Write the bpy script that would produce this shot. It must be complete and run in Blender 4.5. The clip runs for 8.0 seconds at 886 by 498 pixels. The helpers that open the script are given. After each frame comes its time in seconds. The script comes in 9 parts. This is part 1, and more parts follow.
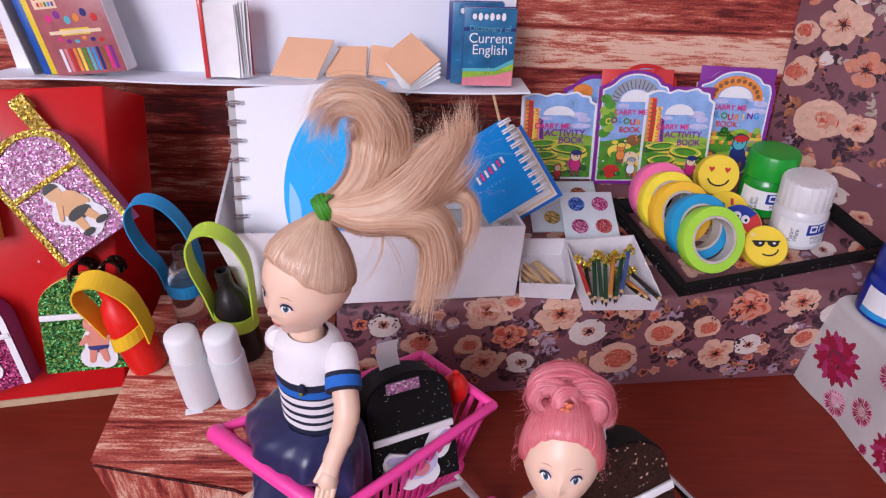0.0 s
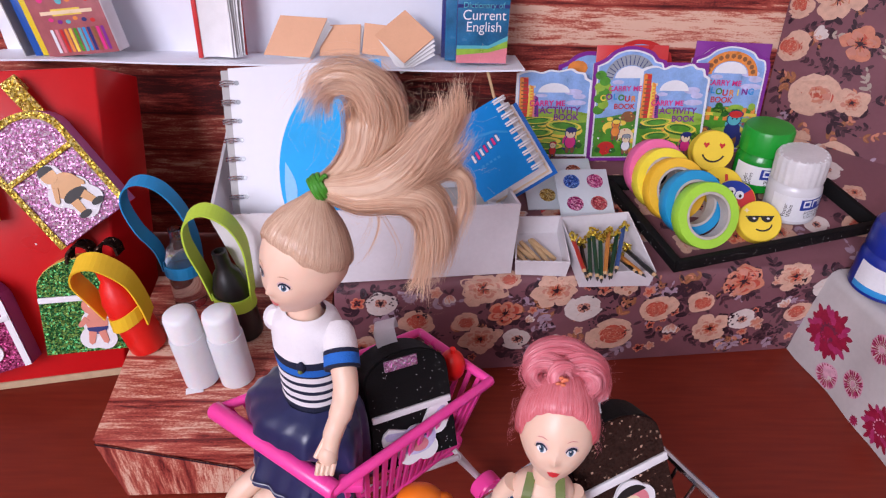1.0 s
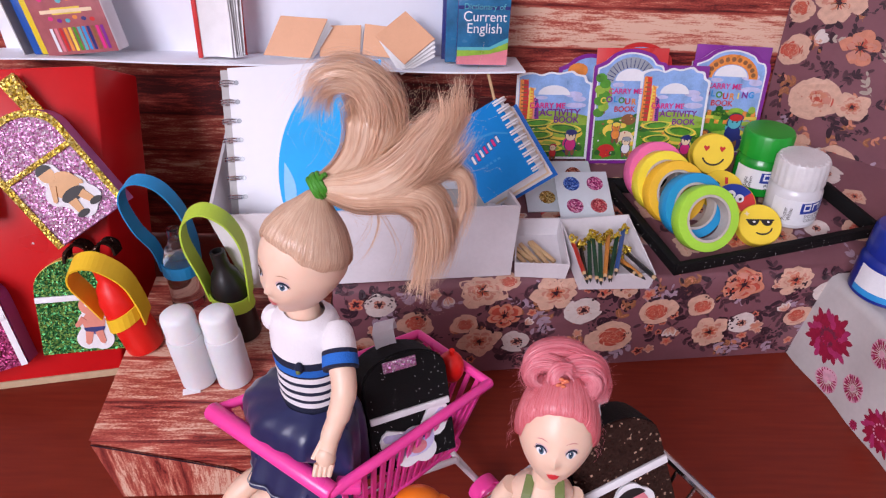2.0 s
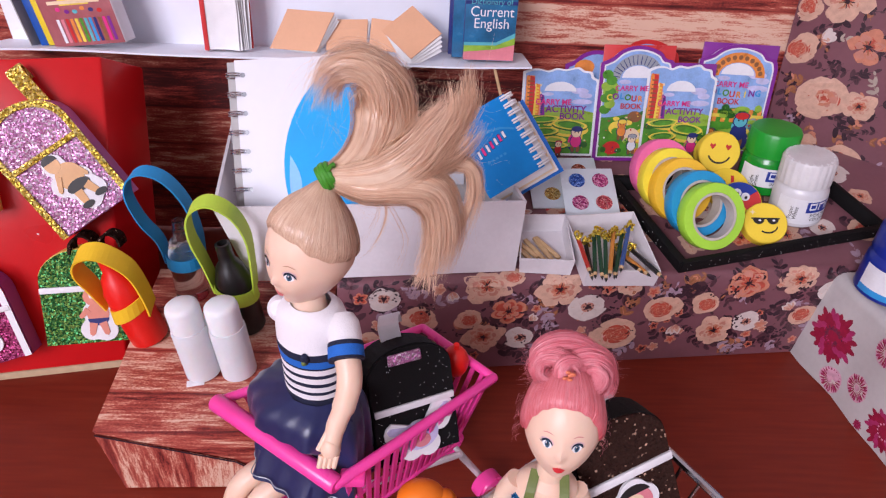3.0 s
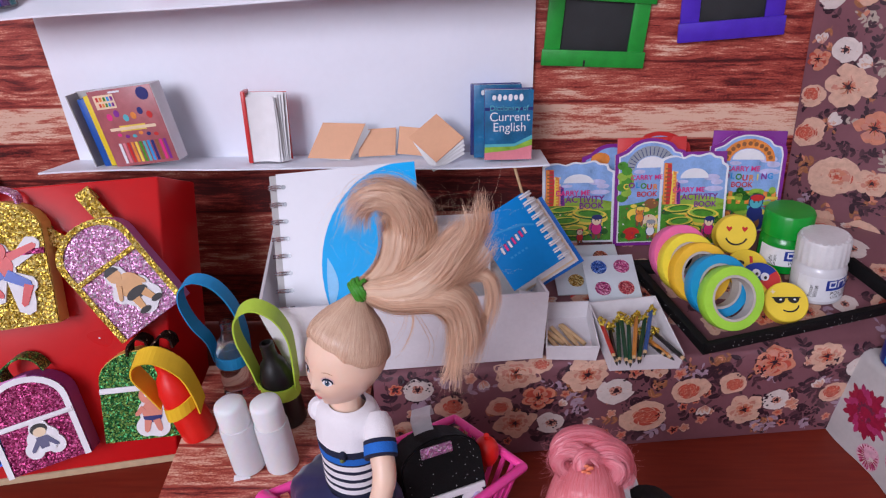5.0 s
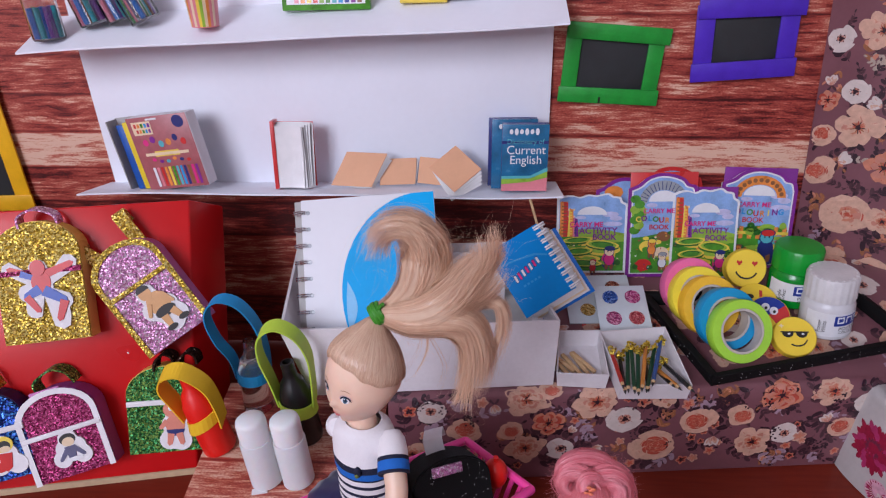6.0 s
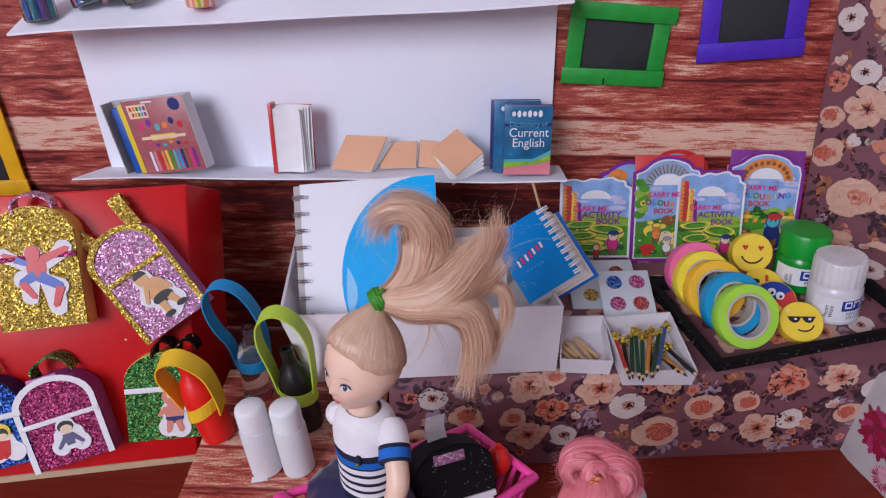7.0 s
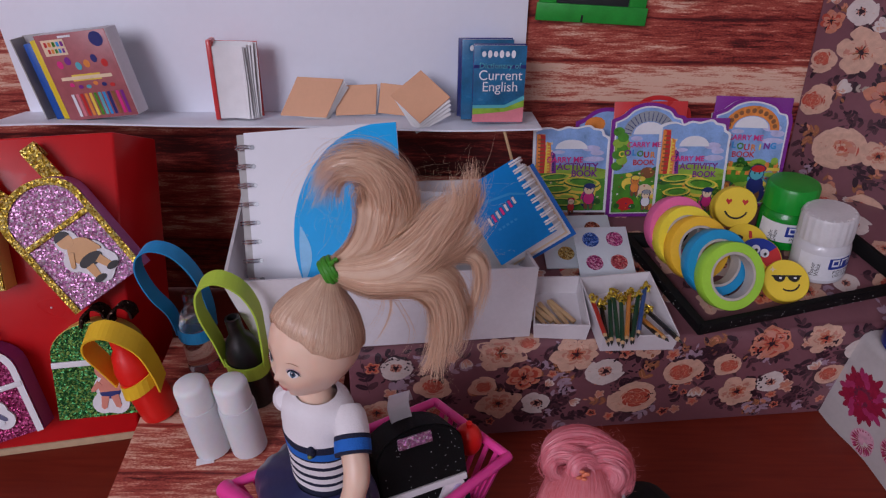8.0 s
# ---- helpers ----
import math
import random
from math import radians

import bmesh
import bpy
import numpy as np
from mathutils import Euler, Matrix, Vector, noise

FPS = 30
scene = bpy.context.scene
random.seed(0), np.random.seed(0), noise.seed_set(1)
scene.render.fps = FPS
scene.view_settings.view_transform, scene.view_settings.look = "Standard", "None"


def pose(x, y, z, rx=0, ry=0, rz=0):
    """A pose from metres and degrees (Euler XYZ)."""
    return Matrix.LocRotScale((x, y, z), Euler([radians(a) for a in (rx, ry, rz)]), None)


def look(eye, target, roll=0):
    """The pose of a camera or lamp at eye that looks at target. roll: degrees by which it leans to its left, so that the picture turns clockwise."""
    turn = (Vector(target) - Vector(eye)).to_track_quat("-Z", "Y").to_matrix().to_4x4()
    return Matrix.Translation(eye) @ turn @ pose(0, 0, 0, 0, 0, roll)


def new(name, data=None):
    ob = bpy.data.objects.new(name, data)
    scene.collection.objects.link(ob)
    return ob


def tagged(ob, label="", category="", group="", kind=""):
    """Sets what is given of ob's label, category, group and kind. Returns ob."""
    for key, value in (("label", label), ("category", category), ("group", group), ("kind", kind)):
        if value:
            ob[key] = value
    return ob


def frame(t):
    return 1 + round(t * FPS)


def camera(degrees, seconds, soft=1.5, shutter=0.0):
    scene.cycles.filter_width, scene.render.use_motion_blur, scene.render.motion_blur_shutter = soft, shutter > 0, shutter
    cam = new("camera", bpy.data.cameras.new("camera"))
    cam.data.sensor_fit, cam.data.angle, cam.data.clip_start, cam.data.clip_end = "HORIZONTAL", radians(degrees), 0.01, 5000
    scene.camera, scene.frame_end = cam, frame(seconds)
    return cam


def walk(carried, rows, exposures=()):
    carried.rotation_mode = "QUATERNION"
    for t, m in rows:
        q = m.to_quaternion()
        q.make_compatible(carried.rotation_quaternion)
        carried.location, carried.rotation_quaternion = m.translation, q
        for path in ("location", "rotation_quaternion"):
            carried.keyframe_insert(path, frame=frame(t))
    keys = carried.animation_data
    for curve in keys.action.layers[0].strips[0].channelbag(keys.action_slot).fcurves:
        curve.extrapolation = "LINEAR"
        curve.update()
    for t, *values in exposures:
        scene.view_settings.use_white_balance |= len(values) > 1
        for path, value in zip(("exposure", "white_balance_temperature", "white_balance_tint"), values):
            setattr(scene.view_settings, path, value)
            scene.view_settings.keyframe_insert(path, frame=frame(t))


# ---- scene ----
cam = camera(67.12, 8.0, 1.2)
PATH = [
    (0, (0.00886, 0.02411, 0.30125), (0.02567, 0.43944, 0.02336), 2.74),
    (0.5, (0.00839, 0.02347, 0.30186), (0.02559, 0.43878, 0.02397), 2.82),
    (1, (0.00902, 0.02235, 0.30205), (0.02878, 0.4287, 0.01139), 2.42),
    (1.5, (0.00888, 0.02332, 0.30087), (0.02968, 0.43175, 0.01321), 2.69),
    (1.7, (0.00905, 0.02313, 0.30068), (0.03012, 0.43109, 0.01237), 2.70),
    (2.8, (0.00668, 0.0221, 0.2982), (0.02644, 0.43014, 0.0099), 3.34),
    (3, (0.0067, 0.0219, 0.29796), (0.02659, 0.42946, 0.00899), 3.34),
    (3.5, (0.00683, 0.0187, 0.29996), (0.01975, 0.42993, 0.01585), 2.68),
    (4, (0.0061, 0.01386, 0.30574), (0.00472, 0.44123, 0.04621), 0.99),
    (4.5, (0.00769, 0.01562, 0.30747), (0.00961, 0.44731, 0.0552), 1.03),
    (5, (0.01193, 0.0091, 0.3205), (0.0027, 0.44551, 0.07666), -0.98),
    (5.2, (0.01355, 0.00365, 0.32631), (-0.00278, 0.4411, 0.08471), -1.65),
    (6.3, (0.01331, -0.0038, 0.32885), (-0.01058, 0.44215, 0.104), -0.18),
    (6.5, (0.01287, -0.00389, 0.32851), (-0.01125, 0.44167, 0.10292), -0.20),
    (7, (0.01278, 0.00215, 0.32523), (-0.0105, 0.44192, 0.08846), -0.56),
    (7.5, (0.0096, 0.02692, 0.30987), (0.01334, 0.45559, 0.05251), 1.57),
    (8, (0.01085, 0.03661, 0.31122), (0.01567, 0.45761, 0.04152), 1.04),
]
EXPOSURES = [(0.0, -0.07, 6350, 8), (1.5, -0.01, 6450, 8), (3.0, 0.02, 6500, 9), (3.5, -0.02, 6450, 8), (4.0, -0.19, 6350, 7), (4.5, -0.13, 6250, 6), (5.2, -0.33, 6200, 4), (6.3, -0.40, 6150, 4), (7.0, -0.42, 6150, 4), (7.5, -0.82, 6250, 8), (8.0, -0.95, 6300, 9)]
walk(cam, [(t, look(eye, target, roll)) for t, eye, target, roll in PATH], EXPOSURES)

# ---- light ----
room_world = bpy.data.worlds.new("daylight")
scene.world = room_world
room_world.use_nodes = True
wn = room_world.node_tree
sky = wn.nodes.new("ShaderNodeTexSky")
sky.sky_type, sky.sun_disc = "NISHITA", False
sky.sun_elevation, sky.sun_rotation = radians(50), radians(150)
wn.links.new(sky.outputs[0], wn.nodes["Background"].inputs[0])
wn.nodes["Background"].inputs[1].default_value = 0.10


def window_lamp(name, eye, target, width, height, watts, colour):
    data = bpy.data.lights.new(name, "AREA")
    data.shape, data.size, data.size_y, data.energy, data.color = "RECTANGLE", width, height, watts, colour
    ob = new(name, data)
    ob.matrix_world = look(eye, target)
    return ob


WINDOW_WATTS = 56.0
window_lamp("window_daylight", (-0.92, -1.585, 1.17), (0.0, 0.35, 0.10), 0.98, 1.0, WINDOW_WATTS, (0.918, 0.858, 1.0))


# ---- builders ----
def unit(v):
    return Vector(v).normalized()


def basis(origin, ex, ey, ez):
    m = Matrix((ex, ey, ez)).transposed().to_4x4()
    m.translation = origin
    return m


def standing(x, y, z, yaw=0.0, lean=0.0, roll=0.0):
    """Local x to the right, z up, front towards -y; lean: degrees by which the top goes back."""
    return pose(x, y, z) @ pose(0, 0, 0, 0, 0, yaw) @ pose(0, 0, 0, -lean, 0, 0) @ pose(0, 0, 0, 0, roll, 0)


class Form:
    """Gathers the faces of one mesh."""

    def __init__(self):
        self.v, self.f, self.m, self.s, self.mats = [], [], [], [], []

    def slot(self, mat):
        if mat not in self.mats:
            self.mats.append(mat)
        return self.mats.index(mat)

    def add(self, verts, faces, mat, smooth=False, m=None):
        base, k = len(self.v), self.slot(mat)
        self.v += [tuple(m @ Vector(p)) for p in verts] if m is not None else [tuple(p) for p in verts]
        for face in faces:
            self.f.append([base + i for i in face])
            self.m.append(k)
            self.s.append(smooth)
        return self

    def poly(self, pts, mat, m=None):
        return self.add(pts, [list(range(len(pts)))], mat, False, m)

    def box(self, size, centre, mat, bevel=0.0, m=None, segments=2):
        bm = bmesh.new()
        bmesh.ops.create_cube(bm, size=1)
        bmesh.ops.scale(bm, vec=size, verts=bm.verts)
        if bevel:
            bmesh.ops.bevel(bm, geom=list(bm.edges), offset=bevel, segments=segments, affect="EDGES", profile=0.5)
        bmesh.ops.translate(bm, vec=centre, verts=bm.verts)
        return self.take(bm, mat, m, bevel > 0)

    def take(self, bm, mat, m=None, smooth=False):
        bm.verts.index_update()
        self.add([v.co.copy() for v in bm.verts], [[v.index for v in f.verts] for f in bm.faces], mat, smooth, m)
        bm.free()
        return self

    def hexa(self, bottom, top, mat, bevel=0.0):
        """A solid between two quads, given corner by corner."""
        bm = bmesh.new()
        vs = [bm.verts.new(p) for p in (*bottom, *top)]
        for q in ((3, 2, 1, 0), (4, 5, 6, 7), (0, 1, 5, 4), (1, 2, 6, 5), (2, 3, 7, 6), (3, 0, 4, 7)):
            bm.faces.new([vs[i] for i in q])
        bmesh.ops.recalc_face_normals(bm, faces=bm.faces)
        if bevel:
            bmesh.ops.bevel(bm, geom=list(bm.edges), offset=bevel, segments=2, affect="EDGES", profile=0.5)
        return self.take(bm, mat, None, bevel > 0)

    def lathe(self, profile, mat, seg=32, m=None, smooth=True, close=False):
        """A profile of (radius, height), turned about z."""
        verts, faces, n = [], [], len(profile)
        for i in range(seg):
            a = 2 * math.pi * i / seg
            verts += [(r * math.cos(a), r * math.sin(a), z) for r, z in profile]
        for i in range(seg):
            j = (i + 1) % seg
            for k in range(n if close else n - 1):
                q = (k + 1) % n
                faces.append([i * n + k, j * n + k, j * n + q, i * n + q])
        if not close:
            if profile[0][0] > 0:
                faces.append([i * n for i in range(seg)][::-1])
            if profile[-1][0] > 0:
                faces.append([i * n + n - 1 for i in range(seg)])
        return self.add(verts, faces, mat, smooth, m)

    def tube(self, pts, radius, mat, seg=8, m=None, caps=True):
        pts = [Vector(p) for p in pts]
        n = len(pts)
        rad = radius if isinstance(radius, (list, tuple)) else [radius] * n
        verts, faces, side = [], [], None
        for i, p in enumerate(pts):
            d = (pts[min(i + 1, n - 1)] - pts[max(i - 1, 0)]).normalized()
            if side is None:
                side = d.orthogonal().normalized()
            side = (side - d * side.dot(d)).normalized()
            other = d.cross(side)
            for k in range(seg):
                a = 2 * math.pi * k / seg
                verts.append(p + (side * math.cos(a) + other * math.sin(a)) * rad[i])
        for i in range(n - 1):
            for k in range(seg):
                q = (k + 1) % seg
                faces.append([i * seg + k, i * seg + q, (i + 1) * seg + q, (i + 1) * seg + k])
        if caps:
            faces += [list(range(seg))[::-1], [(n - 1) * seg + k for k in range(seg)]]
        return self.add(verts, faces, mat, True, m)

    def strap(self, pts, across, width, thick, mat, m=None):
        """A band along pts, its width along across."""
        pts, across = [Vector(p) for p in pts], unit(across)
        n, verts, faces = len(pts), [], []
        for i, p in enumerate(pts):
            d = (pts[min(i + 1, n - 1)] - pts[max(i - 1, 0)]).normalized()
            up = d.cross(across).normalized()
            for a, b in ((-1, -1), (1, -1), (1, 1), (-1, 1)):
                verts.append(p + across * (a * width / 2) + up * (b * thick / 2))
        for i in range(n - 1):
            for k in range(4):
                q = (k + 1) % 4
                faces.append([i * 4 + k, i * 4 + q, (i + 1) * 4 + q, (i + 1) * 4 + k])
        faces += [[3, 2, 1, 0], [(n - 1) * 4 + k for k in range(4)]]
        return self.add(verts, faces, mat, False, m)

    def prism(self, outline, y0, y1, mat, m=None, side=None):
        """An outline of (x, z), counter-clockwise seen from the front (-y), from y0 (front) to y1."""
        n = len(outline)
        self.add([(x, y0, z) for x, z in outline], [list(range(n))], mat, False, m)
        self.add([(x, y1, z) for x, z in outline], [list(range(n))[::-1]], side or mat, False, m)
        verts = [(x, y, z) for x, z in outline for y in (y0, y1)]
        return self.add(verts, [[2 * i, 2 * i + 1, (2 * i + 3) % (2 * n), (2 * i + 2) % (2 * n)] for i in range(n)], side or mat, False, m)

    def flat(self, outline, y, mat, m=None):
        """A printed shape of (x, z) on a front."""
        return self.poly([(x, y, z) for x, z in outline], mat, m)

    def ball(self, centre, radii, mat, m=None, seg=24, rings=14):
        verts, faces = [], []
        for j in range(rings + 1):
            b = math.pi * j / rings
            for i in range(seg):
                a = 2 * math.pi * i / seg
                verts.append((centre[0] + radii[0] * math.sin(b) * math.cos(a), centre[1] + radii[1] * math.sin(b) * math.sin(a), centre[2] - radii[2] * math.cos(b)))
        for j in range(rings):
            for i in range(seg):
                q = (i + 1) % seg
                faces.append([j * seg + i, j * seg + q, (j + 1) * seg + q, (j + 1) * seg + i])
        return self.add(verts, faces, mat, True, m)

    def loft(self, rings, mat_of, m=None, smooth=True):
        """Rings of points, each joined to the next; mat_of(i) is the material between ring i and i + 1."""
        k = len(rings[0])
        for i in range(len(rings) - 1):
            self.add(list(rings[i]) + list(rings[i + 1]), [[j, (j + 1) % k, k + (j + 1) % k, k + j] for j in range(k)], mat_of(i), smooth, m)
        return self

    def make(self, name, parent=None, label="", at=None, **tags):
        mesh = bpy.data.meshes.new(name)
        mesh.from_pydata(self.v, [], self.f)
        for mat in self.mats:
            mesh.materials.append(mat)
        mesh.polygons.foreach_set("material_index", self.m)
        mesh.polygons.foreach_set("use_smooth", self.s)
        mesh.update()
        if any(self.s):
            bm = bmesh.new()
            bm.from_mesh(mesh)
            bmesh.ops.remove_doubles(bm, verts=bm.verts, dist=1e-6)
            for e in bm.edges:
                if len(e.link_faces) == 2 and e.calc_face_angle(0) > radians(38):
                    e.smooth = False
            bm.to_mesh(mesh)
            bm.free()
        ob = new(name, mesh)
        if parent:
            ob.parent = parent
        if at is not None:
            ob.matrix_basis = at
        return tagged(ob, label, **tags)


def thing(name, at, label, category, group="", kind=""):
    ob = new(name)
    ob.empty_display_size = 0.01
    ob.matrix_basis = at
    return tagged(ob, label, category, group, kind)


def words(text, size, mat, parent, m, name="lettering", width=1.0, label="", lift=0.0):
    """Flat letters in the built-in font, turned to face -y at the pose m."""
    data = bpy.data.curves.new(name, "FONT")
    data.body, data.size, data.align_x, data.align_y = text, size, "CENTER", "CENTER"
    data.offset = lift
    data.fill_mode = "FRONT"
    source = bpy.data.objects.new(name, data)
    scene.collection.objects.link(source)
    bpy.context.view_layer.update()
    mesh = bpy.data.meshes.new_from_object(source.evaluated_get(bpy.context.evaluated_depsgraph_get()))
    bpy.data.objects.remove(source)
    mesh.materials.clear()
    mesh.materials.append(mat)
    mesh.transform(Matrix.Diagonal((width, 1, 1, 1)))
    mesh.transform(pose(0, 0, 0, 90, 0, 0))
    mesh.transform(m)
    ob = new(name, mesh)
    ob.parent = parent
    return tagged(ob, label)


def arc(cx, cz, rx, rz, a0, a1, n=16):
    return [(cx + rx * math.cos(radians(a0 + (a1 - a0) * i / n)), cz + rz * math.sin(radians(a0 + (a1 - a0) * i / n))) for i in range(n + 1)]


def oval(cx, cz, rx, rz, n=24):
    return arc(cx, cz, rx, rz, 0, 360, n)[:-1]


def rect(x0, z0, x1, z1):
    return [(x0, z0), (x1, z0), (x1, z1), (x0, z1)]


def spline(pts, n=8):
    """Points of a smooth line through pts."""
    pts = [Vector(p) for p in pts]
    out = []
    for i in range(len(pts) - 1):
        a, b, c, d = pts[max(i - 1, 0)], pts[i], pts[i + 1], pts[min(i + 2, len(pts) - 1)]
        for k in range(n):
            t = k / n
            out.append(0.5 * ((2 * b) + (c - a) * t + (2 * a - 5 * b + 4 * c - d) * t * t + (3 * b - a - 3 * c + d) * t ** 3))
    return out + [pts[-1]]


# ---- materials ----
def surface(name, colour, rough=0.5, metal=0.0, vary=0.08, scale=60.0, bump=0.0, bump_scale=400.0, coat=0.0, sheen=0.0, trans=0.0, sub=0.0, spec=0.5, dirt=0.0):
    """A plain surface with colour variation at two sizes and a fine relief."""
    mat = bpy.data.materials.new(name)
    mat.use_nodes = True
    n, l = mat.node_tree.nodes, mat.node_tree.links
    p = n["Principled BSDF"]
    p.inputs["Metallic"].default_value = metal
    p.inputs["Coat Weight"].default_value = coat
    p.inputs["Sheen Weight"].default_value = sheen
    p.inputs["Transmission Weight"].default_value = trans
    p.inputs["Subsurface Weight"].default_value = sub
    p.inputs["Subsurface Radius"].default_value = (0.004, 0.002, 0.0015)
    p.inputs["Specular IOR Level"].default_value = spec
    tc = n.new("ShaderNodeTexCoord")
    big, small = n.new("ShaderNodeTexNoise"), n.new("ShaderNodeTexNoise")
    big.inputs["Scale"].default_value, small.inputs["Scale"].default_value = scale, scale * 11
    small.inputs["Detail"].default_value = 5
    for t in (big, small):
        l.new(tc.outputs["Object"], t.inputs["Vector"])
    both = n.new("ShaderNodeMath")
    both.operation = "MULTIPLY_ADD"
    l.new(small.outputs[0], both.inputs[0])
    both.inputs[1].default_value = 0.45
    l.new(big.outputs[0], both.inputs[2])
    ramp = n.new("ShaderNodeMapRange")
    ramp.inputs["From Min"].default_value, ramp.inputs["From Max"].default_value = 0.45, 1.0
    ramp.inputs["To Min"].default_value, ramp.inputs["To Max"].default_value = 1 - vary - dirt, 1 + vary
    l.new(both.outputs[0], ramp.inputs["Value"])
    mul = n.new("ShaderNodeVectorMath")
    mul.operation = "SCALE"
    mul.inputs[0].default_value = colour[:3]
    l.new(ramp.outputs[0], mul.inputs["Scale"])
    l.new(mul.outputs[0], p.inputs["Base Color"])
    rr = n.new("ShaderNodeMapRange")
    rr.inputs["To Min"].default_value, rr.inputs["To Max"].default_value = max(0.02, rough - 0.07), min(1, rough + 0.07)
    l.new(big.outputs[0], rr.inputs["Value"])
    l.new(rr.outputs[0], p.inputs["Roughness"])
    if bump:
        b = n.new("ShaderNodeBump")
        tex = n.new("ShaderNodeTexNoise")
        tex.inputs["Scale"].default_value, tex.inputs["Detail"].default_value = bump_scale, 6
        l.new(tc.outputs["Object"], tex.inputs["Vector"])
        l.new(tex.outputs[0], b.inputs["Height"])
        b.inputs["Strength"].default_value, b.inputs["Distance"].default_value = bump, 0.001
        l.new(b.outputs[0], p.inputs["Normal"])
    return mat


def glitter(name, dark, mid, bright, grain=950.0, rough=0.32, metal=0.55, knee=0.55, top=0.93):
    """Foam sheet strewn with glitter: each grain has its own tint and tilt."""
    mat = bpy.data.materials.new(name)
    mat.use_nodes = True
    n, l = mat.node_tree.nodes, mat.node_tree.links
    p = n["Principled BSDF"]
    tc = n.new("ShaderNodeTexCoord")
    cell = n.new("ShaderNodeTexVoronoi")
    cell.inputs["Scale"].default_value = grain
    l.new(tc.outputs["Object"], cell.inputs["Vector"])
    split = n.new("ShaderNodeSeparateColor")
    l.new(cell.outputs["Color"], split.inputs[0])
    ramp = n.new("ShaderNodeValToRGB")
    e = ramp.color_ramp.elements
    e[0].color, e[0].position = (*dark, 1), 0.12
    e[1].color, e[1].position = (*bright, 1), top
    e.new(knee).color = (*mid, 1)
    l.new(split.outputs[0], ramp.inputs[0])
    l.new(ramp.outputs[0], p.inputs["Base Color"])
    p.inputs["Metallic"].default_value, p.inputs["Roughness"].default_value = metal, rough
    p.inputs["Specular IOR Level"].default_value = 0.5 if metal else 0.15
    sub = n.new("ShaderNodeVectorMath")
    sub.operation = "SUBTRACT"
    l.new(cell.outputs["Color"], sub.inputs[0])
    sub.inputs[1].default_value = (0.5, 0.5, 0.5)
    sc = n.new("ShaderNodeVectorMath")
    sc.operation = "SCALE"
    sc.inputs["Scale"].default_value = 1.1
    l.new(sub.outputs[0], sc.inputs[0])
    geo = n.new("ShaderNodeNewGeometry")
    addn = n.new("ShaderNodeVectorMath")
    l.new(geo.outputs["Normal"], addn.inputs[0])
    l.new(sc.outputs[0], addn.inputs[1])
    nor = n.new("ShaderNodeVectorMath")
    nor.operation = "NORMALIZE"
    l.new(addn.outputs[0], nor.inputs[0])
    l.new(nor.outputs[0], p.inputs["Normal"])
    return mat


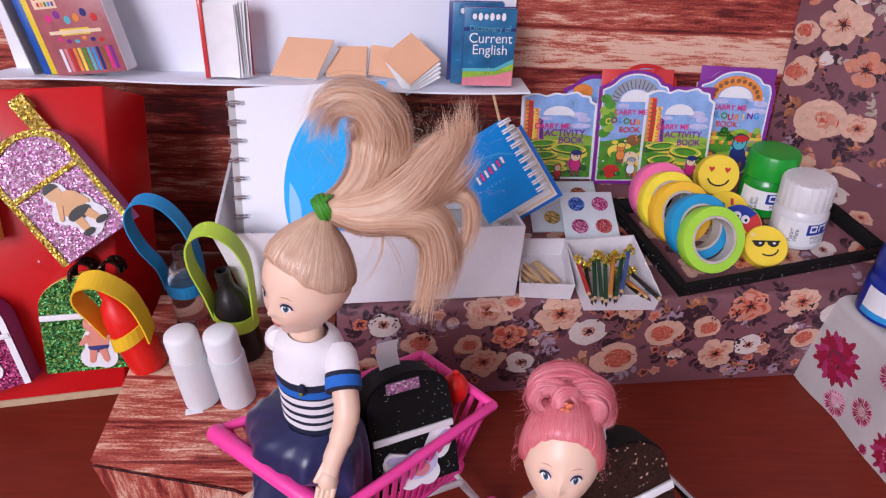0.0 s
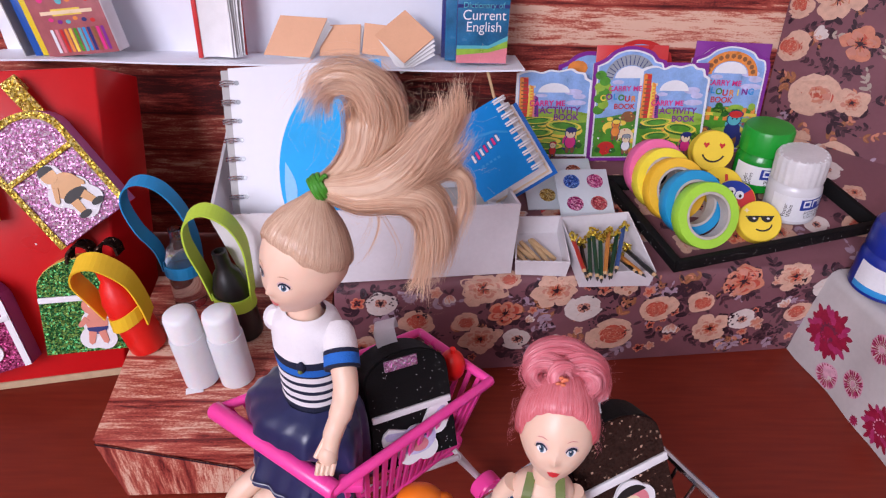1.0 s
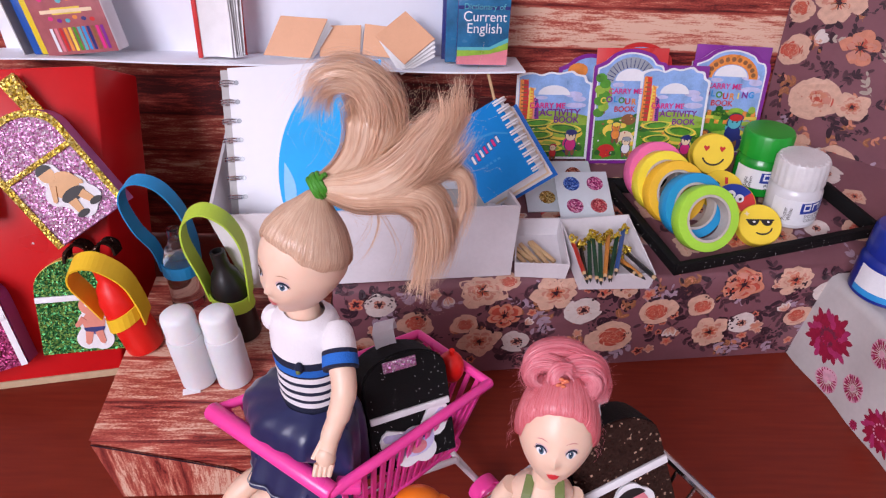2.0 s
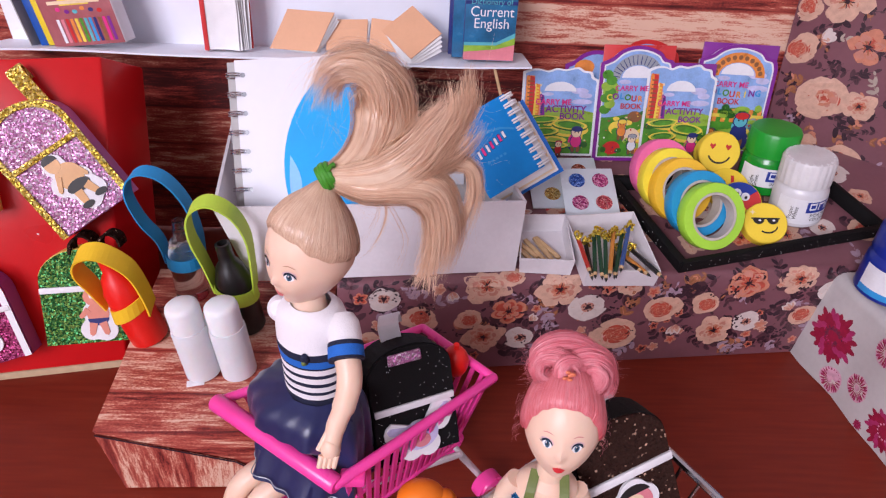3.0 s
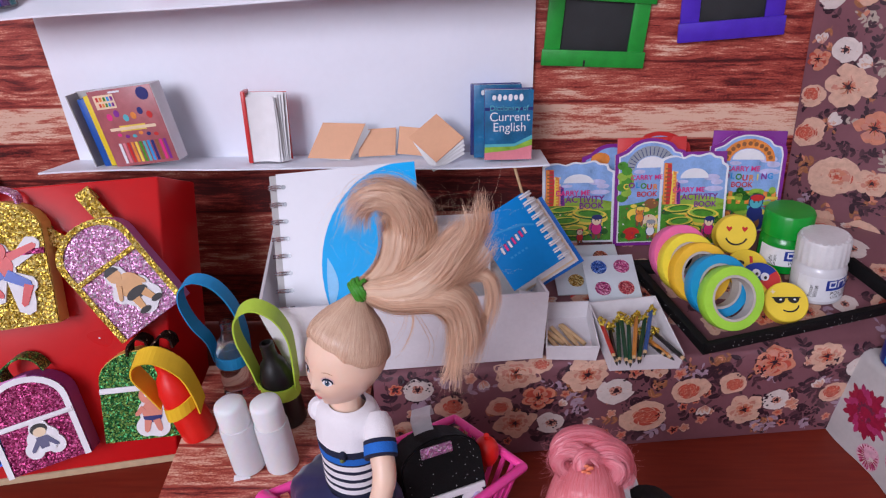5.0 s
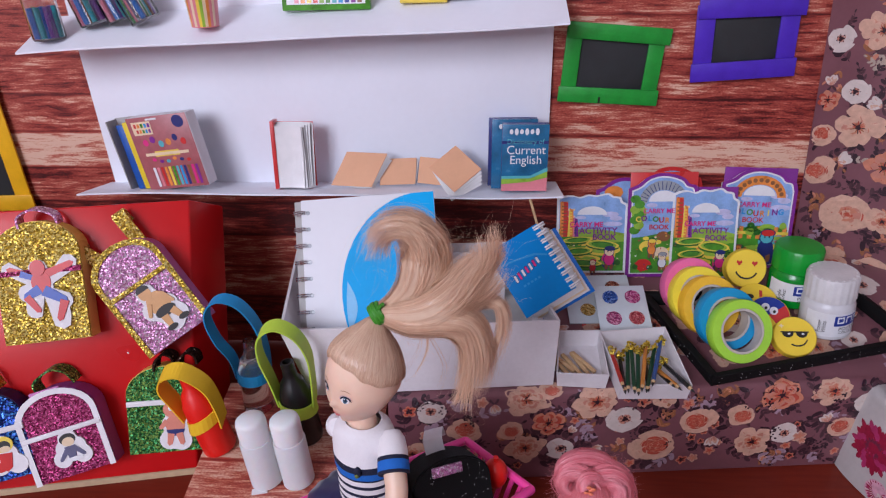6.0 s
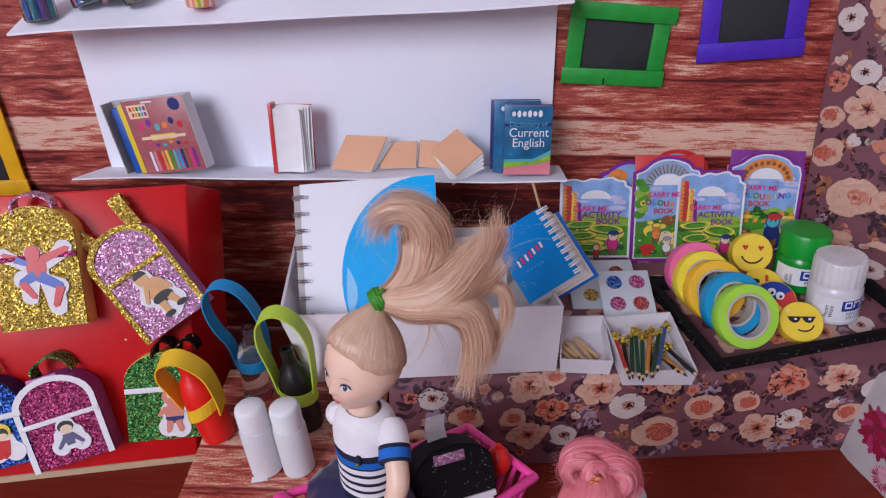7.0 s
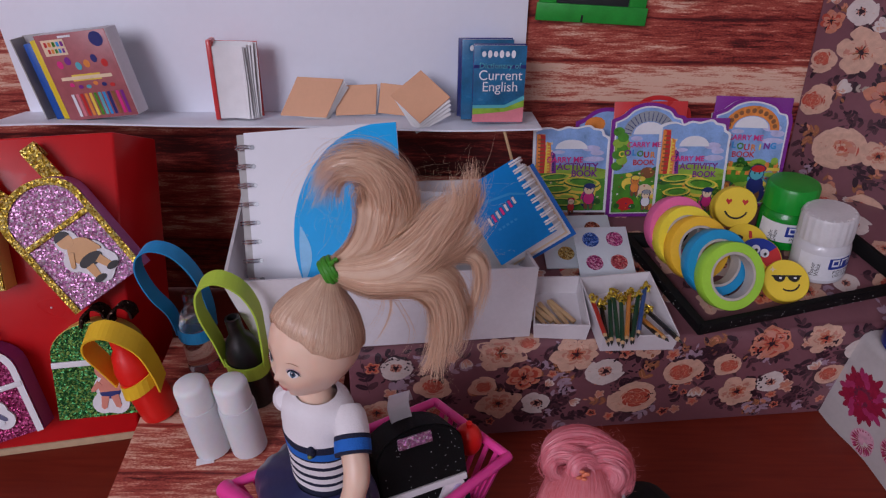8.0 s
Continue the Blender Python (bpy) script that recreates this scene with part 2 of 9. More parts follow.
def wood_print(name, along, across, plank=0.031, shift=0.0, rough=0.38, lift=0.56, pale=()):
    """Red-brown planks printed on paper: dark seams, streaky grain, pale worn patches and knots. along, across: axes 0, 1, 2."""
    mat = bpy.data.materials.new(name)
    mat.use_nodes = True
    n, l = mat.node_tree.nodes, mat.node_tree.links
    p = n["Principled BSDF"]
    p.inputs["Roughness"].default_value = rough

    def maths(op, a, b=None, c=None):
        node = n.new("ShaderNodeMath")
        node.operation = op
        for i, v in enumerate((a, b, c)):
            if v is None:
                continue
            if isinstance(v, (int, float)):
                node.inputs[i].default_value = v
            else:
                l.new(v, node.inputs[i])
        return node.outputs[0]

    def xyz(x, y, z):
        node = n.new("ShaderNodeCombineXYZ")
        for i, v in enumerate((x, y, z)):
            if isinstance(v, (int, float)):
                node.inputs[i].default_value = v
            else:
                l.new(v, node.inputs[i])
        return node.outputs[0]

    def noisy(vec, scale, detail=4.0, rough_=0.55, dist=0.0):
        node = n.new("ShaderNodeTexNoise")
        node.inputs["Scale"].default_value, node.inputs["Detail"].default_value = scale, detail
        node.inputs["Roughness"].default_value, node.inputs["Distortion"].default_value = rough_, dist
        l.new(vec, node.inputs["Vector"])
        return node.outputs[0]

    tc = n.new("ShaderNodeTexCoord")
    sep = n.new("ShaderNodeSeparateXYZ")
    l.new(tc.outputs["Object"], sep.inputs[0])
    u, v = sep.outputs[along], maths("ADD", sep.outputs[across], shift)
    # knots bend the grain round them
    kv = n.new("ShaderNodeTexVoronoi")
    kv.inputs["Scale"].default_value, kv.inputs["Randomness"].default_value = 1.0, 0.9
    l.new(xyz(maths("MULTIPLY", u, 11.0), maths("MULTIPLY", v, 26.0), shift * 7), kv.inputs["Vector"])
    kd = kv.outputs["Distance"]
    knot = maths("SMOOTH_MIN", maths("MULTIPLY", kd, 5.0), 1.0, 0.2)
    bend = maths("MULTIPLY", maths("SUBTRACT", 1.0, knot), 0.004)
    wob = maths("MULTIPLY", maths("SUBTRACT", noisy(xyz(u, v, 3.0), 14.0, 2.0), 0.5), 0.006)
    vv = maths("ADD", maths("ADD", v, wob), bend)
    row = maths("DIVIDE", maths("ADD", v, maths("MULTIPLY", wob, 0.12)), plank)
    which = maths("FLOOR", row)
    inside = maths("FRACT", row)
    wn_ = n.new("ShaderNodeTexWhiteNoise")
    wn_.noise_dimensions = "1D"
    l.new(which, wn_.inputs["W"])
    tone = wn_.outputs["Value"]
    off = maths("MULTIPLY", which, 3.37)
    fine = noisy(xyz(maths("MULTIPLY", u, 62.0), maths("MULTIPLY", vv, 560.0), off), 1.0, 6.0, 0.65, 0.15)
    mid = noisy(xyz(maths("MULTIPLY", u, 30.0), maths("MULTIPLY", vv, 200.0), off), 1.0, 5.0, 0.65, 0.2)
    broad = noisy(xyz(maths("MULTIPLY", u, 16.0), maths("MULTIPLY", vv, 60.0), off), 1.0, 3.0, 0.5, 0.3)
    g = maths("ADD", maths("MULTIPLY", fine, 0.80), maths("MULTIPLY", mid, 0.52))
    g = maths("ADD", g, maths("MULTIPLY", broad, 0.55))
    g = maths("ADD", g, maths("MULTIPLY", noisy(xyz(maths("MULTIPLY", u, 0.45), v, 1.0), 1500.0, 3.0), 0.35))
    g = maths("ADD", g, maths("MULTIPLY", tone, 0.26))
    for board in pale:
        g = maths("ADD", g, maths("MULTIPLY", maths("COMPARE", which, board, 0.5), 0.085))
    g = maths("MULTIPLY_ADD", maths("SUBTRACT", g, 1.24), 2.0, lift)
    edge = maths("MINIMUM", inside, maths("SUBTRACT", 1.0, inside))
    seam = maths("MINIMUM", maths("MULTIPLY", edge, 14.0), 1.0)
    g = maths("MULTIPLY", g, maths("MULTIPLY_ADD", seam, 0.55, 0.45))
    g = maths("MULTIPLY", g, maths("MULTIPLY_ADD", maths("MINIMUM", maths("MULTIPLY", kd, 7.0), 1.0), 0.7, 0.3))
    ramp = n.new("ShaderNodeValToRGB")
    e = ramp.color_ramp.elements
    e[0].color, e[0].position = (0.055, 0.010, 0.010, 1), 0.12
    e[1].color, e[1].position = (0.70, 0.46, 0.34, 1), 1.0
    e.new(0.32).color = (0.150, 0.018, 0.016, 1)
    e.new(0.50).color = (0.290, 0.046, 0.034, 1)
    e.new(0.70).color = (0.40, 0.085, 0.058, 1)
    e.new(0.86).color = (0.57, 0.24, 0.165, 1)
    l.new(g, ramp.inputs[0])
    l.new(ramp.outputs[0], p.inputs["Base Color"])
    b = n.new("ShaderNodeBump")
    b.inputs["Strength"].default_value, b.inputs["Distance"].default_value = 0.12, 0.0006
    l.new(noisy(xyz(u, sep.outputs[1], v), 45.0, 3.0), b.inputs["Height"])
    l.new(b.outputs[0], p.inputs["Normal"])
    return mat


def streaked(name, colour, second, along=(1, 9, 1), scale=40.0, rough=0.3, bump=0.05, coat=0.0):
    """Two colours in stretched streaks: painted floor, hair, satin."""
    mat = bpy.data.materials.new(name)
    mat.use_nodes = True
    n, l = mat.node_tree.nodes, mat.node_tree.links
    p = n["Principled BSDF"]
    p.inputs["Coat Weight"].default_value = coat
    tc, mp = n.new("ShaderNodeTexCoord"), n.new("ShaderNodeMapping")
    mp.inputs["Scale"].default_value = along
    l.new(tc.outputs["Object"], mp.inputs["Vector"])
    a, b2 = n.new("ShaderNodeTexNoise"), n.new("ShaderNodeTexNoise")
    a.inputs["Scale"].default_value, a.inputs["Detail"].default_value = scale, 6
    b2.inputs["Scale"].default_value, b2.inputs["Detail"].default_value = scale * 0.2, 3
    l.new(mp.outputs[0], a.inputs["Vector"])
    l.new(tc.outputs["Object"], b2.inputs["Vector"])
    avg = n.new("ShaderNodeMath")
    avg.operation = "MULTIPLY_ADD"
    l.new(b2.outputs[0], avg.inputs[0])
    avg.inputs[1].default_value = 0.6
    l.new(a.outputs[0], avg.inputs[2])
    mr = n.new("ShaderNodeMapRange")
    mr.inputs["From Min"].default_value, mr.inputs["From Max"].default_value = 0.5, 1.05
    l.new(avg.outputs[0], mr.inputs["Value"])
    mix = n.new("ShaderNodeMix")
    mix.data_type = "RGBA"
    mix.inputs["A"].default_value, mix.inputs["B"].default_value = (*colour, 1), (*second, 1)
    l.new(mr.outputs[0], mix.inputs["Factor"])
    l.new(mix.outputs["Result"], p.inputs["Base Color"])
    rr = n.new("ShaderNodeMapRange")
    rr.inputs["To Min"].default_value, rr.inputs["To Max"].default_value = max(0.03, rough - 0.08), rough + 0.12
    l.new(a.outputs[0], rr.inputs["Value"])
    l.new(rr.outputs[0], p.inputs["Roughness"])
    bu = n.new("ShaderNodeBump")
    bu.inputs["Strength"].default_value, bu.inputs["Distance"].default_value = bump, 0.0006
    l.new(a.outputs[0], bu.inputs["Height"])
    l.new(bu.outputs[0], p.inputs["Normal"])
    return mat


WOOD_WALL = wood_print("wood_print_wall", 0, 2, 0.0275, 0.0085, lift=0.53, pale=(6, 9))
WOOD_TOP = wood_print("wood_print_box_top", 0, 1, 0.030, 0.008, lift=0.88)
WOOD_FRONT = wood_print("wood_print_box_front", 0, 2, 0.030, 0.017, lift=0.82)
FLOOR = streaked("red_painted_floor", (0.150, 0.0150, 0.0070), (0.215, 0.0260, 0.0110), (1, 14, 1), 26.0, 0.44, 0.05)
SHELFPAPER = surface("white_shelf_paper", (0.83, 0.85, 0.92), 0.62, vary=0.025, scale=18.0, bump=0.12, bump_scale=45.0)
FLOOR.node_tree.nodes["Principled BSDF"].inputs["Specular IOR Level"].default_value = 0.3
ROOM = surface("room_plaster", (0.78, 0.76, 0.77), 0.9, vary=0.05, scale=2.0)
PAPER = surface("white_paper", (0.74, 0.75, 0.79), 0.62, vary=0.025, scale=18.0, bump=0.10, bump_scale=60.0)
PAGE = surface("book_pages", (0.78, 0.77, 0.77), 0.75, vary=0.05, scale=120.0)
CARD = surface("white_card", (0.73, 0.70, 0.72), 0.6, vary=0.05, scale=40.0, bump=0.08, bump_scale=300.0, dirt=0.04)
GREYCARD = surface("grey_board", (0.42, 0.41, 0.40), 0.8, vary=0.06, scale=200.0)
KRAFT = surface("raw_cardboard", (0.50, 0.36, 0.22), 0.85, vary=0.1, scale=200.0)
REDGLOSS = surface("glossy_red_card", (0.54, 0.006, 0.009), 0.30, vary=0.04, scale=20.0, bump=0.05, bump_scale=25.0, coat=0.08, spec=0.3)
MAUVE = surface("mauve_paper", (0.185, 0.074, 0.090), 0.42, vary=0.10, scale=35.0, bump=0.07, bump_scale=50.0)
INK_CREAM = surface("ink_cream", (0.60, 0.37, 0.27), 0.45, vary=0.14, scale=260.0)
INK_PEACH = surface("ink_peach", (0.54, 0.21, 0.13), 0.45, vary=0.16, scale=260.0)
INK_CORAL = surface("ink_coral", (0.46, 0.075, 0.045), 0.45, vary=0.22, scale=260.0)
INK_WHITE = surface("ink_white", (0.62, 0.54, 0.50), 0.45, vary=0.08, scale=260.0)
INK_BLUSH = surface("ink_blush", (0.52, 0.22, 0.16), 0.45, vary=0.12, scale=260.0)
INK_PLUM = surface("ink_plum", (0.030, 0.012, 0.020), 0.45, vary=0.2, scale=260.0)
INK_LEAF = surface("ink_leaf", (0.075, 0.030, 0.040), 0.45, vary=0.2, scale=260.0)
INK_RUST = surface("ink_rust", (0.30, 0.115, 0.050), 0.45, vary=0.2, scale=260.0)
INK_LILAC = surface("ink_lilac", (0.34, 0.24, 0.30), 0.45, vary=0.15, scale=260.0)
INK_SAGE = surface("ink_sage", (0.40, 0.33, 0.27), 0.45, vary=0.15, scale=260.0)

GLIT_GOLD = glitter("gold_glitter", (0.22, 0.14, 0.006), (0.56, 0.37, 0.03), (0.98, 0.86, 0.30), 1250.0)
GLIT_PINK = glitter("pink_glitter", (0.36, 0.12, 0.28), (0.58, 0.27, 0.48), (0.97, 0.84, 0.96), 1300.0)
GLIT_GREEN = glitter("green_glitter", (0.004, 0.055, 0.010), (0.012, 0.16, 0.03), (0.35, 0.62, 0.14), 1250.0)
GLIT_MAGENTA = glitter("magenta_glitter", (0.13, 0.004, 0.040), (0.28, 0.012, 0.10), (0.80, 0.18, 0.42), 1250.0)
GLIT_BLUE = glitter("blue_glitter", (0.002, 0.012, 0.10), (0.006, 0.05, 0.36), (0.12, 0.42, 0.95))
GLIT_BROWN = glitter("brown_glitter_foam", (0.024, 0.009, 0.006), (0.034, 0.013, 0.009), (0.75, 0.50, 0.36), 1150.0, 0.85, 0.0, 0.965, 0.995)
GLIT_WHITE = glitter("white_glitter", (0.55, 0.55, 0.56), (0.72, 0.72, 0.73), (0.95, 0.95, 0.95), 900, 0.5, 0.1)
FOAM_PURPLE = surface("purple_foam", (0.27, 0.045, 0.27), 0.6, vary=0.08, bump=0.2, bump_scale=900)
FOAM_PINK = surface("pink_foam", (0.50, 0.16, 0.40), 0.55, vary=0.1, bump=0.25, bump_scale=900)
FOAM_WHITE = surface("white_foam", (0.75, 0.74, 0.76), 0.7, vary=0.04, bump=0.1, bump_scale=900)
FOAM_NAVY = surface("navy_foam", (0.008, 0.012, 0.10), 0.6, vary=0.1)
FOAM_YELLOW = surface("yellow_foam", (0.74, 0.50, 0.10), 0.6, vary=0.08)
FOAM_DARK = surface("black_foam", (0.004, 0.0035, 0.004), 0.75, vary=0.2, bump=0.25, bump_scale=1200, spec=0.22)

SKIN = surface("doll_vinyl", (0.80, 0.57, 0.43), 0.42, vary=0.03, scale=30.0, sub=0.25, bump=0.015, bump_scale=900)
EYE = surface("eye_paint", (0.02, 0.03, 0.05), 0.25)
IRIS = surface("iris_paint", (0.055, 0.115, 0.17), 0.25, vary=0.3, scale=600)
EYEWHITE = surface("eye_white_paint", (0.75, 0.75, 0.76), 0.3)
KNIT = surface("white_knit_cloth", (0.78, 0.76, 0.78), 0.9, vary=0.03, sheen=0.2, bump=0.22, bump_scale=1500)
NAVYSATIN = surface("navy_satin", (0.011, 0.016, 0.075), 0.31, vary=0.15, scale=50.0, sheen=0.15, bump=0.12, bump_scale=220)
NAVYKNIT = surface("navy_knit", (0.006, 0.010, 0.035), 0.85, vary=0.1, bump=0.4, bump_scale=1800)
BLUEKNIT = surface("blue_cloth", (0.010, 0.13, 0.52), 0.8, vary=0.08, bump=0.4, bump_scale=1800)
TIE_GREEN = surface("green_rubber_band", (0.055, 0.28, 0.020), 0.5, vary=0.15)
OLIVE = surface("olive_ribbon", (0.13, 0.17, 0.035), 0.5, vary=0.1)
FOIL_BLUE = surface("blue_foil", (0.02, 0.24, 0.52), 0.22, metal=0.7, vary=0.3, scale=200.0, bump=0.9, bump_scale=320)

PINKPLASTIC = surface("hot_pink_plastic", (0.90, 0.065, 0.36), 0.30, vary=0.04, scale=40.0, sub=0.15, bump=0.02, bump_scale=200)
WHITEPLASTIC = surface("white_plastic", (0.74, 0.73, 0.74), 0.35, vary=0.04, dirt=0.03)
FROSTED = surface("frosted_plastic", (0.82, 0.84, 0.86), 0.55, vary=0.04, trans=0.25, sub=0.3, spec=0.3)
FROSTCAP = surface("frosted_cap", (0.85, 0.86, 0.87), 0.50, vary=0.03, trans=0.10, sub=0.4, spec=0.35)
CLEAR = surface("clear_plastic", (0.96, 0.96, 0.97), 0.06, vary=0.01, trans=1.0)
RED = surface("red_plastic", (0.72, 0.012, 0.008), 0.36, vary=0.04)
BLACK = surface("black_plastic", (0.010, 0.010, 0.010), 0.30, vary=0.2)
YELLOW = surface("yellow_paper", (0.82, 0.52, 0.02), 0.55, vary=0.05)
SKYBLUE = surface("blue_paper", (0.015, 0.26, 0.56), 0.5, vary=0.05)
LIME = surface("lime_paper", (0.46, 0.66, 0.06), 0.5, vary=0.05)
CHROME = surface("chrome_wire", (0.62, 0.62, 0.63), 0.16, metal=1.0, vary=0.06)
ORANGE = surface("orange_plastic", (0.86, 0.20, 0.010), 0.38, vary=0.05)
GREENPAINT = surface("green_painted_stick", (0.022, 0.30, 0.035), 0.42, vary=0.18, scale=90, bump=0.1, bump_scale=200)
PURPLEPAINT = surface("violet_painted_stick", (0.070, 0.022, 0.46), 0.42, vary=0.12, scale=90, bump=0.1, bump_scale=200)
YELLOWPAINT = surface("yellow_painted_stick", (0.80, 0.44, 0.010), 0.42, vary=0.1, scale=90)
SLATE = surface("slate_board", (0.020, 0.022, 0.024), 0.7, vary=0.2, scale=80, dirt=0.1)
TAPES = [surface("pink_tape", (0.80, 0.15, 0.36), 0.5), surface("yellow_tape", (0.84, 0.72, 0.05), 0.5), surface("orange_tape", (0.86, 0.50, 0.03), 0.5),
         surface("blue_tape", (0.015, 0.28, 0.55), 0.5), surface("green_tape", (0.36, 0.68, 0.05), 0.5)]
TAPECORE = surface("tape_core", (0.48, 0.44, 0.40), 0.7, vary=0.1, scale=200)
SMILE = surface("yellow_eraser", (0.82, 0.60, 0.04), 0.5, vary=0.05)
INKBLACK = surface("black_ink", (0.012, 0.010, 0.010), 0.5)
BOTTLE_GREEN = surface("green_paint_bottle", (0.008, 0.25, 0.022), 0.25, vary=0.05, coat=0.2)
CAP_GREEN = surface("green_cap", (0.010, 0.30, 0.025), 0.35, vary=0.08, bump=0.05)
BOTTLE_WHITE = surface("white_paint_bottle", (0.62, 0.62, 0.64), 0.3, vary=0.04, coat=0.2)
CAP_WHITE = surface("white_cap", (0.66, 0.65, 0.65), 0.4, vary=0.06, dirt=0.08)
BOTTLE_BLUE = surface("blue_paint_bottle", (0.006, 0.022, 0.25), 0.3, vary=0.08, coat=0.2)
BOTTLE_BEIGE = surface("cream_paint_bottle", (0.66, 0.46, 0.20), 0.3, vary=0.05, coat=0.2)
LABEL_WHITE = surface("label_white", (0.74, 0.75, 0.78), 0.4)
LABEL_BLUE = surface("label_blue", (0.010, 0.035, 0.28), 0.4)
LABEL_SKY = surface("label_sky_blue", (0.03, 0.28, 0.62), 0.4)
COVERBLUE = surface("blue_cover", (0.003, 0.36, 0.78), 0.50, vary=0.08, scale=30, spec=0.25)
COVERMID = surface("bright_blue_cover", (0.004, 0.21, 0.58), 0.48, vary=0.08, scale=30, spec=0.25)
COVERPALE = surface("pale_blue_print", (0.25, 0.55, 0.82), 0.5, vary=0.1, spec=0.25)
COVERDEEP = surface("deep_blue_cover", (0.008, 0.13, 0.50), 0.4, vary=0.1, spec=0.3)
COVERTEAL = surface("teal_cover", (0.020, 0.135, 0.28), 0.25, vary=0.35, scale=90, coat=0.3)
CLOTH = surface("white_table_cloth", (0.52, 0.49, 0.48), 0.55, vary=0.06, scale=25, bump=0.25, bump_scale=60, dirt=0.06)
P_VIOLET = surface("violet_print", (0.20, 0.022, 0.26), 0.3, coat=0.3)
P_RED = surface("red_print", (0.55, 0.030, 0.03), 0.3, coat=0.3)
P_SKY = surface("sky_print", (0.24, 0.40, 0.70), 0.3, vary=0.25, scale=90, coat=0.3)
P_GRASS = surface("grass_print", (0.070, 0.27, 0.025), 0.3, vary=0.35, scale=160, coat=0.3)
P_LIME = surface("lime_print", (0.27, 0.46, 0.05), 0.3, vary=0.25, scale=160, coat=0.3)
P_YELLOW = surface("yellow_print", (0.80, 0.62, 0.08), 0.3, vary=0.1, coat=0.3)
P_ORANGE = surface("orange_print", (0.72, 0.25, 0.05), 0.3, vary=0.2, scale=200, coat=0.3)
P_CREAM = surface("cream_print", (0.78, 0.62, 0.42), 0.3, coat=0.3)
P_PINK = surface("pink_print", (0.68, 0.22, 0.26), 0.3, vary=0.12, coat=0.2)
P_NAVY = surface("navy_print", (0.02, 0.03, 0.16), 0.3, coat=0.3)
P_BROWN = surface("brown_print", (0.24, 0.10, 0.04), 0.3, vary=0.2, coat=0.3)
P_MAGENTA = surface("magenta_print", (0.66, 0.03, 0.22), 0.3, coat=0.3)
P_GREY = surface("grey_print", (0.30, 0.33, 0.36), 0.3, vary=0.2, coat=0.3)
P_TEAL = surface("teal_print", (0.10, 0.42, 0.48), 0.3, coat=0.3)
TAN = surface("tan_notepaper", (0.70, 0.38, 0.22), 0.7, vary=0.05, scale=50, bump=0.05)
STICK = surface("pale_wood_stick", (0.62, 0.42, 0.22), 0.7, vary=0.15, scale=200)
LEAD = surface("pencil_lead", (0.03, 0.03, 0.03), 0.5)
PENCILS = [surface("green_pencil", (0.010, 0.07, 0.035), 0.35), surface("black_pencil", (0.014, 0.012, 0.012), 0.35), surface("red_pencil", (0.45, 0.03, 0.02), 0.35),
           surface("orange_pencil", (0.60, 0.24, 0.05), 0.35), surface("blue_pencil", (0.03, 0.09, 0.28), 0.35)]
GOLDFOIL = glitter("gold_foil", (0.30, 0.18, 0.01), (0.70, 0.50, 0.05), (0.98, 0.85, 0.20), 700, 0.3, 0.7)

# ---- setting ----
LEDGE_SLOPE = 0.21


def ledge_z(y):
    return 0.069 + LEDGE_SLOPE * (y - 0.323)


def ledge_front(x):
    return 0.3155 + 0.10 * (x - 0.04)


def build_room():
    f = Form()
    f.box((3.0, 2.8, 0.10), (-0.05, -0.2, -0.05), FLOOR)
    f.make("floor", label="glossy red-brown painted floor with faint streaks", category="floor", kind="structure")
    walls = (("wall_north", (3.0, 0.1, 2.6), (0, 1.25, 1.3)), ("wall_west", (0.1, 2.8, 2.6), (-1.55, -0.2, 1.3)), ("wall_east", (0.1, 2.8, 2.6), (1.45, -0.2, 1.3)))
    for name, size, at in walls:
        Form().box(size, at, ROOM).make(name, label="plain pale plaster wall of the room", category="wall", kind="structure")
    south = Form()
    for size, at in (((3.1, 0.1, 0.63), (-0.05, -1.65, 0.315)), ((3.1, 0.1, 0.89), (-0.05, -1.65, 2.155)), ((0.15, 0.1, 1.08), (-1.525, -1.65, 1.17)), ((1.90, 0.1, 1.08), (0.55, -1.65, 1.17))):
        south.box(size, at, ROOM)
    south.make("wall_south", label="plain pale plaster wall with a window opening", category="wall", kind="structure")
    Form().box((3.1, 3.0, 0.1), (-0.05, -0.2, 2.65), ROOM).make("ceiling", label="plain pale ceiling of the room", category="ceiling", kind="structure")


build_room()


def seam_x(z):
    return 0.2478 - 0.078 * (z - 0.1556)


def build_backdrop():
    # wood-print sheet behind everything, gently buckled
    f, nx, nz = Form(), 60, 30
    verts = []
    for j in range(nz + 1):
        for i in range(nx + 1):
            x, z = -0.62 + 1.0 * i / nx, 0.002 + 0.55 * j / nz
            verts.append((x, 0.4590 + 0.0008 * math.sin(9 * x + 3) + 0.0006 * math.sin(14 * z + 5 * x), z))
    back = [(x, y + 0.002, z) for x, y, z in verts]
    n = len(verts)
    faces = []
    for j in range(nz):
        for i in range(nx):
            a = j * (nx + 1) + i
            faces.append([a, a + 1, a + nx + 2, a + nx + 1])
            faces.append([n + a + nx + 1, n + a + nx + 2, n + a + 1, n + a])
    f.add(verts + back, faces, WOOD_WALL, True)
    f.make("wall_backdrop", label="upright sheet of reddish-brown plank-print paper", category="backdrop", kind="structure")


build_backdrop()


def wall_point(s, h):
    """A point of the floral sheet: s metres from its edge, h metres up."""
    bend = 1 - math.exp(-(s / 0.05) ** 2)
    x0 = seam_x(h)
    return Vector((x0 + s * (1 - 0.085 * bend), 0.4560 - 0.43 * bend * max(0, s - 0.006) * 0.93, h))


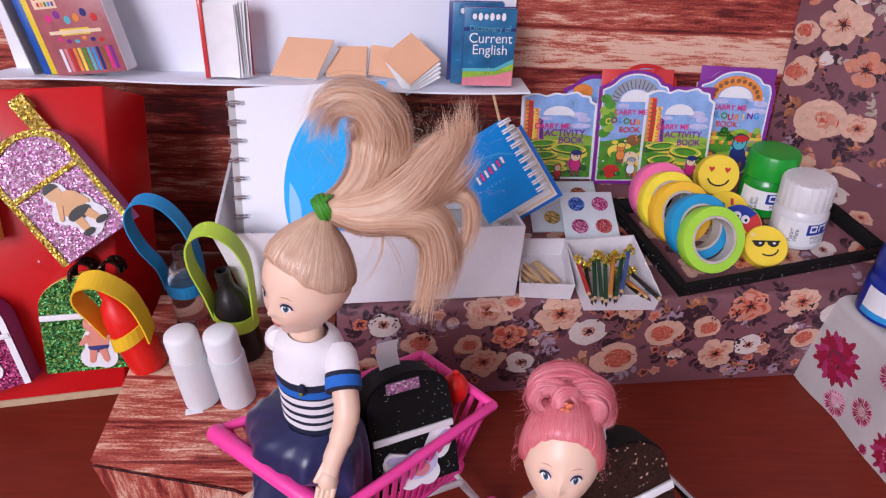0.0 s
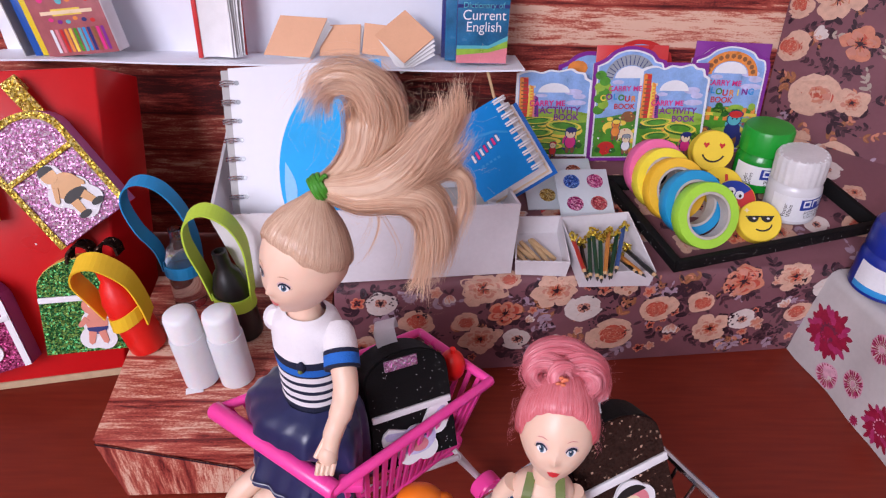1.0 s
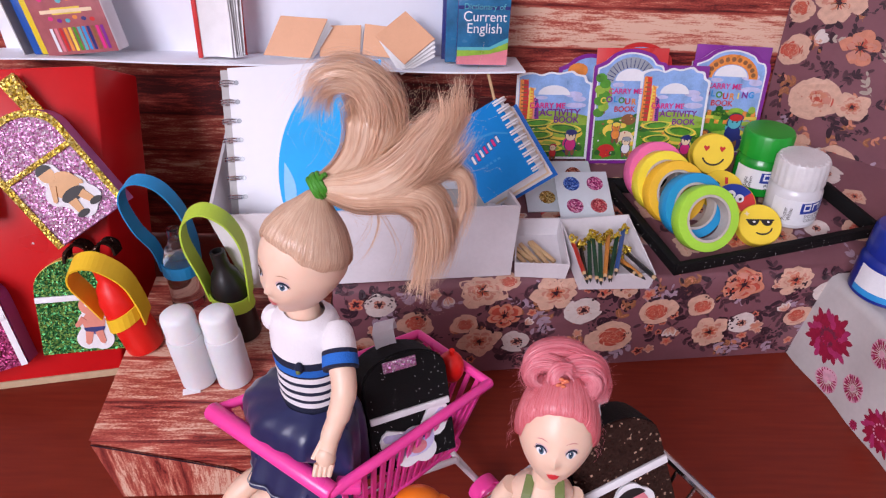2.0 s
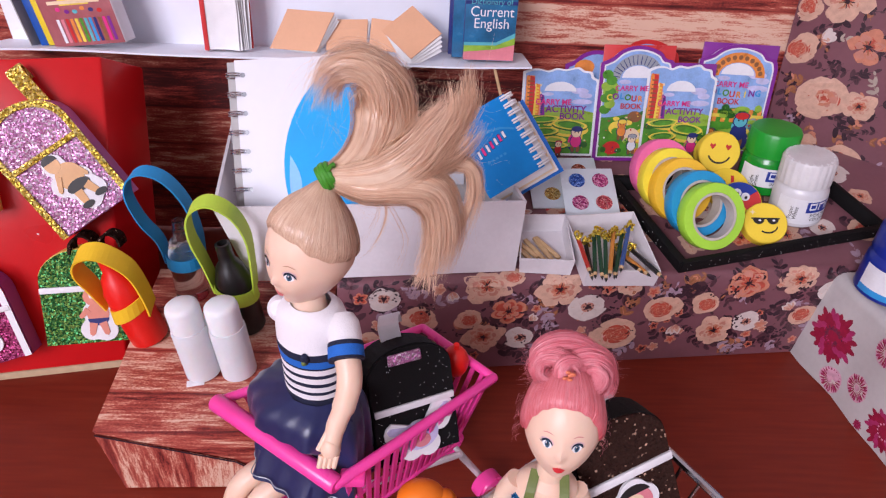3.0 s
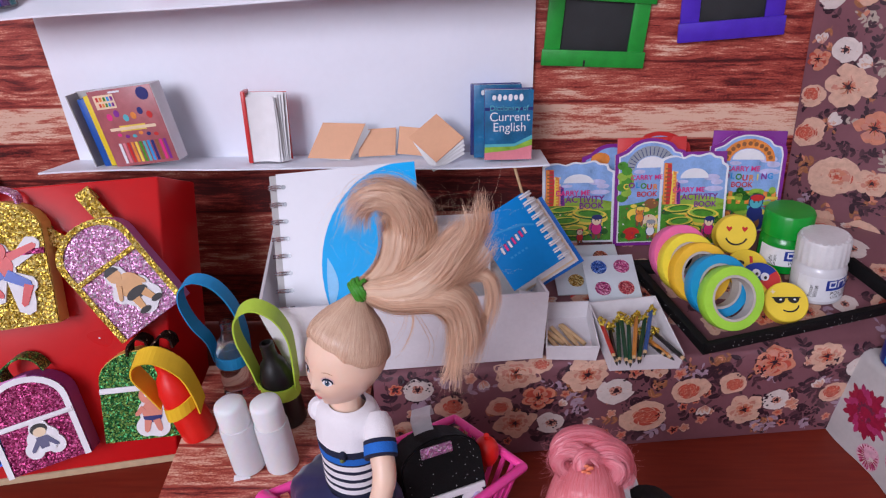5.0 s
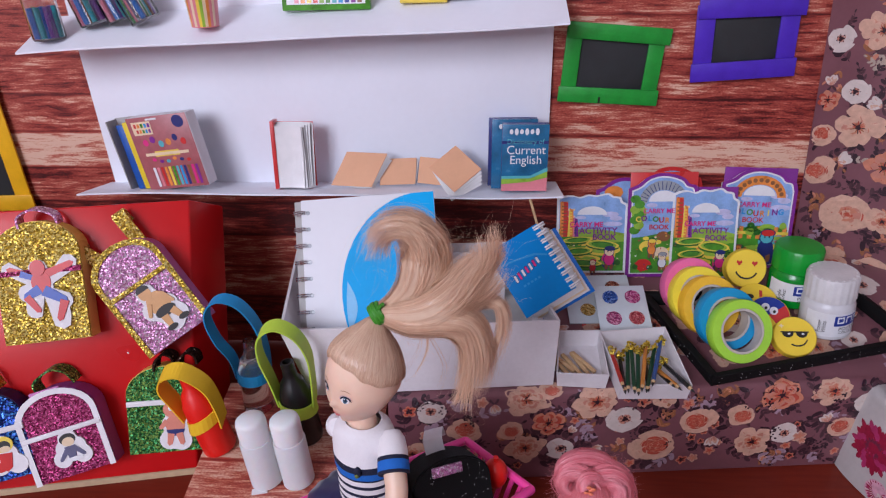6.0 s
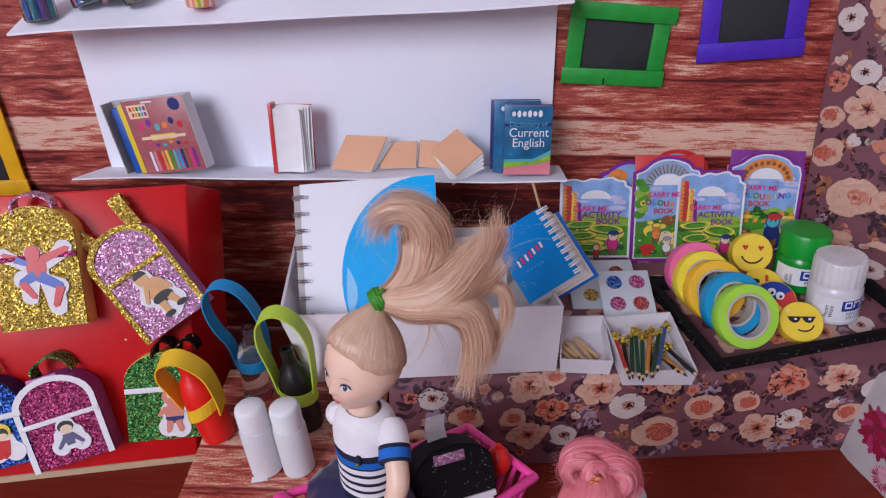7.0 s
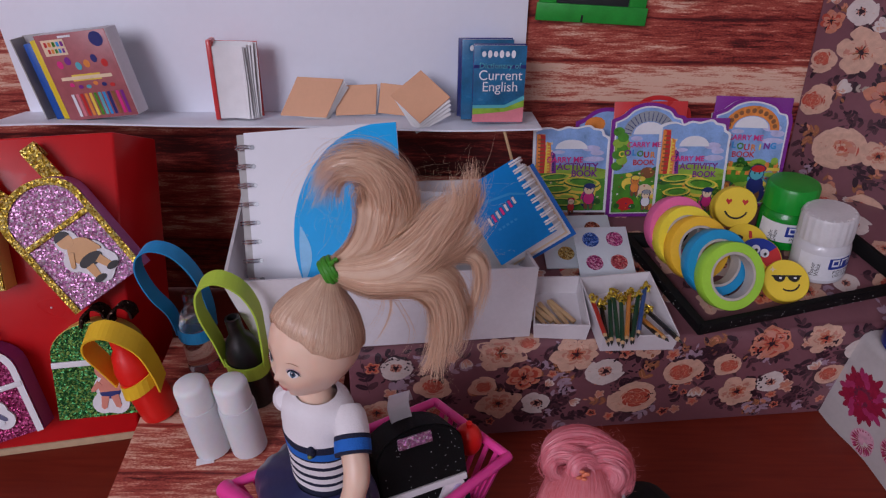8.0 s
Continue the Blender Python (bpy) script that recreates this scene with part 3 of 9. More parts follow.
def build_floral_wall():
    f, nx, nz = Form(), 40, 24
    verts, faces = [], []
    for j in range(nz + 1):
        for i in range(nx + 1):
            verts.append(wall_point(0.42 * i / nx, 0.002 + 0.50 * j / nz))
    back = [p + Vector((0.0006, 0.0015, 0)) for p in verts]
    n = len(verts)
    for j in range(nz):
        for i in range(nx):
            a = j * (nx + 1) + i
            faces.append([a, a + 1, a + nx + 2, a + nx + 1])
            faces.append([n + a + nx + 1, n + a + nx + 2, n + a + 1, n + a])
    f.add(verts + back, faces, MAUVE, True)
    return f.make("wall_floral", label="upright mauve paper sheet printed with cream and coral flowers", category="backdrop", kind="structure")


FLORAL_WALL = build_floral_wall()

LEDGE_X0, LEDGE_X1 = -0.036, 0.34


def ledge_point(x, t):
    """The paper over the ledge: t from 0 at the floor up the front (to 0.069) and on over the top."""
    r, h = 0.004, 0.069
    yf = ledge_front(x)
    if t < h - r:
        return Vector((x, yf - 0.0012 * math.sin(34 * t), t))
    if t < h + r:
        a = (t - h + r) / (2 * r) * math.pi / 2
        return Vector((x, yf + r - r * math.cos(a), h - r + r * math.sin(a)))
    y = yf + (t - h)
    return Vector((x, y, ledge_z(y) + (h - ledge_z(yf + r)) * math.exp(-(t - h - r) / 0.01)))


def build_ledge():
    f, nx = Form(), 40
    ts = [0.0005 + 0.063 * i / 8 for i in range(9)] + [0.065 + 0.008 * i / 8 for i in range(1, 9)] + [0.075 + 0.135 * i / 14 for i in range(15)]
    verts = [ledge_point(LEDGE_X0 + (LEDGE_X1 - LEDGE_X0) * i / nx, t) for t in ts for i in range(nx + 1)]
    faces = [[j * (nx + 1) + i, j * (nx + 1) + i + 1, (j + 1) * (nx + 1) + i + 1, (j + 1) * (nx + 1) + i] for j in range(len(ts) - 1) for i in range(nx)]
    f.add(verts, faces, MAUVE, True)
    for x in (LEDGE_X0, LEDGE_X1):
        side = [ledge_point(x, t) for t in ts]
        pts = side + [Vector((x, side[-1].y, 0.0005))]
        f.poly(pts[::-1] if x < 0 else pts, MAUVE)
    return f.make("floral_ledge", label="long low ledge wrapped in mauve floral paper, on the floor", category="ledge")


LEDGE = build_ledge()


# ---- printed flowers ----
class Print:
    """Flat ink shapes laid on a sheet; at(u, v) gives the sheet's point, out its outward way."""

    def __init__(self, at, out, inside=None):
        self.form, self.at, self.out, self.lift, self.inside = Form(), at, Vector(out).normalized(), 0.0, inside

    def shape(self, pts, mat):
        if self.inside and not all(self.inside(u, v) for u, v in pts):
            return
        self.lift += 0.000004
        self.form.poly([self.at(u, v) + self.out * (0.00025 + self.lift) for u, v in pts], mat)

    def petal(self, u, v, ang, length, width, mat, start=0.0, notch=0.0, tip=1.5):
        c, s = math.cos(ang), math.sin(ang)
        pts = []
        for k in range(13):
            t = k / 12
            w = width * 0.5 * math.sqrt(max(0.0, 1 - (2 * t ** tip - 1) ** 2))
            pts.append((start + t * length * (1 - (notch if k == 12 else 0)), w))
        pts += [(a, -w) for a, w in pts[-2:0:-1]]
        self.shape([(u + a * c - w * s, v + a * s + w * c) for a, w in pts], mat)

    def blob(self, u, v, r, mat, wob=0.12, n=18, seed=0.0, squash=1.0):
        self.shape([(u + r * (1 + wob * math.sin(3 * a + seed) + wob * 0.6 * math.sin(5 * a + 2 * seed)) * math.cos(a), v + squash * r * (1 + wob * math.sin(3 * a + seed)) * math.sin(a))
                    for a in [2 * math.pi * k / n for k in range(n)]], mat)

    def wash(self, u, v, ang, length, wide, mats, rng, squash=1.0, point=0.5):
        """A watercolour petal: pale towards its wavy edge, warmer towards the base, with a few fine veins."""
        ph, bend = rng.random() * 6.3, rng.gauss(0, 0.10)
        for q, (mat, reach, share) in enumerate(zip(mats, (1.0, 0.80, 0.52), (1.0, 0.74, 0.46))):
            pts = []
            for k in range(15):
                t = k / 14
                w = wide * share * 0.5 * length * math.sin(math.pi * t ** (0.75 + point)) ** 0.75 * (1 + 0.10 * math.sin(9 * t + ph + q))
                pts.append((t * length * reach * (1 + 0.03 * math.sin(11 * t + ph)), w))
            pts = pts + [(a, -w) for a, w in pts[-2:0:-1]]
            out = []
            for a, w in pts:
                b = ang + bend * a / length
                out.append((u + a * math.cos(b) - w * math.sin(b), v + squash * (a * math.sin(b) + w * math.cos(b))))
            self.shape(out, mat)
        for k in range(3):
            b = ang + (k - 1) * 0.30 * wide + rng.gauss(0, 0.04)
            a0, a1, th = length * 0.30, length * rng.uniform(0.60, 0.86), 0.018
            self.shape([(u + a0 * math.cos(b), v + squash * a0 * math.sin(b)), (u + a1 * math.cos(b + th), v + squash * a1 * math.sin(b + th)), (u + a1 * math.cos(b - th), v + squash * a1 * math.sin(b - th))], mats[min(2, 1 + k % 2)])

    def ring(self, u, v, r, n, start, wide, mats, rng, squash=1.0, point=0.5, jitter=0.12):
        order = list(range(n))
        rng.shuffle(order)
        for k in order:
            self.wash(u, v, start + k * 2 * math.pi / n + rng.uniform(-jitter, jitter), r * rng.uniform(0.84, 1.10), wide, mats, rng, squash, point)

    def anemone(self, u, v, r, rng, squash=0.9):
        s = rng.random() * 6
        self.blob(u, v, r * 0.72, INK_WHITE, 0.06, 18, s, squash)
        self.ring(u, v, r * 1.02, 6, s, 1.25, (INK_WHITE, INK_WHITE, INK_CREAM), rng, squash, 1.25)
        self.ring(u, v, r * 0.74, 4, s + 0.5, 1.20, (INK_WHITE, INK_WHITE, INK_BLUSH), rng, squash, 1.1)
        self.blob(u, v, r * 0.17, INK_PLUM, 0.25, seed=s)
        for k in range(13):
            a, q = s + k * 0.9, r * rng.uniform(0.22, 0.34)
            self.blob(u + q * math.cos(a), v + squash * q * math.sin(a), r * 0.045, INK_PLUM, 0.1, 6)

    def rose(self, u, v, r, rng, squash=0.85):
        s = rng.random() * 6
        self.ring(u, v, r * 1.12, 7, s, 1.05, (INK_CREAM, INK_CREAM, INK_BLUSH), rng, squash, 1.2, 0.2)
        self.ring(u, v, r * 0.88, 6, s + 0.4, 1.0, (INK_CREAM, INK_BLUSH, INK_PEACH), rng, squash, 0.9)
        u, v = u + 0.12 * r * math.cos(s), v + 0.12 * r * math.sin(s)
        for q, (n, far, edge, deep) in enumerate(((7, 0.80, INK_CREAM, INK_PEACH), (6, 0.66, INK_CREAM, INK_CORAL), (5, 0.52, INK_BLUSH, INK_CORAL), (5, 0.39, INK_PEACH, INK_CORAL), (4, 0.27, INK_CREAM, INK_CORAL), (3, 0.15, INK_PEACH, INK_CORAL))):
            for k in range(n):
                a = s + 0.7 * q + k * 2 * math.pi / n + rng.uniform(-0.15, 0.15)
                c, d, w = math.cos(a), math.sin(a), r * far * rng.uniform(0.90, 1.10)
                for scale, slide, mat in ((1.0, 0.0, edge), (0.86, -0.10 if q in (0, 5) else 0.03, deep), (0.55, -0.16, INK_CORAL if q > 0 else deep)):
                    pts = []
                    for i in range(16):
                        t = 2 * math.pi * i / 16
                        x = w * (0.50 + slide) + w * 0.48 * math.cos(t) * scale
                        y = w * 0.62 * math.sin(t) * scale * (1 + 0.08 * math.sin(3 * t + k))
                        pts.append((u + x * c - y * d, v + squash * (x * d + y * c)))
                    self.shape(pts, mat)

    def peony(self, u, v, r, rng, core=INK_CORAL, squash=0.9):
        s = rng.random() * 6
        self.ring(u, v, r * 1.12, 9, s, 0.66, (INK_CREAM, INK_CREAM, INK_BLUSH), rng, squash, 1.0, 0.25)
        self.ring(u, v, r * 0.88, 8, s + 0.3, 0.62, (INK_CREAM, INK_BLUSH, INK_PEACH), rng, squash, 1.0, 0.25)
        self.ring(u, v, r * 0.60, 6, s, 0.70, (INK_CREAM, INK_PEACH, core), rng, squash, 0.8, 0.25)
        for k in range(14):
            self.petal(u, v, s + k * 0.45, r * rng.uniform(0.16, 0.36), r * 0.05, (core, INK_RUST, INK_PLUM)[k % 3])
        self.blob(u, v, r * 0.12, INK_PLUM, 0.3, 10, s)

    def lily(self, u, v, r, rng):
        s = rng.random() * 6
        self.ring(u, v, r * 1.05, 6, s, 0.78, (INK_PEACH, INK_CORAL, INK_CORAL), rng, 0.9, 0.9, 0.3)
        self.ring(u, v, r * 0.75, 5, s + 0.4, 0.62, (INK_BLUSH, INK_PEACH, INK_CORAL), rng, 0.9, 0.8, 0.3)
        for k in range(9):
            self.petal(u, v, s + k * 0.7, r * rng.uniform(0.2, 0.45), r * 0.06, (INK_PLUM, INK_RUST)[k % 2])
        self.blob(u, v, r * 0.13, INK_PLUM, 0.3, 10)

    def sprig(self, u, v, ang, length, rng, mat=None, leaf=0.34):
        self.lift = 0.00001 * rng.randrange(5)
        mat = mat or rng.choice((INK_PLUM, INK_PLUM, INK_PLUM, INK_LEAF, INK_LEAF, INK_RUST, INK_LILAC))
        other = {INK_PLUM: INK_LEAF, INK_LEAF: INK_PLUM, INK_RUST: INK_PEACH}.get(mat, mat)
        curl = rng.uniform(-0.5, 0.5)
        line = [(u + length * t * math.cos(ang + curl * t), v + length * t * math.sin(ang + curl * t)) for t in [k / 6 for k in range(7)]]
        self.shape([(a - 0.00016 * math.sin(ang), b + 0.00016 * math.cos(ang)) for a, b in line] + [(a + 0.00016 * math.sin(ang), b - 0.00016 * math.cos(ang)) for a, b in line[::-1]], mat)
        for k in (1, 3, 4, 6):
            a, b = line[k]
            for side in (1, -1) if k < 6 else (0,):
                q = ang + curl * k / 6 + side * rng.uniform(0.6, 1.0)
                n = length * leaf * rng.uniform(0.75, 1.2) * (1.2 - 0.08 * k)
                self.petal(a, b, q, n, n * rng.uniform(0.40, 0.58), mat if rng.random() < 0.7 else other, tip=0.8)
                self.petal(a, b, q, n * 0.8, n * 0.05, other, tip=0.8)

    def berries(self, u, v, r, rng, mat=None):
        for k in range(8):
            a, q = rng.random() * 6.3, r * math.sqrt(rng.random())
            self.blob(u + q * math.cos(a), v + q * math.sin(a), r * 0.17, mat or INK_PLUM, 0.1, 9)

    def bud(self, u, v, r, rng):
        a = rng.random() * 6.3
        for k in range(3):
            self.wash(u - r * 0.6 * math.cos(a), v - r * 0.6 * math.sin(a), a + (k - 1) * 0.45, r * 1.9, 0.5, (INK_WHITE, INK_CREAM, INK_BLUSH), rng)
        for k in range(2):
            self.petal(u - r * 0.6 * math.cos(a), v - r * 0.6 * math.sin(a), a + 2.4 + k * 1.4, r * 1.2, r * 0.4, INK_LEAF)

    def motif(self, kind, u, v, r, rng):
        self.lift = 0.00006 + 0.00005 * rng.randrange(5)
        {"anemone": self.anemone, "rose": self.rose, "peony": self.peony, "lily": self.lily, "bud": self.bud, "berries": self.berries}[kind](u, v, r, rng)


# the print on the ledge's front, then on the upright sheet: kind, place along and up, size
LEDGE_PRINT = (("anemone", -0.0106, 0.0585, 0.0085), ("rose", 0.0103, 0.0425, 0.0092), ("rose", 0.0121, 0.0200, 0.0080), ("rose", 0.0379, 0.0410, 0.0072), ("peony", 0.0470, 0.0650, 0.0125), ("rose", 0.0614, 0.0715, 0.0070),
               ("lily", 0.0612, 0.0460, 0.0098), ("bud", 0.0756, 0.0395, 0.0030), ("peony", 0.0898, 0.0610, 0.0125), ("anemone", 0.1085, 0.0470, 0.0105), ("rose", 0.1549, 0.0438, 0.0105), ("rose", 0.1820, 0.0462, 0.0082),
               ("lily", 0.2044, 0.0605, 0.0125), ("anemone", 0.2128, 0.0300, 0.0082), ("peony", 0.1930, 0.0235, 0.0120), ("rose", 0.1285, 0.0238, 0.0135), ("anemone", 0.0704, 0.0250, 0.0088), ("peony", 0.0477, 0.0265, 0.0115),
               ("peony", 0.1323, 0.0640, 0.0085), ("bud", 0.1669, 0.0273, 0.0045), ("peony", 0.2369, 0.0625, 0.0110), ("peony", -0.0220, 0.0250, 0.0100), ("bud", 0.0280, 0.0600, 0.0036), ("bud", 0.0920, 0.0240, 0.0034),
               ("anemone", 0.2610, 0.0520, 0.0090), ("rose", 0.2480, 0.0330, 0.0085), ("bud", 0.2380, 0.0400, 0.0040), ("peony", 0.2820, 0.0350, 0.0110))
WALL_PRINT = (("anemone", 0.0240, 0.2180, 0.0098), ("peony", 0.0300, 0.1940, 0.0150), ("rose", 0.0320, 0.1300, 0.0165), ("rose", 0.0075, 0.1880, 0.0090), ("rose", 0.0100, 0.1620, 0.0118), ("lily", 0.0075, 0.2120, 0.0080),
              ("bud", 0.0080, 0.2240, 0.0040), ("anemone", 0.0090, 0.2520, 0.0092), ("lily", 0.0500, 0.1680, 0.0125), ("rose", 0.0560, 0.0880, 0.0125), ("bud", 0.0240, 0.1700, 0.0052), ("bud", 0.0390, 0.2100, 0.0050),
              ("berries", 0.0180, 0.1140, 0.0050), ("peony", 0.0560, 0.1290, 0.0100), ("peony", 0.0340, 0.2580, 0.0130), ("anemone", 0.0600, 0.2350, 0.0100), ("rose", 0.0720, 0.2020, 0.0130), ("peony", 0.0280, 0.0920, 0.0110))
STEMS = ((0.0290, 0.2420, 0.7, 0.022), (0.0310, 0.2360, 1.9, 0.018), (0.0070, 0.1360, 4.6, 0.018), (0.0090, 0.1440, 5.2, 0.016), (0.0450, 0.1440, 0.9, 0.016), (0.0380, 0.1460, 1.9, 0.014), (0.0310, 0.1850, 4.8, 0.020), (0.0130, 0.2330, 4.4, 0.012), (0.0450, 0.1130, 5.6, 0.018), (0.0440, 0.1180, 0.2, 0.016), (0.0200, 0.1160, 3.8, 0.014), (0.0300, 0.1110, 4.9, 0.014))


def print_flowers():
    rng = random.Random(5)
    # the ledge: front and top are one sheet
    pr = Print(ledge_point, (0, -0.75, 0.66), lambda u, v: LEDGE_X0 + 0.0005 < u < 0.315 and 0.001 < v < 0.20)
    for k in range(185):
        pr.sprig(rng.uniform(-0.03, 0.30), rng.uniform(0.006, 0.072), rng.uniform(0, 6.3), rng.uniform(0.010, 0.019), rng, None, 0.36)
    for k in range(54):
        pr.lift = 0.00005
        pr.ring(rng.uniform(-0.03, 0.30), rng.uniform(0.008, 0.066), rng.uniform(0.0025, 0.0050), 5, rng.random() * 6, 0.7, rng.choice(((INK_BLUSH, INK_PEACH, INK_CORAL), (INK_CREAM, INK_BLUSH, INK_PEACH), (INK_PEACH, INK_CORAL, INK_PLUM))), rng)
    for k in range(30):
        pr.berries(rng.uniform(-0.03, 0.30), rng.uniform(0.010, 0.066), rng.uniform(0.003, 0.005), rng)
    kinds = ("peony", "rose", "anemone", "lily", "bud", "rose", "peony")
    for row in range(4):
        for k in range(12):
            u, v = -0.022 + 0.028 * k + 0.013 * (row % 2) + rng.gauss(0, 0.003), 0.094 + 0.027 * row + rng.gauss(0, 0.003)
            pr.sprig(u + 0.012, v + 0.006, rng.uniform(0, 6.3), 0.015, rng)
            pr.motif(kinds[(3 * k + 2 * row) % 7], u, v, rng.uniform(0.0075, 0.0120) if (3 * k + 2 * row) % 7 != 4 else 0.004, rng)
    for kind, u, v, r in LEDGE_PRINT:
        pr.motif(kind, u, v, r * 1.04, rng)
    pr.form.make("flower_print", LEDGE, "cream, white and coral flowers printed on mauve paper", kind="stuff")
    # the upright sheet
    pr = Print(wall_point, (-0.40, -0.92, 0.0), lambda u, v: 0.0003 < u < 0.415 and 0.004 < v < 0.498)
    for u, v, a, length in STEMS:
        pr.sprig(u, v, a, length, rng)
    for k in range(64):
        pr.sprig(rng.uniform(0.008, 0.075), rng.uniform(0.085, 0.275), rng.uniform(0, 6.3), rng.uniform(0.010, 0.016), rng, rng.choice((INK_LEAF, INK_RUST, INK_PLUM, INK_PLUM, INK_SAGE)))
    for row in range(17):
        for k in range(16):
            u, v = 0.004 + 0.027 * k + 0.013 * (row % 2) + rng.gauss(0, 0.003), 0.020 + 0.028 * row + rng.gauss(0, 0.003)
            if u < 0.078 and 0.078 < v < 0.272:
                continue
            pr.sprig(u + 0.012, v + 0.006, rng.uniform(0, 6.3), 0.015, rng)
            pr.motif(kinds[(3 * k + 2 * row) % 7], u, v, rng.uniform(0.0080, 0.0135) if (3 * k + 2 * row) % 7 != 4 else 0.004, rng)
    for kind, u, v, r in WALL_PRINT:
        pr.motif(kind, u, v, r, rng)
    pr.form.make("flower_print", FLORAL_WALL, "cream, peach and coral roses and peonies printed on mauve paper", kind="stuff")


print_flowers()


# ---- shelves of folded white paper ----
def shelf_sheet(name, x0, x1, z0, z1, yf, yb, label, wave, fall=0.0):
    """A folded paper shelf; its front edge runs from z0 to z1 and waves a little."""
    f, n = Form(), 36
    rows = []
    for j in range(7):
        row = []
        for i in range(n + 1):
            s = i / n
            x, y = x0 + (x1 - x0) * s, yf + (yb - yf) * j / 6
            dip = wave * (math.sin(5.2 * s + 0.7) + 0.5 * math.sin(13 * s)) * (1 - j / 6)
            row.append(Vector((x, y + 0.002 * math.sin(4 * s) * (1 - j / 6), z0 + (z1 - z0) * s + dip + 0.001 * j / 6 - fall * (y - yf))))
        rows.append(row)
    top = [p for r in rows for p in r]
    low = [p - Vector((0, 0, 0.0012)) for p in top]
    m, w = len(top), n + 1
    faces = []
    for j in range(6):
        for i in range(n):
            a = j * w + i
            faces += [[a, a + 1, a + w + 1, a + w], [m + a + w, m + a + w + 1, m + a + 1, m + a]]
    for i in range(n):
        faces.append([m + i, m + i + 1, i + 1, i])
        b = 6 * w + i
        faces.append([b, b + 1, m + b + 1, m + b])
    for j in range(6):
        a, b = j * w, j * w + n
        faces += [[a, a + w, m + a + w, m + a], [m + b, m + b + w, b + w, b]]
    f.add(top + low, faces, SHELFPAPER, True)
    return f.make(name, label=label, category="shelf", kind="structure")


UPPER_RISE = 0.32


def build_shelves():
    f = Form()
    f.hexa([(-0.2565, 0.4545, 0.1435), (0.0655, 0.4545, 0.1480), (0.0655, 0.4575, 0.1480), (-0.2565, 0.4575, 0.1435)],
           [(-0.2630, 0.4545, 0.330), (0.0625, 0.4545, 0.340), (0.0625, 0.4575, 0.340), (-0.2630, 0.4575, 0.330)], SHELFPAPER, 0.0003)
    f.make("wall_panel", label="white paper sheet fixed flat on the plank-print wall", category="panel", kind="structure")
    shelf_sheet("shelf_lower", -0.2600, 0.0725, 0.1545, 0.1590, 0.4100, 0.4560, "thin white folded-paper shelf with a wavy front edge", 0.0012, 0.2)
    shelf_sheet("shelf_upper", -0.2745, 0.0680, 0.2495, 0.2688, 0.4100, 0.4560, "thin white folded-paper shelf sloping slightly to one end", 0.0008, -UPPER_RISE)


build_shelves()


# ---- red box, wooden-print box, daisy box ----
def red_y(x, z):
    return 0.310 + 0.2 * (x + 0.165) + 0.42 * z


def build_red_box():
    xl, h = -0.43, 0.1655
    box = thing("red_carton", pose(-0.28, 0.33, 0), "large glossy red carton leaning back on the floor", "box")
    inv = pose(-0.28, 0.33, 0).inverted()
    def quad(z, xr):
        # the carton leans back as a whole: its back lies lower than its front
        back = 0.040
        drop = back * 0.40 if z > 0.1 else 0.0
        return [inv @ Vector(p) for p in ((xl, red_y(xl, z), z), (xr, red_y(xr, z), z), (xr + 0.010, min(0.4070, red_y(xr, z) + back), z - drop), (xl, min(0.4070, red_y(xr, z) + back) + 0.2 * (xl - xr), z - drop))]
    Form().hexa(quad(0.004, -0.1645), quad(h, -0.1672), REDGLOSS, 0.0012).make("body", box)
    Form().hexa(quad(0.0003, -0.1637), quad(0.0038, -0.1640), KRAFT, 0.0004).make("lid_rim", box, "bare cardboard edge along the bottom")
    spot = Form()
    p = Vector((-0.205, red_y(-0.205, 0.078), 0.078))
    spot.ball(inv @ p, (0.0007, 0.0004, 0.0007), FOAM_WHITE, None, 8, 6)
    spot.make("fleck", box, "tiny white fleck")


build_red_box()


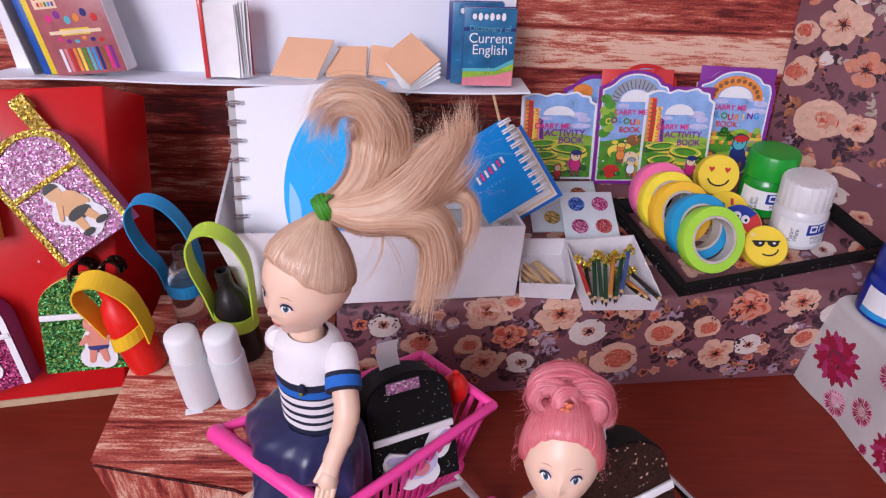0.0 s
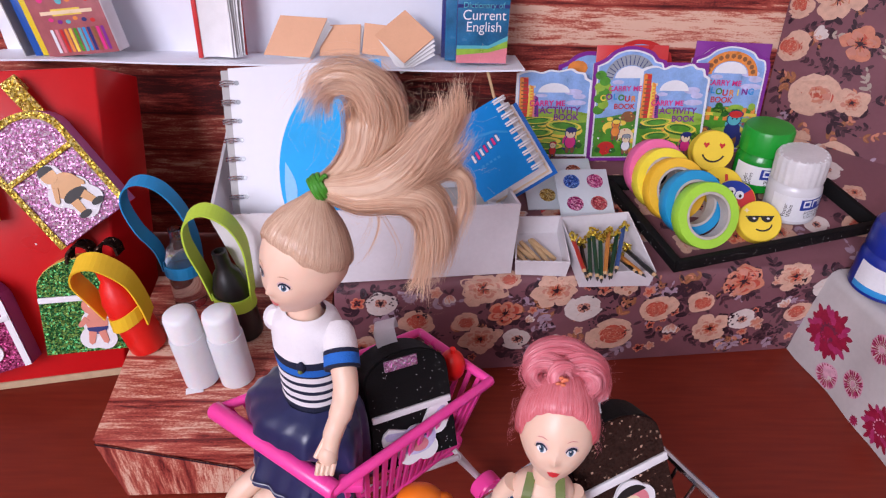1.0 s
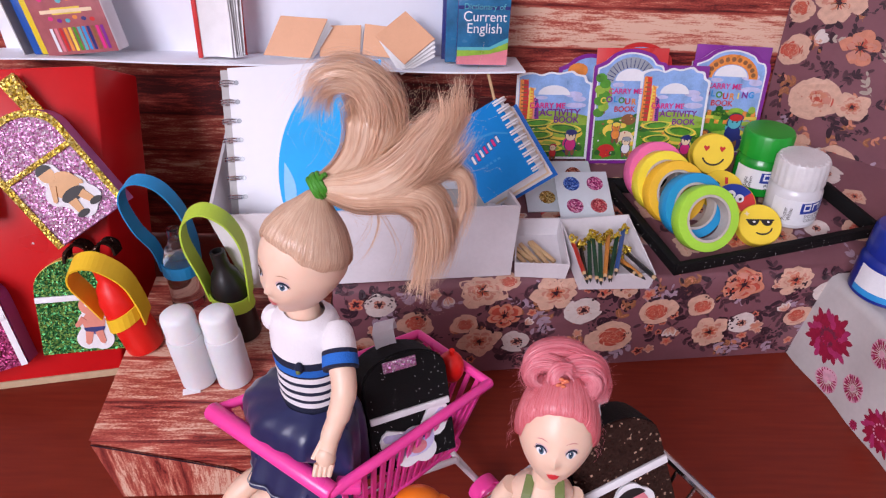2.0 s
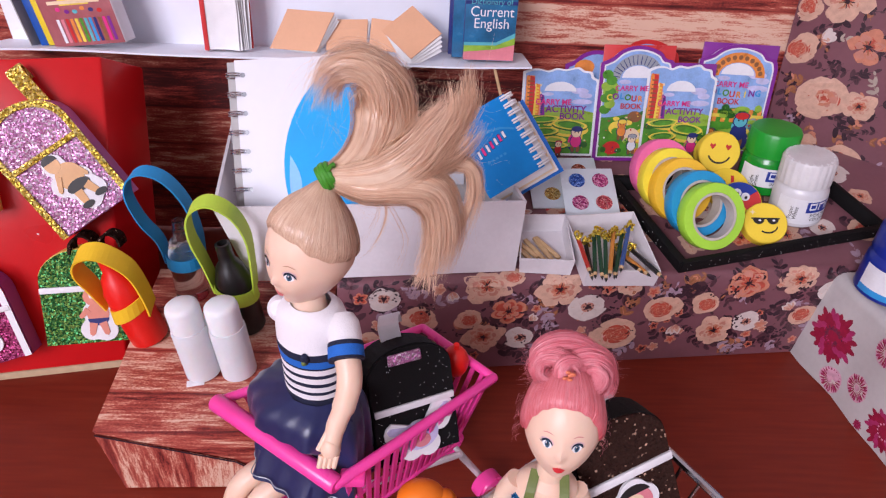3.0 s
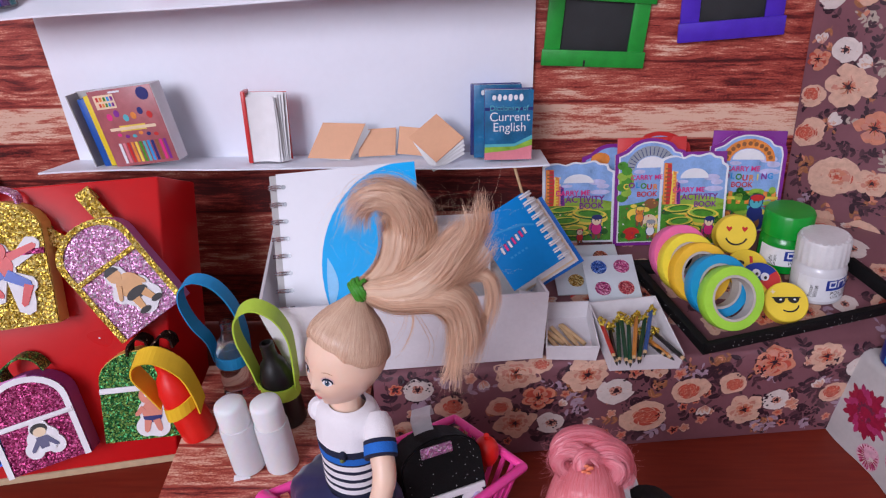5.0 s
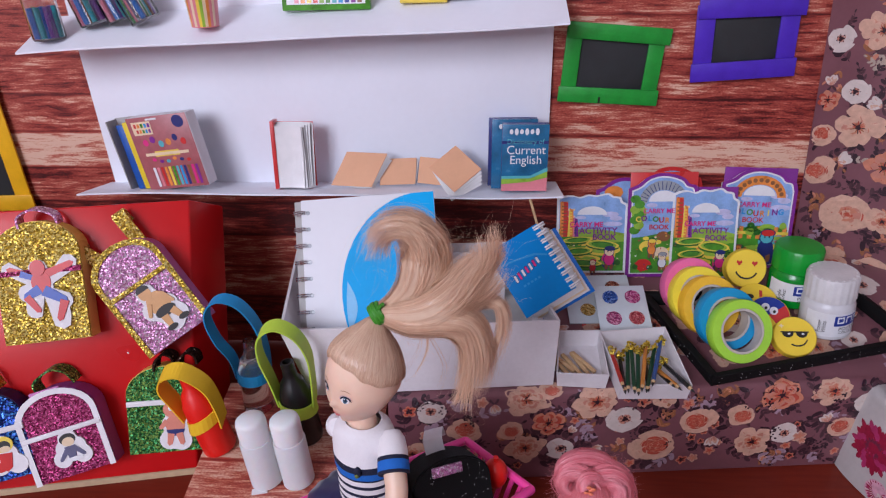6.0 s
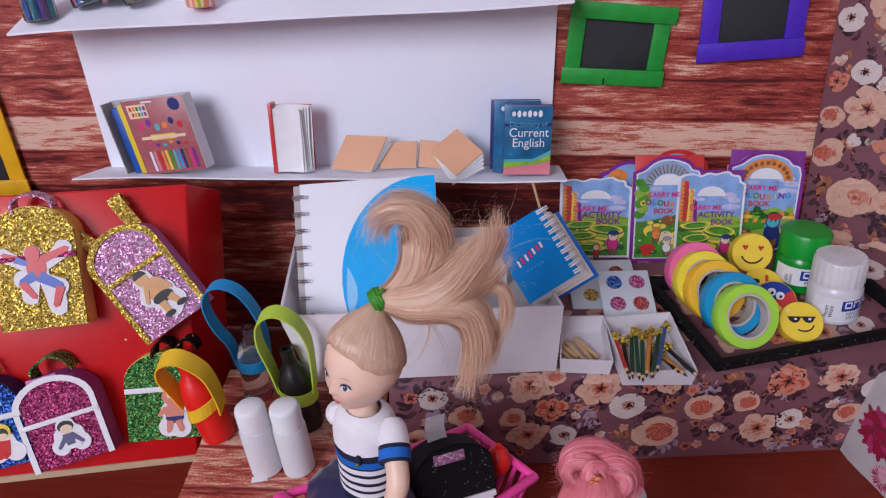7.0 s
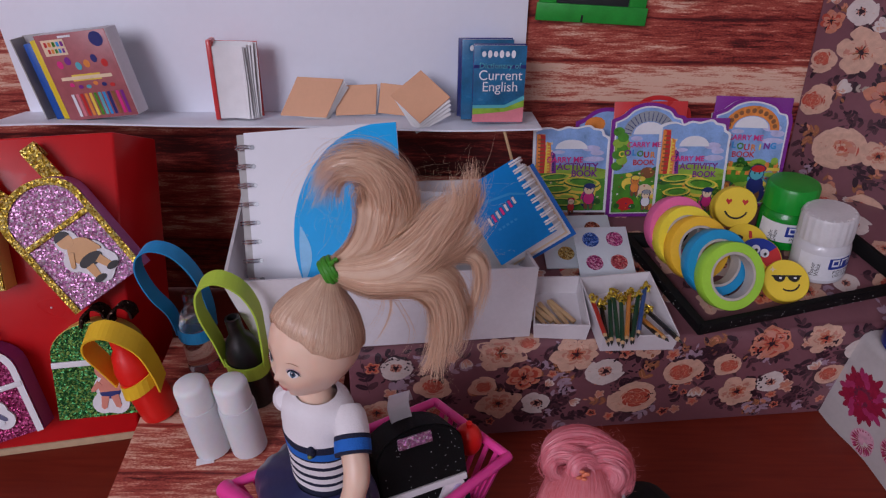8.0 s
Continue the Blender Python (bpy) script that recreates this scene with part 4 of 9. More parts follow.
def build_wood_box():
    x0, x1, y0, y1, h = -0.1400, -0.0405, 0.2265, 0.3500, 0.0435
    at = pose((x0 + x1) / 2, (y0 + y1) / 2, 0)
    box = thing("wood_print_box", at, "low carton wrapped in reddish plank-print paper, on the floor", "box")
    inv = at.inverted()
    bm = Form()
    bottom = [inv @ Vector(p) for p in ((x0 + 0.005, y0 + 0.001, 0.0004), (x1, y0 + 0.004, 0.0004), (x1, y1, 0.0004), (x0 + 0.004, y1, 0.0004))]
    top = [inv @ Vector(p) for p in ((x0, y0, h), (x1, y0 + 0.0035, h), (x1, y1, h), (x0 - 0.009, y1, h))]
    bm.hexa(bottom, top, WOOD_FRONT, 0.0012)
    body = bm.make("body", box)
    # paper on the top, and the folded flap of the wrapping on the front
    lid = Form()
    lid.hexa([p + Vector((0, 0, 0.0001)) for p in top], [p + Vector((0, 0, 0.0007)) for p in top], WOOD_TOP, 0.0003)
    lid.make("top_paper", box)
    flap = Form()
    def front(s, t):
        a = bottom[0].lerp(bottom[1], s).lerp(top[0].lerp(top[1], s), t)
        return a + Vector((0, -0.0009, 0))
    flap.add([front(0.005, 0.985), front(0.62, 0.50), front(0.70, 0.33), front(0.74, 0.02), front(0.01, 0.02)], [[0, 4, 3, 2, 1]], WOOD_FLAP)
    flap.add([front(0.005, 0.985) + Vector((0, -0.0003, 0)), front(0.62, 0.50) + Vector((0, -0.0003, 0)), front(0.70, 0.33) + Vector((0, -0.0003, 0)), front(0.70, 0.30) + Vector((0, -0.0003, 0)), front(0.615, 0.475) + Vector((0, -0.0003, 0)), front(0.008, 0.955) + Vector((0, -0.0003, 0))],
             [[5, 4, 3, 2, 1, 0]], INK_PLUM)
    flap.make("folded_flap", box, "folded triangular end of the wrapping paper")


WOOD_FLAP = wood_print("wood_print_flap", 2, 0, 0.034, 0.011, lift=0.88)
build_wood_box()


def build_daisy_box():
    at = pose(0.2545, 0.3370, 0, 0, 0, -81.5)   # local x runs along the left face towards the camera, z up, y into the box
    box = thing("daisy_box", at, "white box covered with cloth printed with pink daisies, on the floor", "box")
    f, nx, nz = Form(), 30, 14
    def skin(s, t):
        """s along the face, t up the face and then over the top."""
        lump = 0.0011 * math.sin(60 * s + 2) * math.sin(40 * t + 1) + 0.0008 * math.sin(130 * s)
        r, h = 0.006, 0.0655
        if t < h - r:
            return Vector((s, -lump + 0.004 * t / h, t))
        if t < h + r:
            a = (t - h + r) / (2 * r) * math.pi / 2
            return Vector((s, 0.004 + r - r * math.cos(a) - lump * 0.5, h - r + r * math.sin(a)))
        return Vector((s, 0.004 + t - h, h + lump * 0.5))
    ts = [0.0005 + 0.0595 * i / 8 for i in range(8)] + [0.0600 + 0.0115 * i / 8 for i in range(9)] + [0.074 + 0.12 * i / 6 for i in range(1, 7)]
    verts = [skin(-0.0005 + 0.30 * i / nx, t) for t in ts for i in range(nx + 1)]
    faces = [[j * (nx + 1) + i, j * (nx + 1) + i + 1, (j + 1) * (nx + 1) + i + 1, (j + 1) * (nx + 1) + i] for j in range(len(ts) - 1) for i in range(nx)]
    f.add(verts, faces, CLOTH, True)
    for s in (-0.0005, 0.2995):
        side = [skin(s, t) for t in ts] + [Vector((s, 0.19, 0.0005)), Vector((s, 0.0, 0.0005))]
        f.poly(side, CLOTH)
    f.make("cloth", box)
    rng = random.Random(9)
    pr = Print(skin, (0, -1, 0.15))
    def gerbera(u, v, r, mats, petals, core):
        pr.lift = 0.0
        for ring, q in ((0, 1.0), (1, 0.82), (2, 0.6)):
            for k in range(petals):
                pr.petal(u, v, ring * 0.2 + k * 2 * math.pi / petals, r * q * (0.92 + 0.16 * rng.random()), r * 3.4 / petals, mats[(k + ring) % len(mats)])
        pr.blob(u, v, r * 0.36, core[0], 0.06)
        for k in range(14):
            pr.blob(u + r * 0.34 * math.cos(k * 0.45), v + r * 0.34 * math.sin(k * 0.45), r * 0.045, core[1], 0.1, 7)
        pr.blob(u, v, r * 0.2, core[2], 0.1)
    deep, pink, pale = surface("ink_crimson", (0.28, 0.008, 0.040), 0.5, vary=0.2, scale=300), surface("ink_magenta", (0.38, 0.028, 0.12), 0.5, vary=0.2, scale=300), surface("ink_pale_pink", (0.62, 0.33, 0.42), 0.5, vary=0.2, scale=300)
    wine, gold = surface("ink_wine", (0.16, 0.02, 0.05), 0.5, vary=0.3, scale=500), surface("ink_gold", (0.45, 0.25, 0.05), 0.5)
    def small_daisy(u, v, r):
        """A round daisy: pale rim, magenta ring, white heart."""
        pr.lift = 0.0
        pr.blob(u, v, r, pale, 0.04, 26, u * 700)
        for k in range(30):
            pr.petal(u, v, k * 2 * math.pi / 30, r * (0.90 + 0.14 * rng.random()), r * 0.17, (pink, INK_WHITE, pale, pink)[k % 4])
        pr.blob(u, v, r * 0.62, INK_WHITE, 0.05, 20)
        for k in range(22):
            pr.petal(u, v, k * 2 * math.pi / 22, r * 0.66, r * 0.12, (pink, deep)[k % 2], r * 0.26)
        pr.blob(u, v, r * 0.24, pale, 0.1, 12)
    gerbera(0.0212, 0.0335, 0.0175, (deep, deep, pink), 15, (wine, deep, deep))
    small_daisy(0.0335, 0.0092, 0.0082)
    small_daisy(0.0512, 0.0205, 0.0082)
    gerbera(0.0790, 0.0150, 0.0135, (pink, deep, deep), 16, (deep, pale, deep))
    small_daisy(0.0560, 0.0520, 0.0085)
    gerbera(0.0640, 0.0040, 0.0032, (deep, pink), 10, (deep, deep, pink))
    gerbera(0.1100, 0.0450, 0.0150, (deep, deep, pink), 14, (wine, pale, deep))
    small_daisy(0.1200, 0.0160, 0.0080)
    pr.form.make("daisy_print", box, "crimson gerberas and small pink daisies printed on the cloth")


build_daisy_box()


# ---- backpacks on the red carton ----
def bag_pose(x, z, roll, out=0.0):
    """On the sloping front of the carton, at the bag's middle; roll: degrees clockwise seen from the front."""
    ez = unit((0, 0.42, 1))
    ey = unit((-0.2, 1, -0.42))
    ex = ey.cross(ez)
    p = Vector((x, red_y(x, z), z)) - ey * out
    return basis(p, ex, ey, ez) @ pose(0, 0, 0, 0, roll, 0)


def arch(w, h, n=14, corner=0.75):
    """A backpack's outline: straight foot, arched head; origin at its middle."""
    r = w / 2
    top = h / 2
    pts = [(-r, -top), (r, -top)]
    return pts + [(r * math.cos(a), top - r * corner + r * corner * math.sin(a)) for a in [math.pi * k / n for k in range(n + 1)]]


def inset(outline, d):
    xs, zs = [p[0] for p in outline], [p[1] for p in outline]
    w, h = max(xs) - min(xs), max(zs) - min(zs)
    return [(x * (1 - 2 * d / w), z * (1 - 2 * d / h)) for x, z in outline]


def band(f, outline, d, y, mat, m=None):
    """A flat edge band round an outline, open at the foot."""
    a, b = outline[1:] + outline[:1], inset(outline, d)
    b = b[1:] + b[:1]
    a, b = [(x, z) for x, z in a], [(x, z) for x, z in b]
    b[0], b[-1] = (b[0][0], a[0][1]), (b[-1][0], a[-1][1])
    n = len(a)
    f.add([(x, y, z) for x, z in a + b], [[i, i + 1, n + i + 1, n + i] for i in range(n - 1)], mat, False, m)


def sticker(parent, shapes, base, y, name="sticker", label=""):
    """A die-cut sticker: a white blob under flat colour shapes."""
    ground = Form().prism(base, y - 0.0012, y, FOAM_WHITE).make(name, parent, label)
    for k, (outline, mat) in enumerate(shapes):
        Form().prism(outline, y - 0.0014 - 0.00006 * k, y - 0.0011, mat).make("colour_patch", ground)


def limb(x0, z0, x1, z1, w):
    dx, dz = x1 - x0, z1 - z0
    q = math.hypot(dx, dz)
    nx, nz = -dz / q * w / 2, dx / q * w / 2
    return [(x0 + nx, z0 + nz), (x0 - nx, z0 - nz), (x1 - nx * 0.7, z1 - nz * 0.7), (x1 + dx / q * w * 0.3, z1 + dz / q * w * 0.3), (x1 + nx * 0.7, z1 + nz * 0.7)]


def cloud(pts, r, n=10):
    """An outline round several discs, by the farthest reach in each direction from their middle."""
    cx, cz = sum(p[0] for p in pts) / len(pts), sum(p[1] for p in pts) / len(pts)
    out = []
    for k in range(40):
        a = 2 * math.pi * k / 40
        c, s = math.cos(a), math.sin(a)
        best = r * 0.9
        for x, z in pts:
            dx, dz = x - cx, z - cz
            along, off = dx * c + dz * s, -dx * s + dz * c
            if abs(off) < r:
                best = max(best, along + math.sqrt(r * r - off * off))
        out.append((cx + best * c, cz + best * s))
    return out


def backpack(at, w, h, deep, face, side, label, trim=None, bar=None, bar_z=0.0, loops=(), loop_mat=None, group="toy backpacks"):
    bag = thing("toy_backpack", at, label, "backpack", group)
    line = arch(w, h)
    Form().prism(line, -deep, -0.0015, side).make("body", bag)
    front = Form()
    front.prism(inset(line, 0.0004), -deep - 0.0012, -deep - 0.0001, face)
    front.make("front_panel", bag)
    if trim:
        f = Form()
        band(f, line, 0.0035, -deep - 0.0020, trim)
        f.make("trim", bag)
    if bar:
        Form().box((w * 0.98, 0.0016, 0.0030 if trim else 0.0034), (0, -deep - 0.0018, bar_z), bar, 0.0005).make("flap_edge", bag)
    for pts in loops:
        Form().strap(spline(pts, 6), (0, 1, 0), 0.0075, 0.0010, loop_mat).make("strap", bag)
    return bag


def build_backpacks():
    # gold, with a blue and red sticker
    b = backpack(bag_pose(-0.2480, 0.1250, -6), 0.049, 0.073, 0.015, GLIT_GOLD, FOAM_YELLOW, "gold glitter toy backpack with a magenta band on the red carton", None, GLIT_MAGENTA, 0.0065)
    f = Form()
    f.strap(spline([(-0.008, -0.012, 0.0335), (-0.008, -0.012, 0.0400), (0.000, -0.010, 0.0440), (0.010, -0.008, 0.0400), (0.012, -0.008, 0.034)], 5), (0.0, 1, 0.2), 0.009, 0.0012, GLIT_PINK)
    f.make("strap", b, "pink glitter loop")
    red, blue, y = surface("sticker_red", (0.55, 0.015, 0.015), 0.35), surface("sticker_blue", (0.015, 0.07, 0.42), 0.35), -0.0162
    pts = [(-0.015, 0.008), (0.017, 0.010), (0.0, 0.008), (0.002, -0.003), (0.012, -0.012), (0.010, -0.024), (-0.007, -0.006), (-0.004, -0.016), (0.0, 0.004)]
    sticker(b, ((limb(-0.001, 0.003, -0.016, 0.009, 0.0045), red), (limb(0.003, 0.004, 0.019, 0.010, 0.005), red), (limb(-0.010, 0.006, -0.001, 0.002, 0.004), blue), (oval(0.001, 0.0, 0.0055, 0.0065), red),
                (limb(0.000, -0.004, -0.008, -0.008, 0.006), blue), (limb(-0.008, -0.008, -0.002, -0.017, 0.0045), red), (limb(0.002, -0.005, 0.013, -0.012, 0.0065), blue), (limb(0.013, -0.012, 0.009, -0.023, 0.005), red), (oval(0.000, 0.0085, 0.0042, 0.005), red)),
            cloud(pts, 0.0055), y, label="die-cut sticker with red and blue shapes")
    # pink with gold edging, tilted
    b = backpack(bag_pose(-0.1895, 0.1145, -36), 0.045, 0.069, 0.0145, GLIT_PINK, FOAM_PINK, "pink glitter toy backpack with gold edging, tilted on the red carton", GLIT_GOLD, GLIT_GOLD, 0.0065)
    for x, tilt in ((-0.011, 24), (0.014, 0)):
        f = Form()
        c, s = math.cos(radians(tilt)), math.sin(radians(tilt))
        f.strap(spline([(x, -0.006, 0.026), (x - 0.022 * s * 0.5, -0.008, 0.039), (x - 0.022 * s, -0.0085, 0.0475), (x - 0.020 * s, -0.0045, 0.0495), (x - 0.015 * s, -0.0015, 0.042)], 5), (c, 0, s), 0.0085, 0.0016, GLIT_GOLD)
        f.make("strap", b, "gold glitter strap with a yellow foam back")
    tan, dark = surface("sticker_tan", (0.62, 0.33, 0.12), 0.35), INKBLACK
    y = -0.0157
    pts = [(0.0, -0.001), (0.003, -0.009), (0.001, -0.016), (0.004, -0.024), (0.009, -0.021), (-0.003, -0.012), (0.007, -0.013)]
    sticker(b, ((oval(0.003, -0.0095, 0.0072, 0.0075), tan), (oval(-0.0005, -0.0005, 0.004, 0.0045), tan), (arc(-0.0005, 0.0012, 0.0043, 0.004, 0, 180, 8), dark), (oval(0.0035, -0.0158, 0.0066, 0.0034), dark),
                (limb(0.001, -0.018, 0.001, -0.0255, 0.0048), tan), (limb(0.007, -0.017, 0.0095, -0.0235, 0.0048), tan), (oval(0.001, -0.0265, 0.0034, 0.0018), dark), (oval(0.0105, -0.0245, 0.0034, 0.0018), dark), (limb(-0.002, -0.007, -0.006, -0.014, 0.003), tan), (limb(0.008, -0.006, 0.011, -0.013, 0.003), tan)),
            cloud(pts, 0.0062), y, label="die-cut sticker with a rounded tan shape")
    # magenta with white edging
    b = backpack(bag_pose(-0.2385, 0.0390, -17), 0.048, 0.056, 0.015, GLIT_MAGENTA, FOAM_PURPLE, "magenta glitter toy backpack with white foam edging on the red carton", FOAM_WHITE, FOAM_WHITE, 0.0010)
    f = Form()
    f.strap(spline([(-0.006, -0.010, 0.0265), (-0.007, -0.010, 0.0335), (-0.001, -0.009, 0.0375), (0.005, -0.007, 0.0385), (0.011, -0.006, 0.0345), (0.014, -0.005, 0.027)], 5), (0.2, 1, 0.2), 0.0085, 0.0012, GLIT_GREEN)
    f.make("strap", b, "green glitter loop")
    Form().box((0.018, 0.0016, 0.0045), (-0.002, -0.0155, 0.0262), FOAM_PINK, 0.0006).make("tab", b, "pink foam tab")
    y = -0.0162
    slate = surface("sticker_slate", (0.10, 0.10, 0.19), 0.4)
    pts = [(0.002, -0.004), (0.002, -0.011), (-0.004, -0.016), (0.008, -0.016), (0.006, -0.010), (-0.001, -0.010)]
    sticker(b, ((oval(0.0020, -0.0045, 0.0048, 0.0035), dark), (oval(0.002, -0.0062, 0.0036, 0.0028), P_CREAM), (limb(0.002, -0.009, 0.002, -0.016, 0.0065), slate), (limb(0.001, -0.010, -0.005, -0.0165, 0.003), slate), (limb(0.004, -0.010, 0.009, -0.0160, 0.003), slate), (oval(0.003, -0.0175, 0.005, 0.0014), LABEL_WHITE)),
            cloud(pts, 0.0055), y, label="die-cut sticker with dark and white shapes")
    # green with a white bar
    b = backpack(bag_pose(-0.1795, 0.0460, -3), 0.0460, 0.055, 0.0140, GLIT_GREEN, FOAM_YELLOW, "green glitter toy backpack with white bar on the red carton", None, FOAM_WHITE, 0.0050)
    for x in (-0.004, 0.010):
        f = Form()
        f.strap(spline([(x, -0.012, 0.0255), (x + 0.001, -0.013, 0.0315), (x + 0.005, -0.010, 0.0350), (x + 0.009, -0.006, 0.0320), (x + 0.010, -0.004, 0.0265)], 5), (0.3, 1, 0.3), 0.0080, 0.0014, GLIT_BROWN)
        f.make("strap", b, "brown glitter loop")
    rosy, y = surface("sticker_rosy", (0.66, 0.24, 0.17), 0.35), -0.0152
    pts = [(0.006, 0.000), (0.004, -0.009), (0.009, -0.010), (0.002, -0.019), (0.009, -0.020), (0.005, -0.014)]
    sticker(b, ((oval(0.0052, 0.0002, 0.0062, 0.0055), rosy), (oval(0.0058, -0.0095, 0.0058, 0.0062), rosy), (arc(0.0058, -0.0125, 0.0055, 0.0042, 180, 360, 10), P_NAVY), (limb(0.003, -0.015, 0.0018, -0.0215, 0.0042), rosy), (limb(0.0078, -0.015, 0.0095, -0.0215, 0.0042), rosy), (limb(0.001, -0.007, -0.003, -0.011, 0.0034), rosy), (limb(0.010, -0.006, 0.013, -0.0025, 0.0034), rosy),
                (oval(0.0035, 0.001, 0.0013, 0.0017, 10), LABEL_WHITE), (oval(0.0078, 0.001, 0.0013, 0.0017, 10), LABEL_WHITE)),
            cloud(pts, 0.0062), y, label="die-cut sticker with a rosy rounded shape")
    # blue, mostly past the others
    b = backpack(bag_pose(-0.2810, 0.0395, -14), 0.047, 0.056, 0.0150, GLIT_BLUE, FOAM_NAVY, "blue glitter toy backpack with white foam bars on the red carton", None, FOAM_WHITE, 0.0030)
    f = Form()
    f.strap(spline([(-0.006, -0.010, 0.0265), (-0.007, -0.010, 0.0345), (0.000, -0.009, 0.0395), (0.008, -0.007, 0.0385), (0.012, -0.006, 0.027)], 5), (0.2, 1, 0.2), 0.0085, 0.0012, GLIT_GOLD)
    f.make("strap", b, "gold glitter loop")
    y = -0.0162
    pts = [(0.008, -0.006), (0.010, -0.012), (0.004, -0.018), (0.014, -0.019)]
    sticker(b, ((oval(0.009, -0.0055, 0.0058, 0.0050), P_YELLOW), (oval(0.0095, -0.0065, 0.0036, 0.0032), dark), (oval(0.0095, -0.0085, 0.003, 0.002), P_CREAM), (limb(0.009, -0.011, 0.008, -0.020, 0.008), red), (oval(0.004, -0.019, 0.005, 0.003), red)), cloud(pts, 0.006), y, label="die-cut sticker with red and yellow shapes")


build_backpacks()


# ---- bottles on the wood-print box ----
TOPZ = 0.0443


def build_bottles():
    # two frosted tubes
    for x, y, lean in ((-0.0995, 0.2655, -5.5), (-0.0818, 0.2665, -5.0)):
        tube = thing("frosted_tube", pose(x, y, TOPZ, 0, lean, 0), "small frosted white plastic tube standing on the wood-print box", "tube", "frosted tubes")
        Form().lathe([(0.0, 0.0), (0.0080, 0.0), (0.0087, 0.0008), (0.0088, 0.0295), (0.0084, 0.0306), (0.0, 0.0308)], FROSTED, 32).make("tube_body", tube)
        Form().lathe([(0.0, 0.0300), (0.0080, 0.0300), (0.0081, 0.0320), (0.0081, 0.0420), (0.0076, 0.0440), (0.0062, 0.0452), (0.0, 0.0456)], FROSTCAP, 32).make("cap", tube, "frosted rounded cap")
    scrap = Form()
    scrap.box((0.0085, 0.004, 0.0006), (0, 0, 0.0004), FOAM_WHITE, 0.0002)
    scrap.make("paper_scrap", label="tiny scrap of white paper on the wood-print box", category="paper", at=pose(-0.1015, 0.2570, TOPZ, 0, 0, 14))
    # red bottle with a yellow paper strap
    def bottle(x, y, mat, label, clear=False, h=1.0, r=0.0098, top_mat=None, lean=(0, 0)):
        b = thing("toy_water_bottle", pose(x, y, TOPZ, lean[0], lean[1], 0), label, "bottle", "toy water bottles")
        Form().lathe([(0.0, 0.0), (r * 0.95, 0.0), (r, 0.001), (r, 0.026 * h), (r * 0.98, 0.0275 * h), (0.0, 0.0275 * h)], mat, 32).make("bottle_body", b)
        Form().lathe([(0.0, 0.0276 * h), (r * 0.97, 0.0276 * h), (r * 0.96, 0.034 * h), (r * 0.88, 0.036 * h), (r * 0.72, 0.042 * h), (r * 0.45, 0.0455 * h), (r * 0.40, 0.052 * h), (r * 0.42, 0.0525 * h), (r * 0.40, 0.0555 * h), (r * 0.28, 0.0558 * h), (r * 0.26, 0.050 * h), (0.0, 0.050 * h)], top_mat or mat, 28).make("spout_cap", b, "conical spout cap")
        return b
    b = bottle(-0.1350, 0.2905, RED, "red toy water bottle with a yellow paper strap", lean=(0, -13))
    f = Form()
    ring = [(0.0107 * math.cos(a), 0.0107 * math.sin(a), 0.0235 + 0.003 * math.cos(a)) for a in [2 * math.pi * k / 24 for k in range(25)]]
    f.strap(ring, (0.2, 0, 1), 0.0085, 0.0007, YELLOW)
    f.make("strap_ring", b, "yellow paper band round the bottle")
    f = Form()
    f.strap(spline([(0.0108, -0.002, 0.020), (0.0125, -0.003, 0.033), (0.0115, -0.004, 0.048), (0.003, -0.006, 0.0605), (-0.0075, -0.006, 0.0605), (-0.0135, -0.004, 0.052), (-0.0125, -0.002, 0.040), (-0.0108, 0.0, 0.026)], 6), (0.05, 1, 0.3), 0.0110, 0.0009, YELLOW)
    f.make("carry_strap", b, "yellow paper carrying loop")
    # clear bottle with a blue strap
    b = bottle(-0.1225, 0.3270, CLEAR, "clear toy water bottle with a blue paper strap", h=0.92, r=0.0092)
    f = Form()
    ring = [(0.0100 * math.cos(a), 0.0100 * math.sin(a), 0.0265) for a in [2 * math.pi * k / 24 for k in range(25)]]
    f.strap(ring, (0, 0, 1), 0.0075, 0.0007, SKYBLUE)
    f.make("strap_ring", b, "blue paper band round the bottle")
    f = Form()
    f.strap(spline([(0.0098, 0.0, 0.026), (0.0110, -0.002, 0.045), (0.0085, -0.004, 0.065), (0.001, -0.006, 0.080), (-0.0085, -0.008, 0.0855), (-0.0165, -0.008, 0.081), (-0.0195, -0.007, 0.070), (-0.0165, -0.005, 0.054), (-0.0110, -0.002, 0.040), (-0.0095, 0.0, 0.025)], 6), (0.1, 1, 0.15), 0.0085, 0.0008, SKYBLUE)
    f.make("carry_strap", b, "blue paper carrying loop")
    # black bottle with a lime strap
    b = bottle(-0.0850, 0.3010, BLACK, "black toy water bottle with a lime paper strap", h=1.0, r=0.0096, lean=(0, -7))
    f = Form()
    ring = [(0.0104 * math.cos(a), 0.0104 * math.sin(a), 0.0255 - 0.002 * math.cos(a)) for a in [2 * math.pi * k / 24 for k in range(25)]]
    f.strap(ring, (0, 0, 1), 0.0080, 0.0007, LIME)
    f.make("strap_ring", b, "lime paper band round the bottle")
    f = Form()
    f.strap(spline([(0.0102, 0.0, 0.026), (0.0135, -0.002, 0.045), (0.0150, -0.003, 0.062), (0.0110, -0.004, 0.076), (0.0010, -0.004, 0.083), (-0.0090, -0.004, 0.078), (-0.0125, -0.003, 0.064), (-0.0110, -0.001, 0.045), (-0.0100, 0.0, 0.028)], 6), (0.05, 1, 0.2), 0.0095, 0.0009, LIME)
    f.make("carry_strap", b, "lime paper carrying loop")


build_bottles()


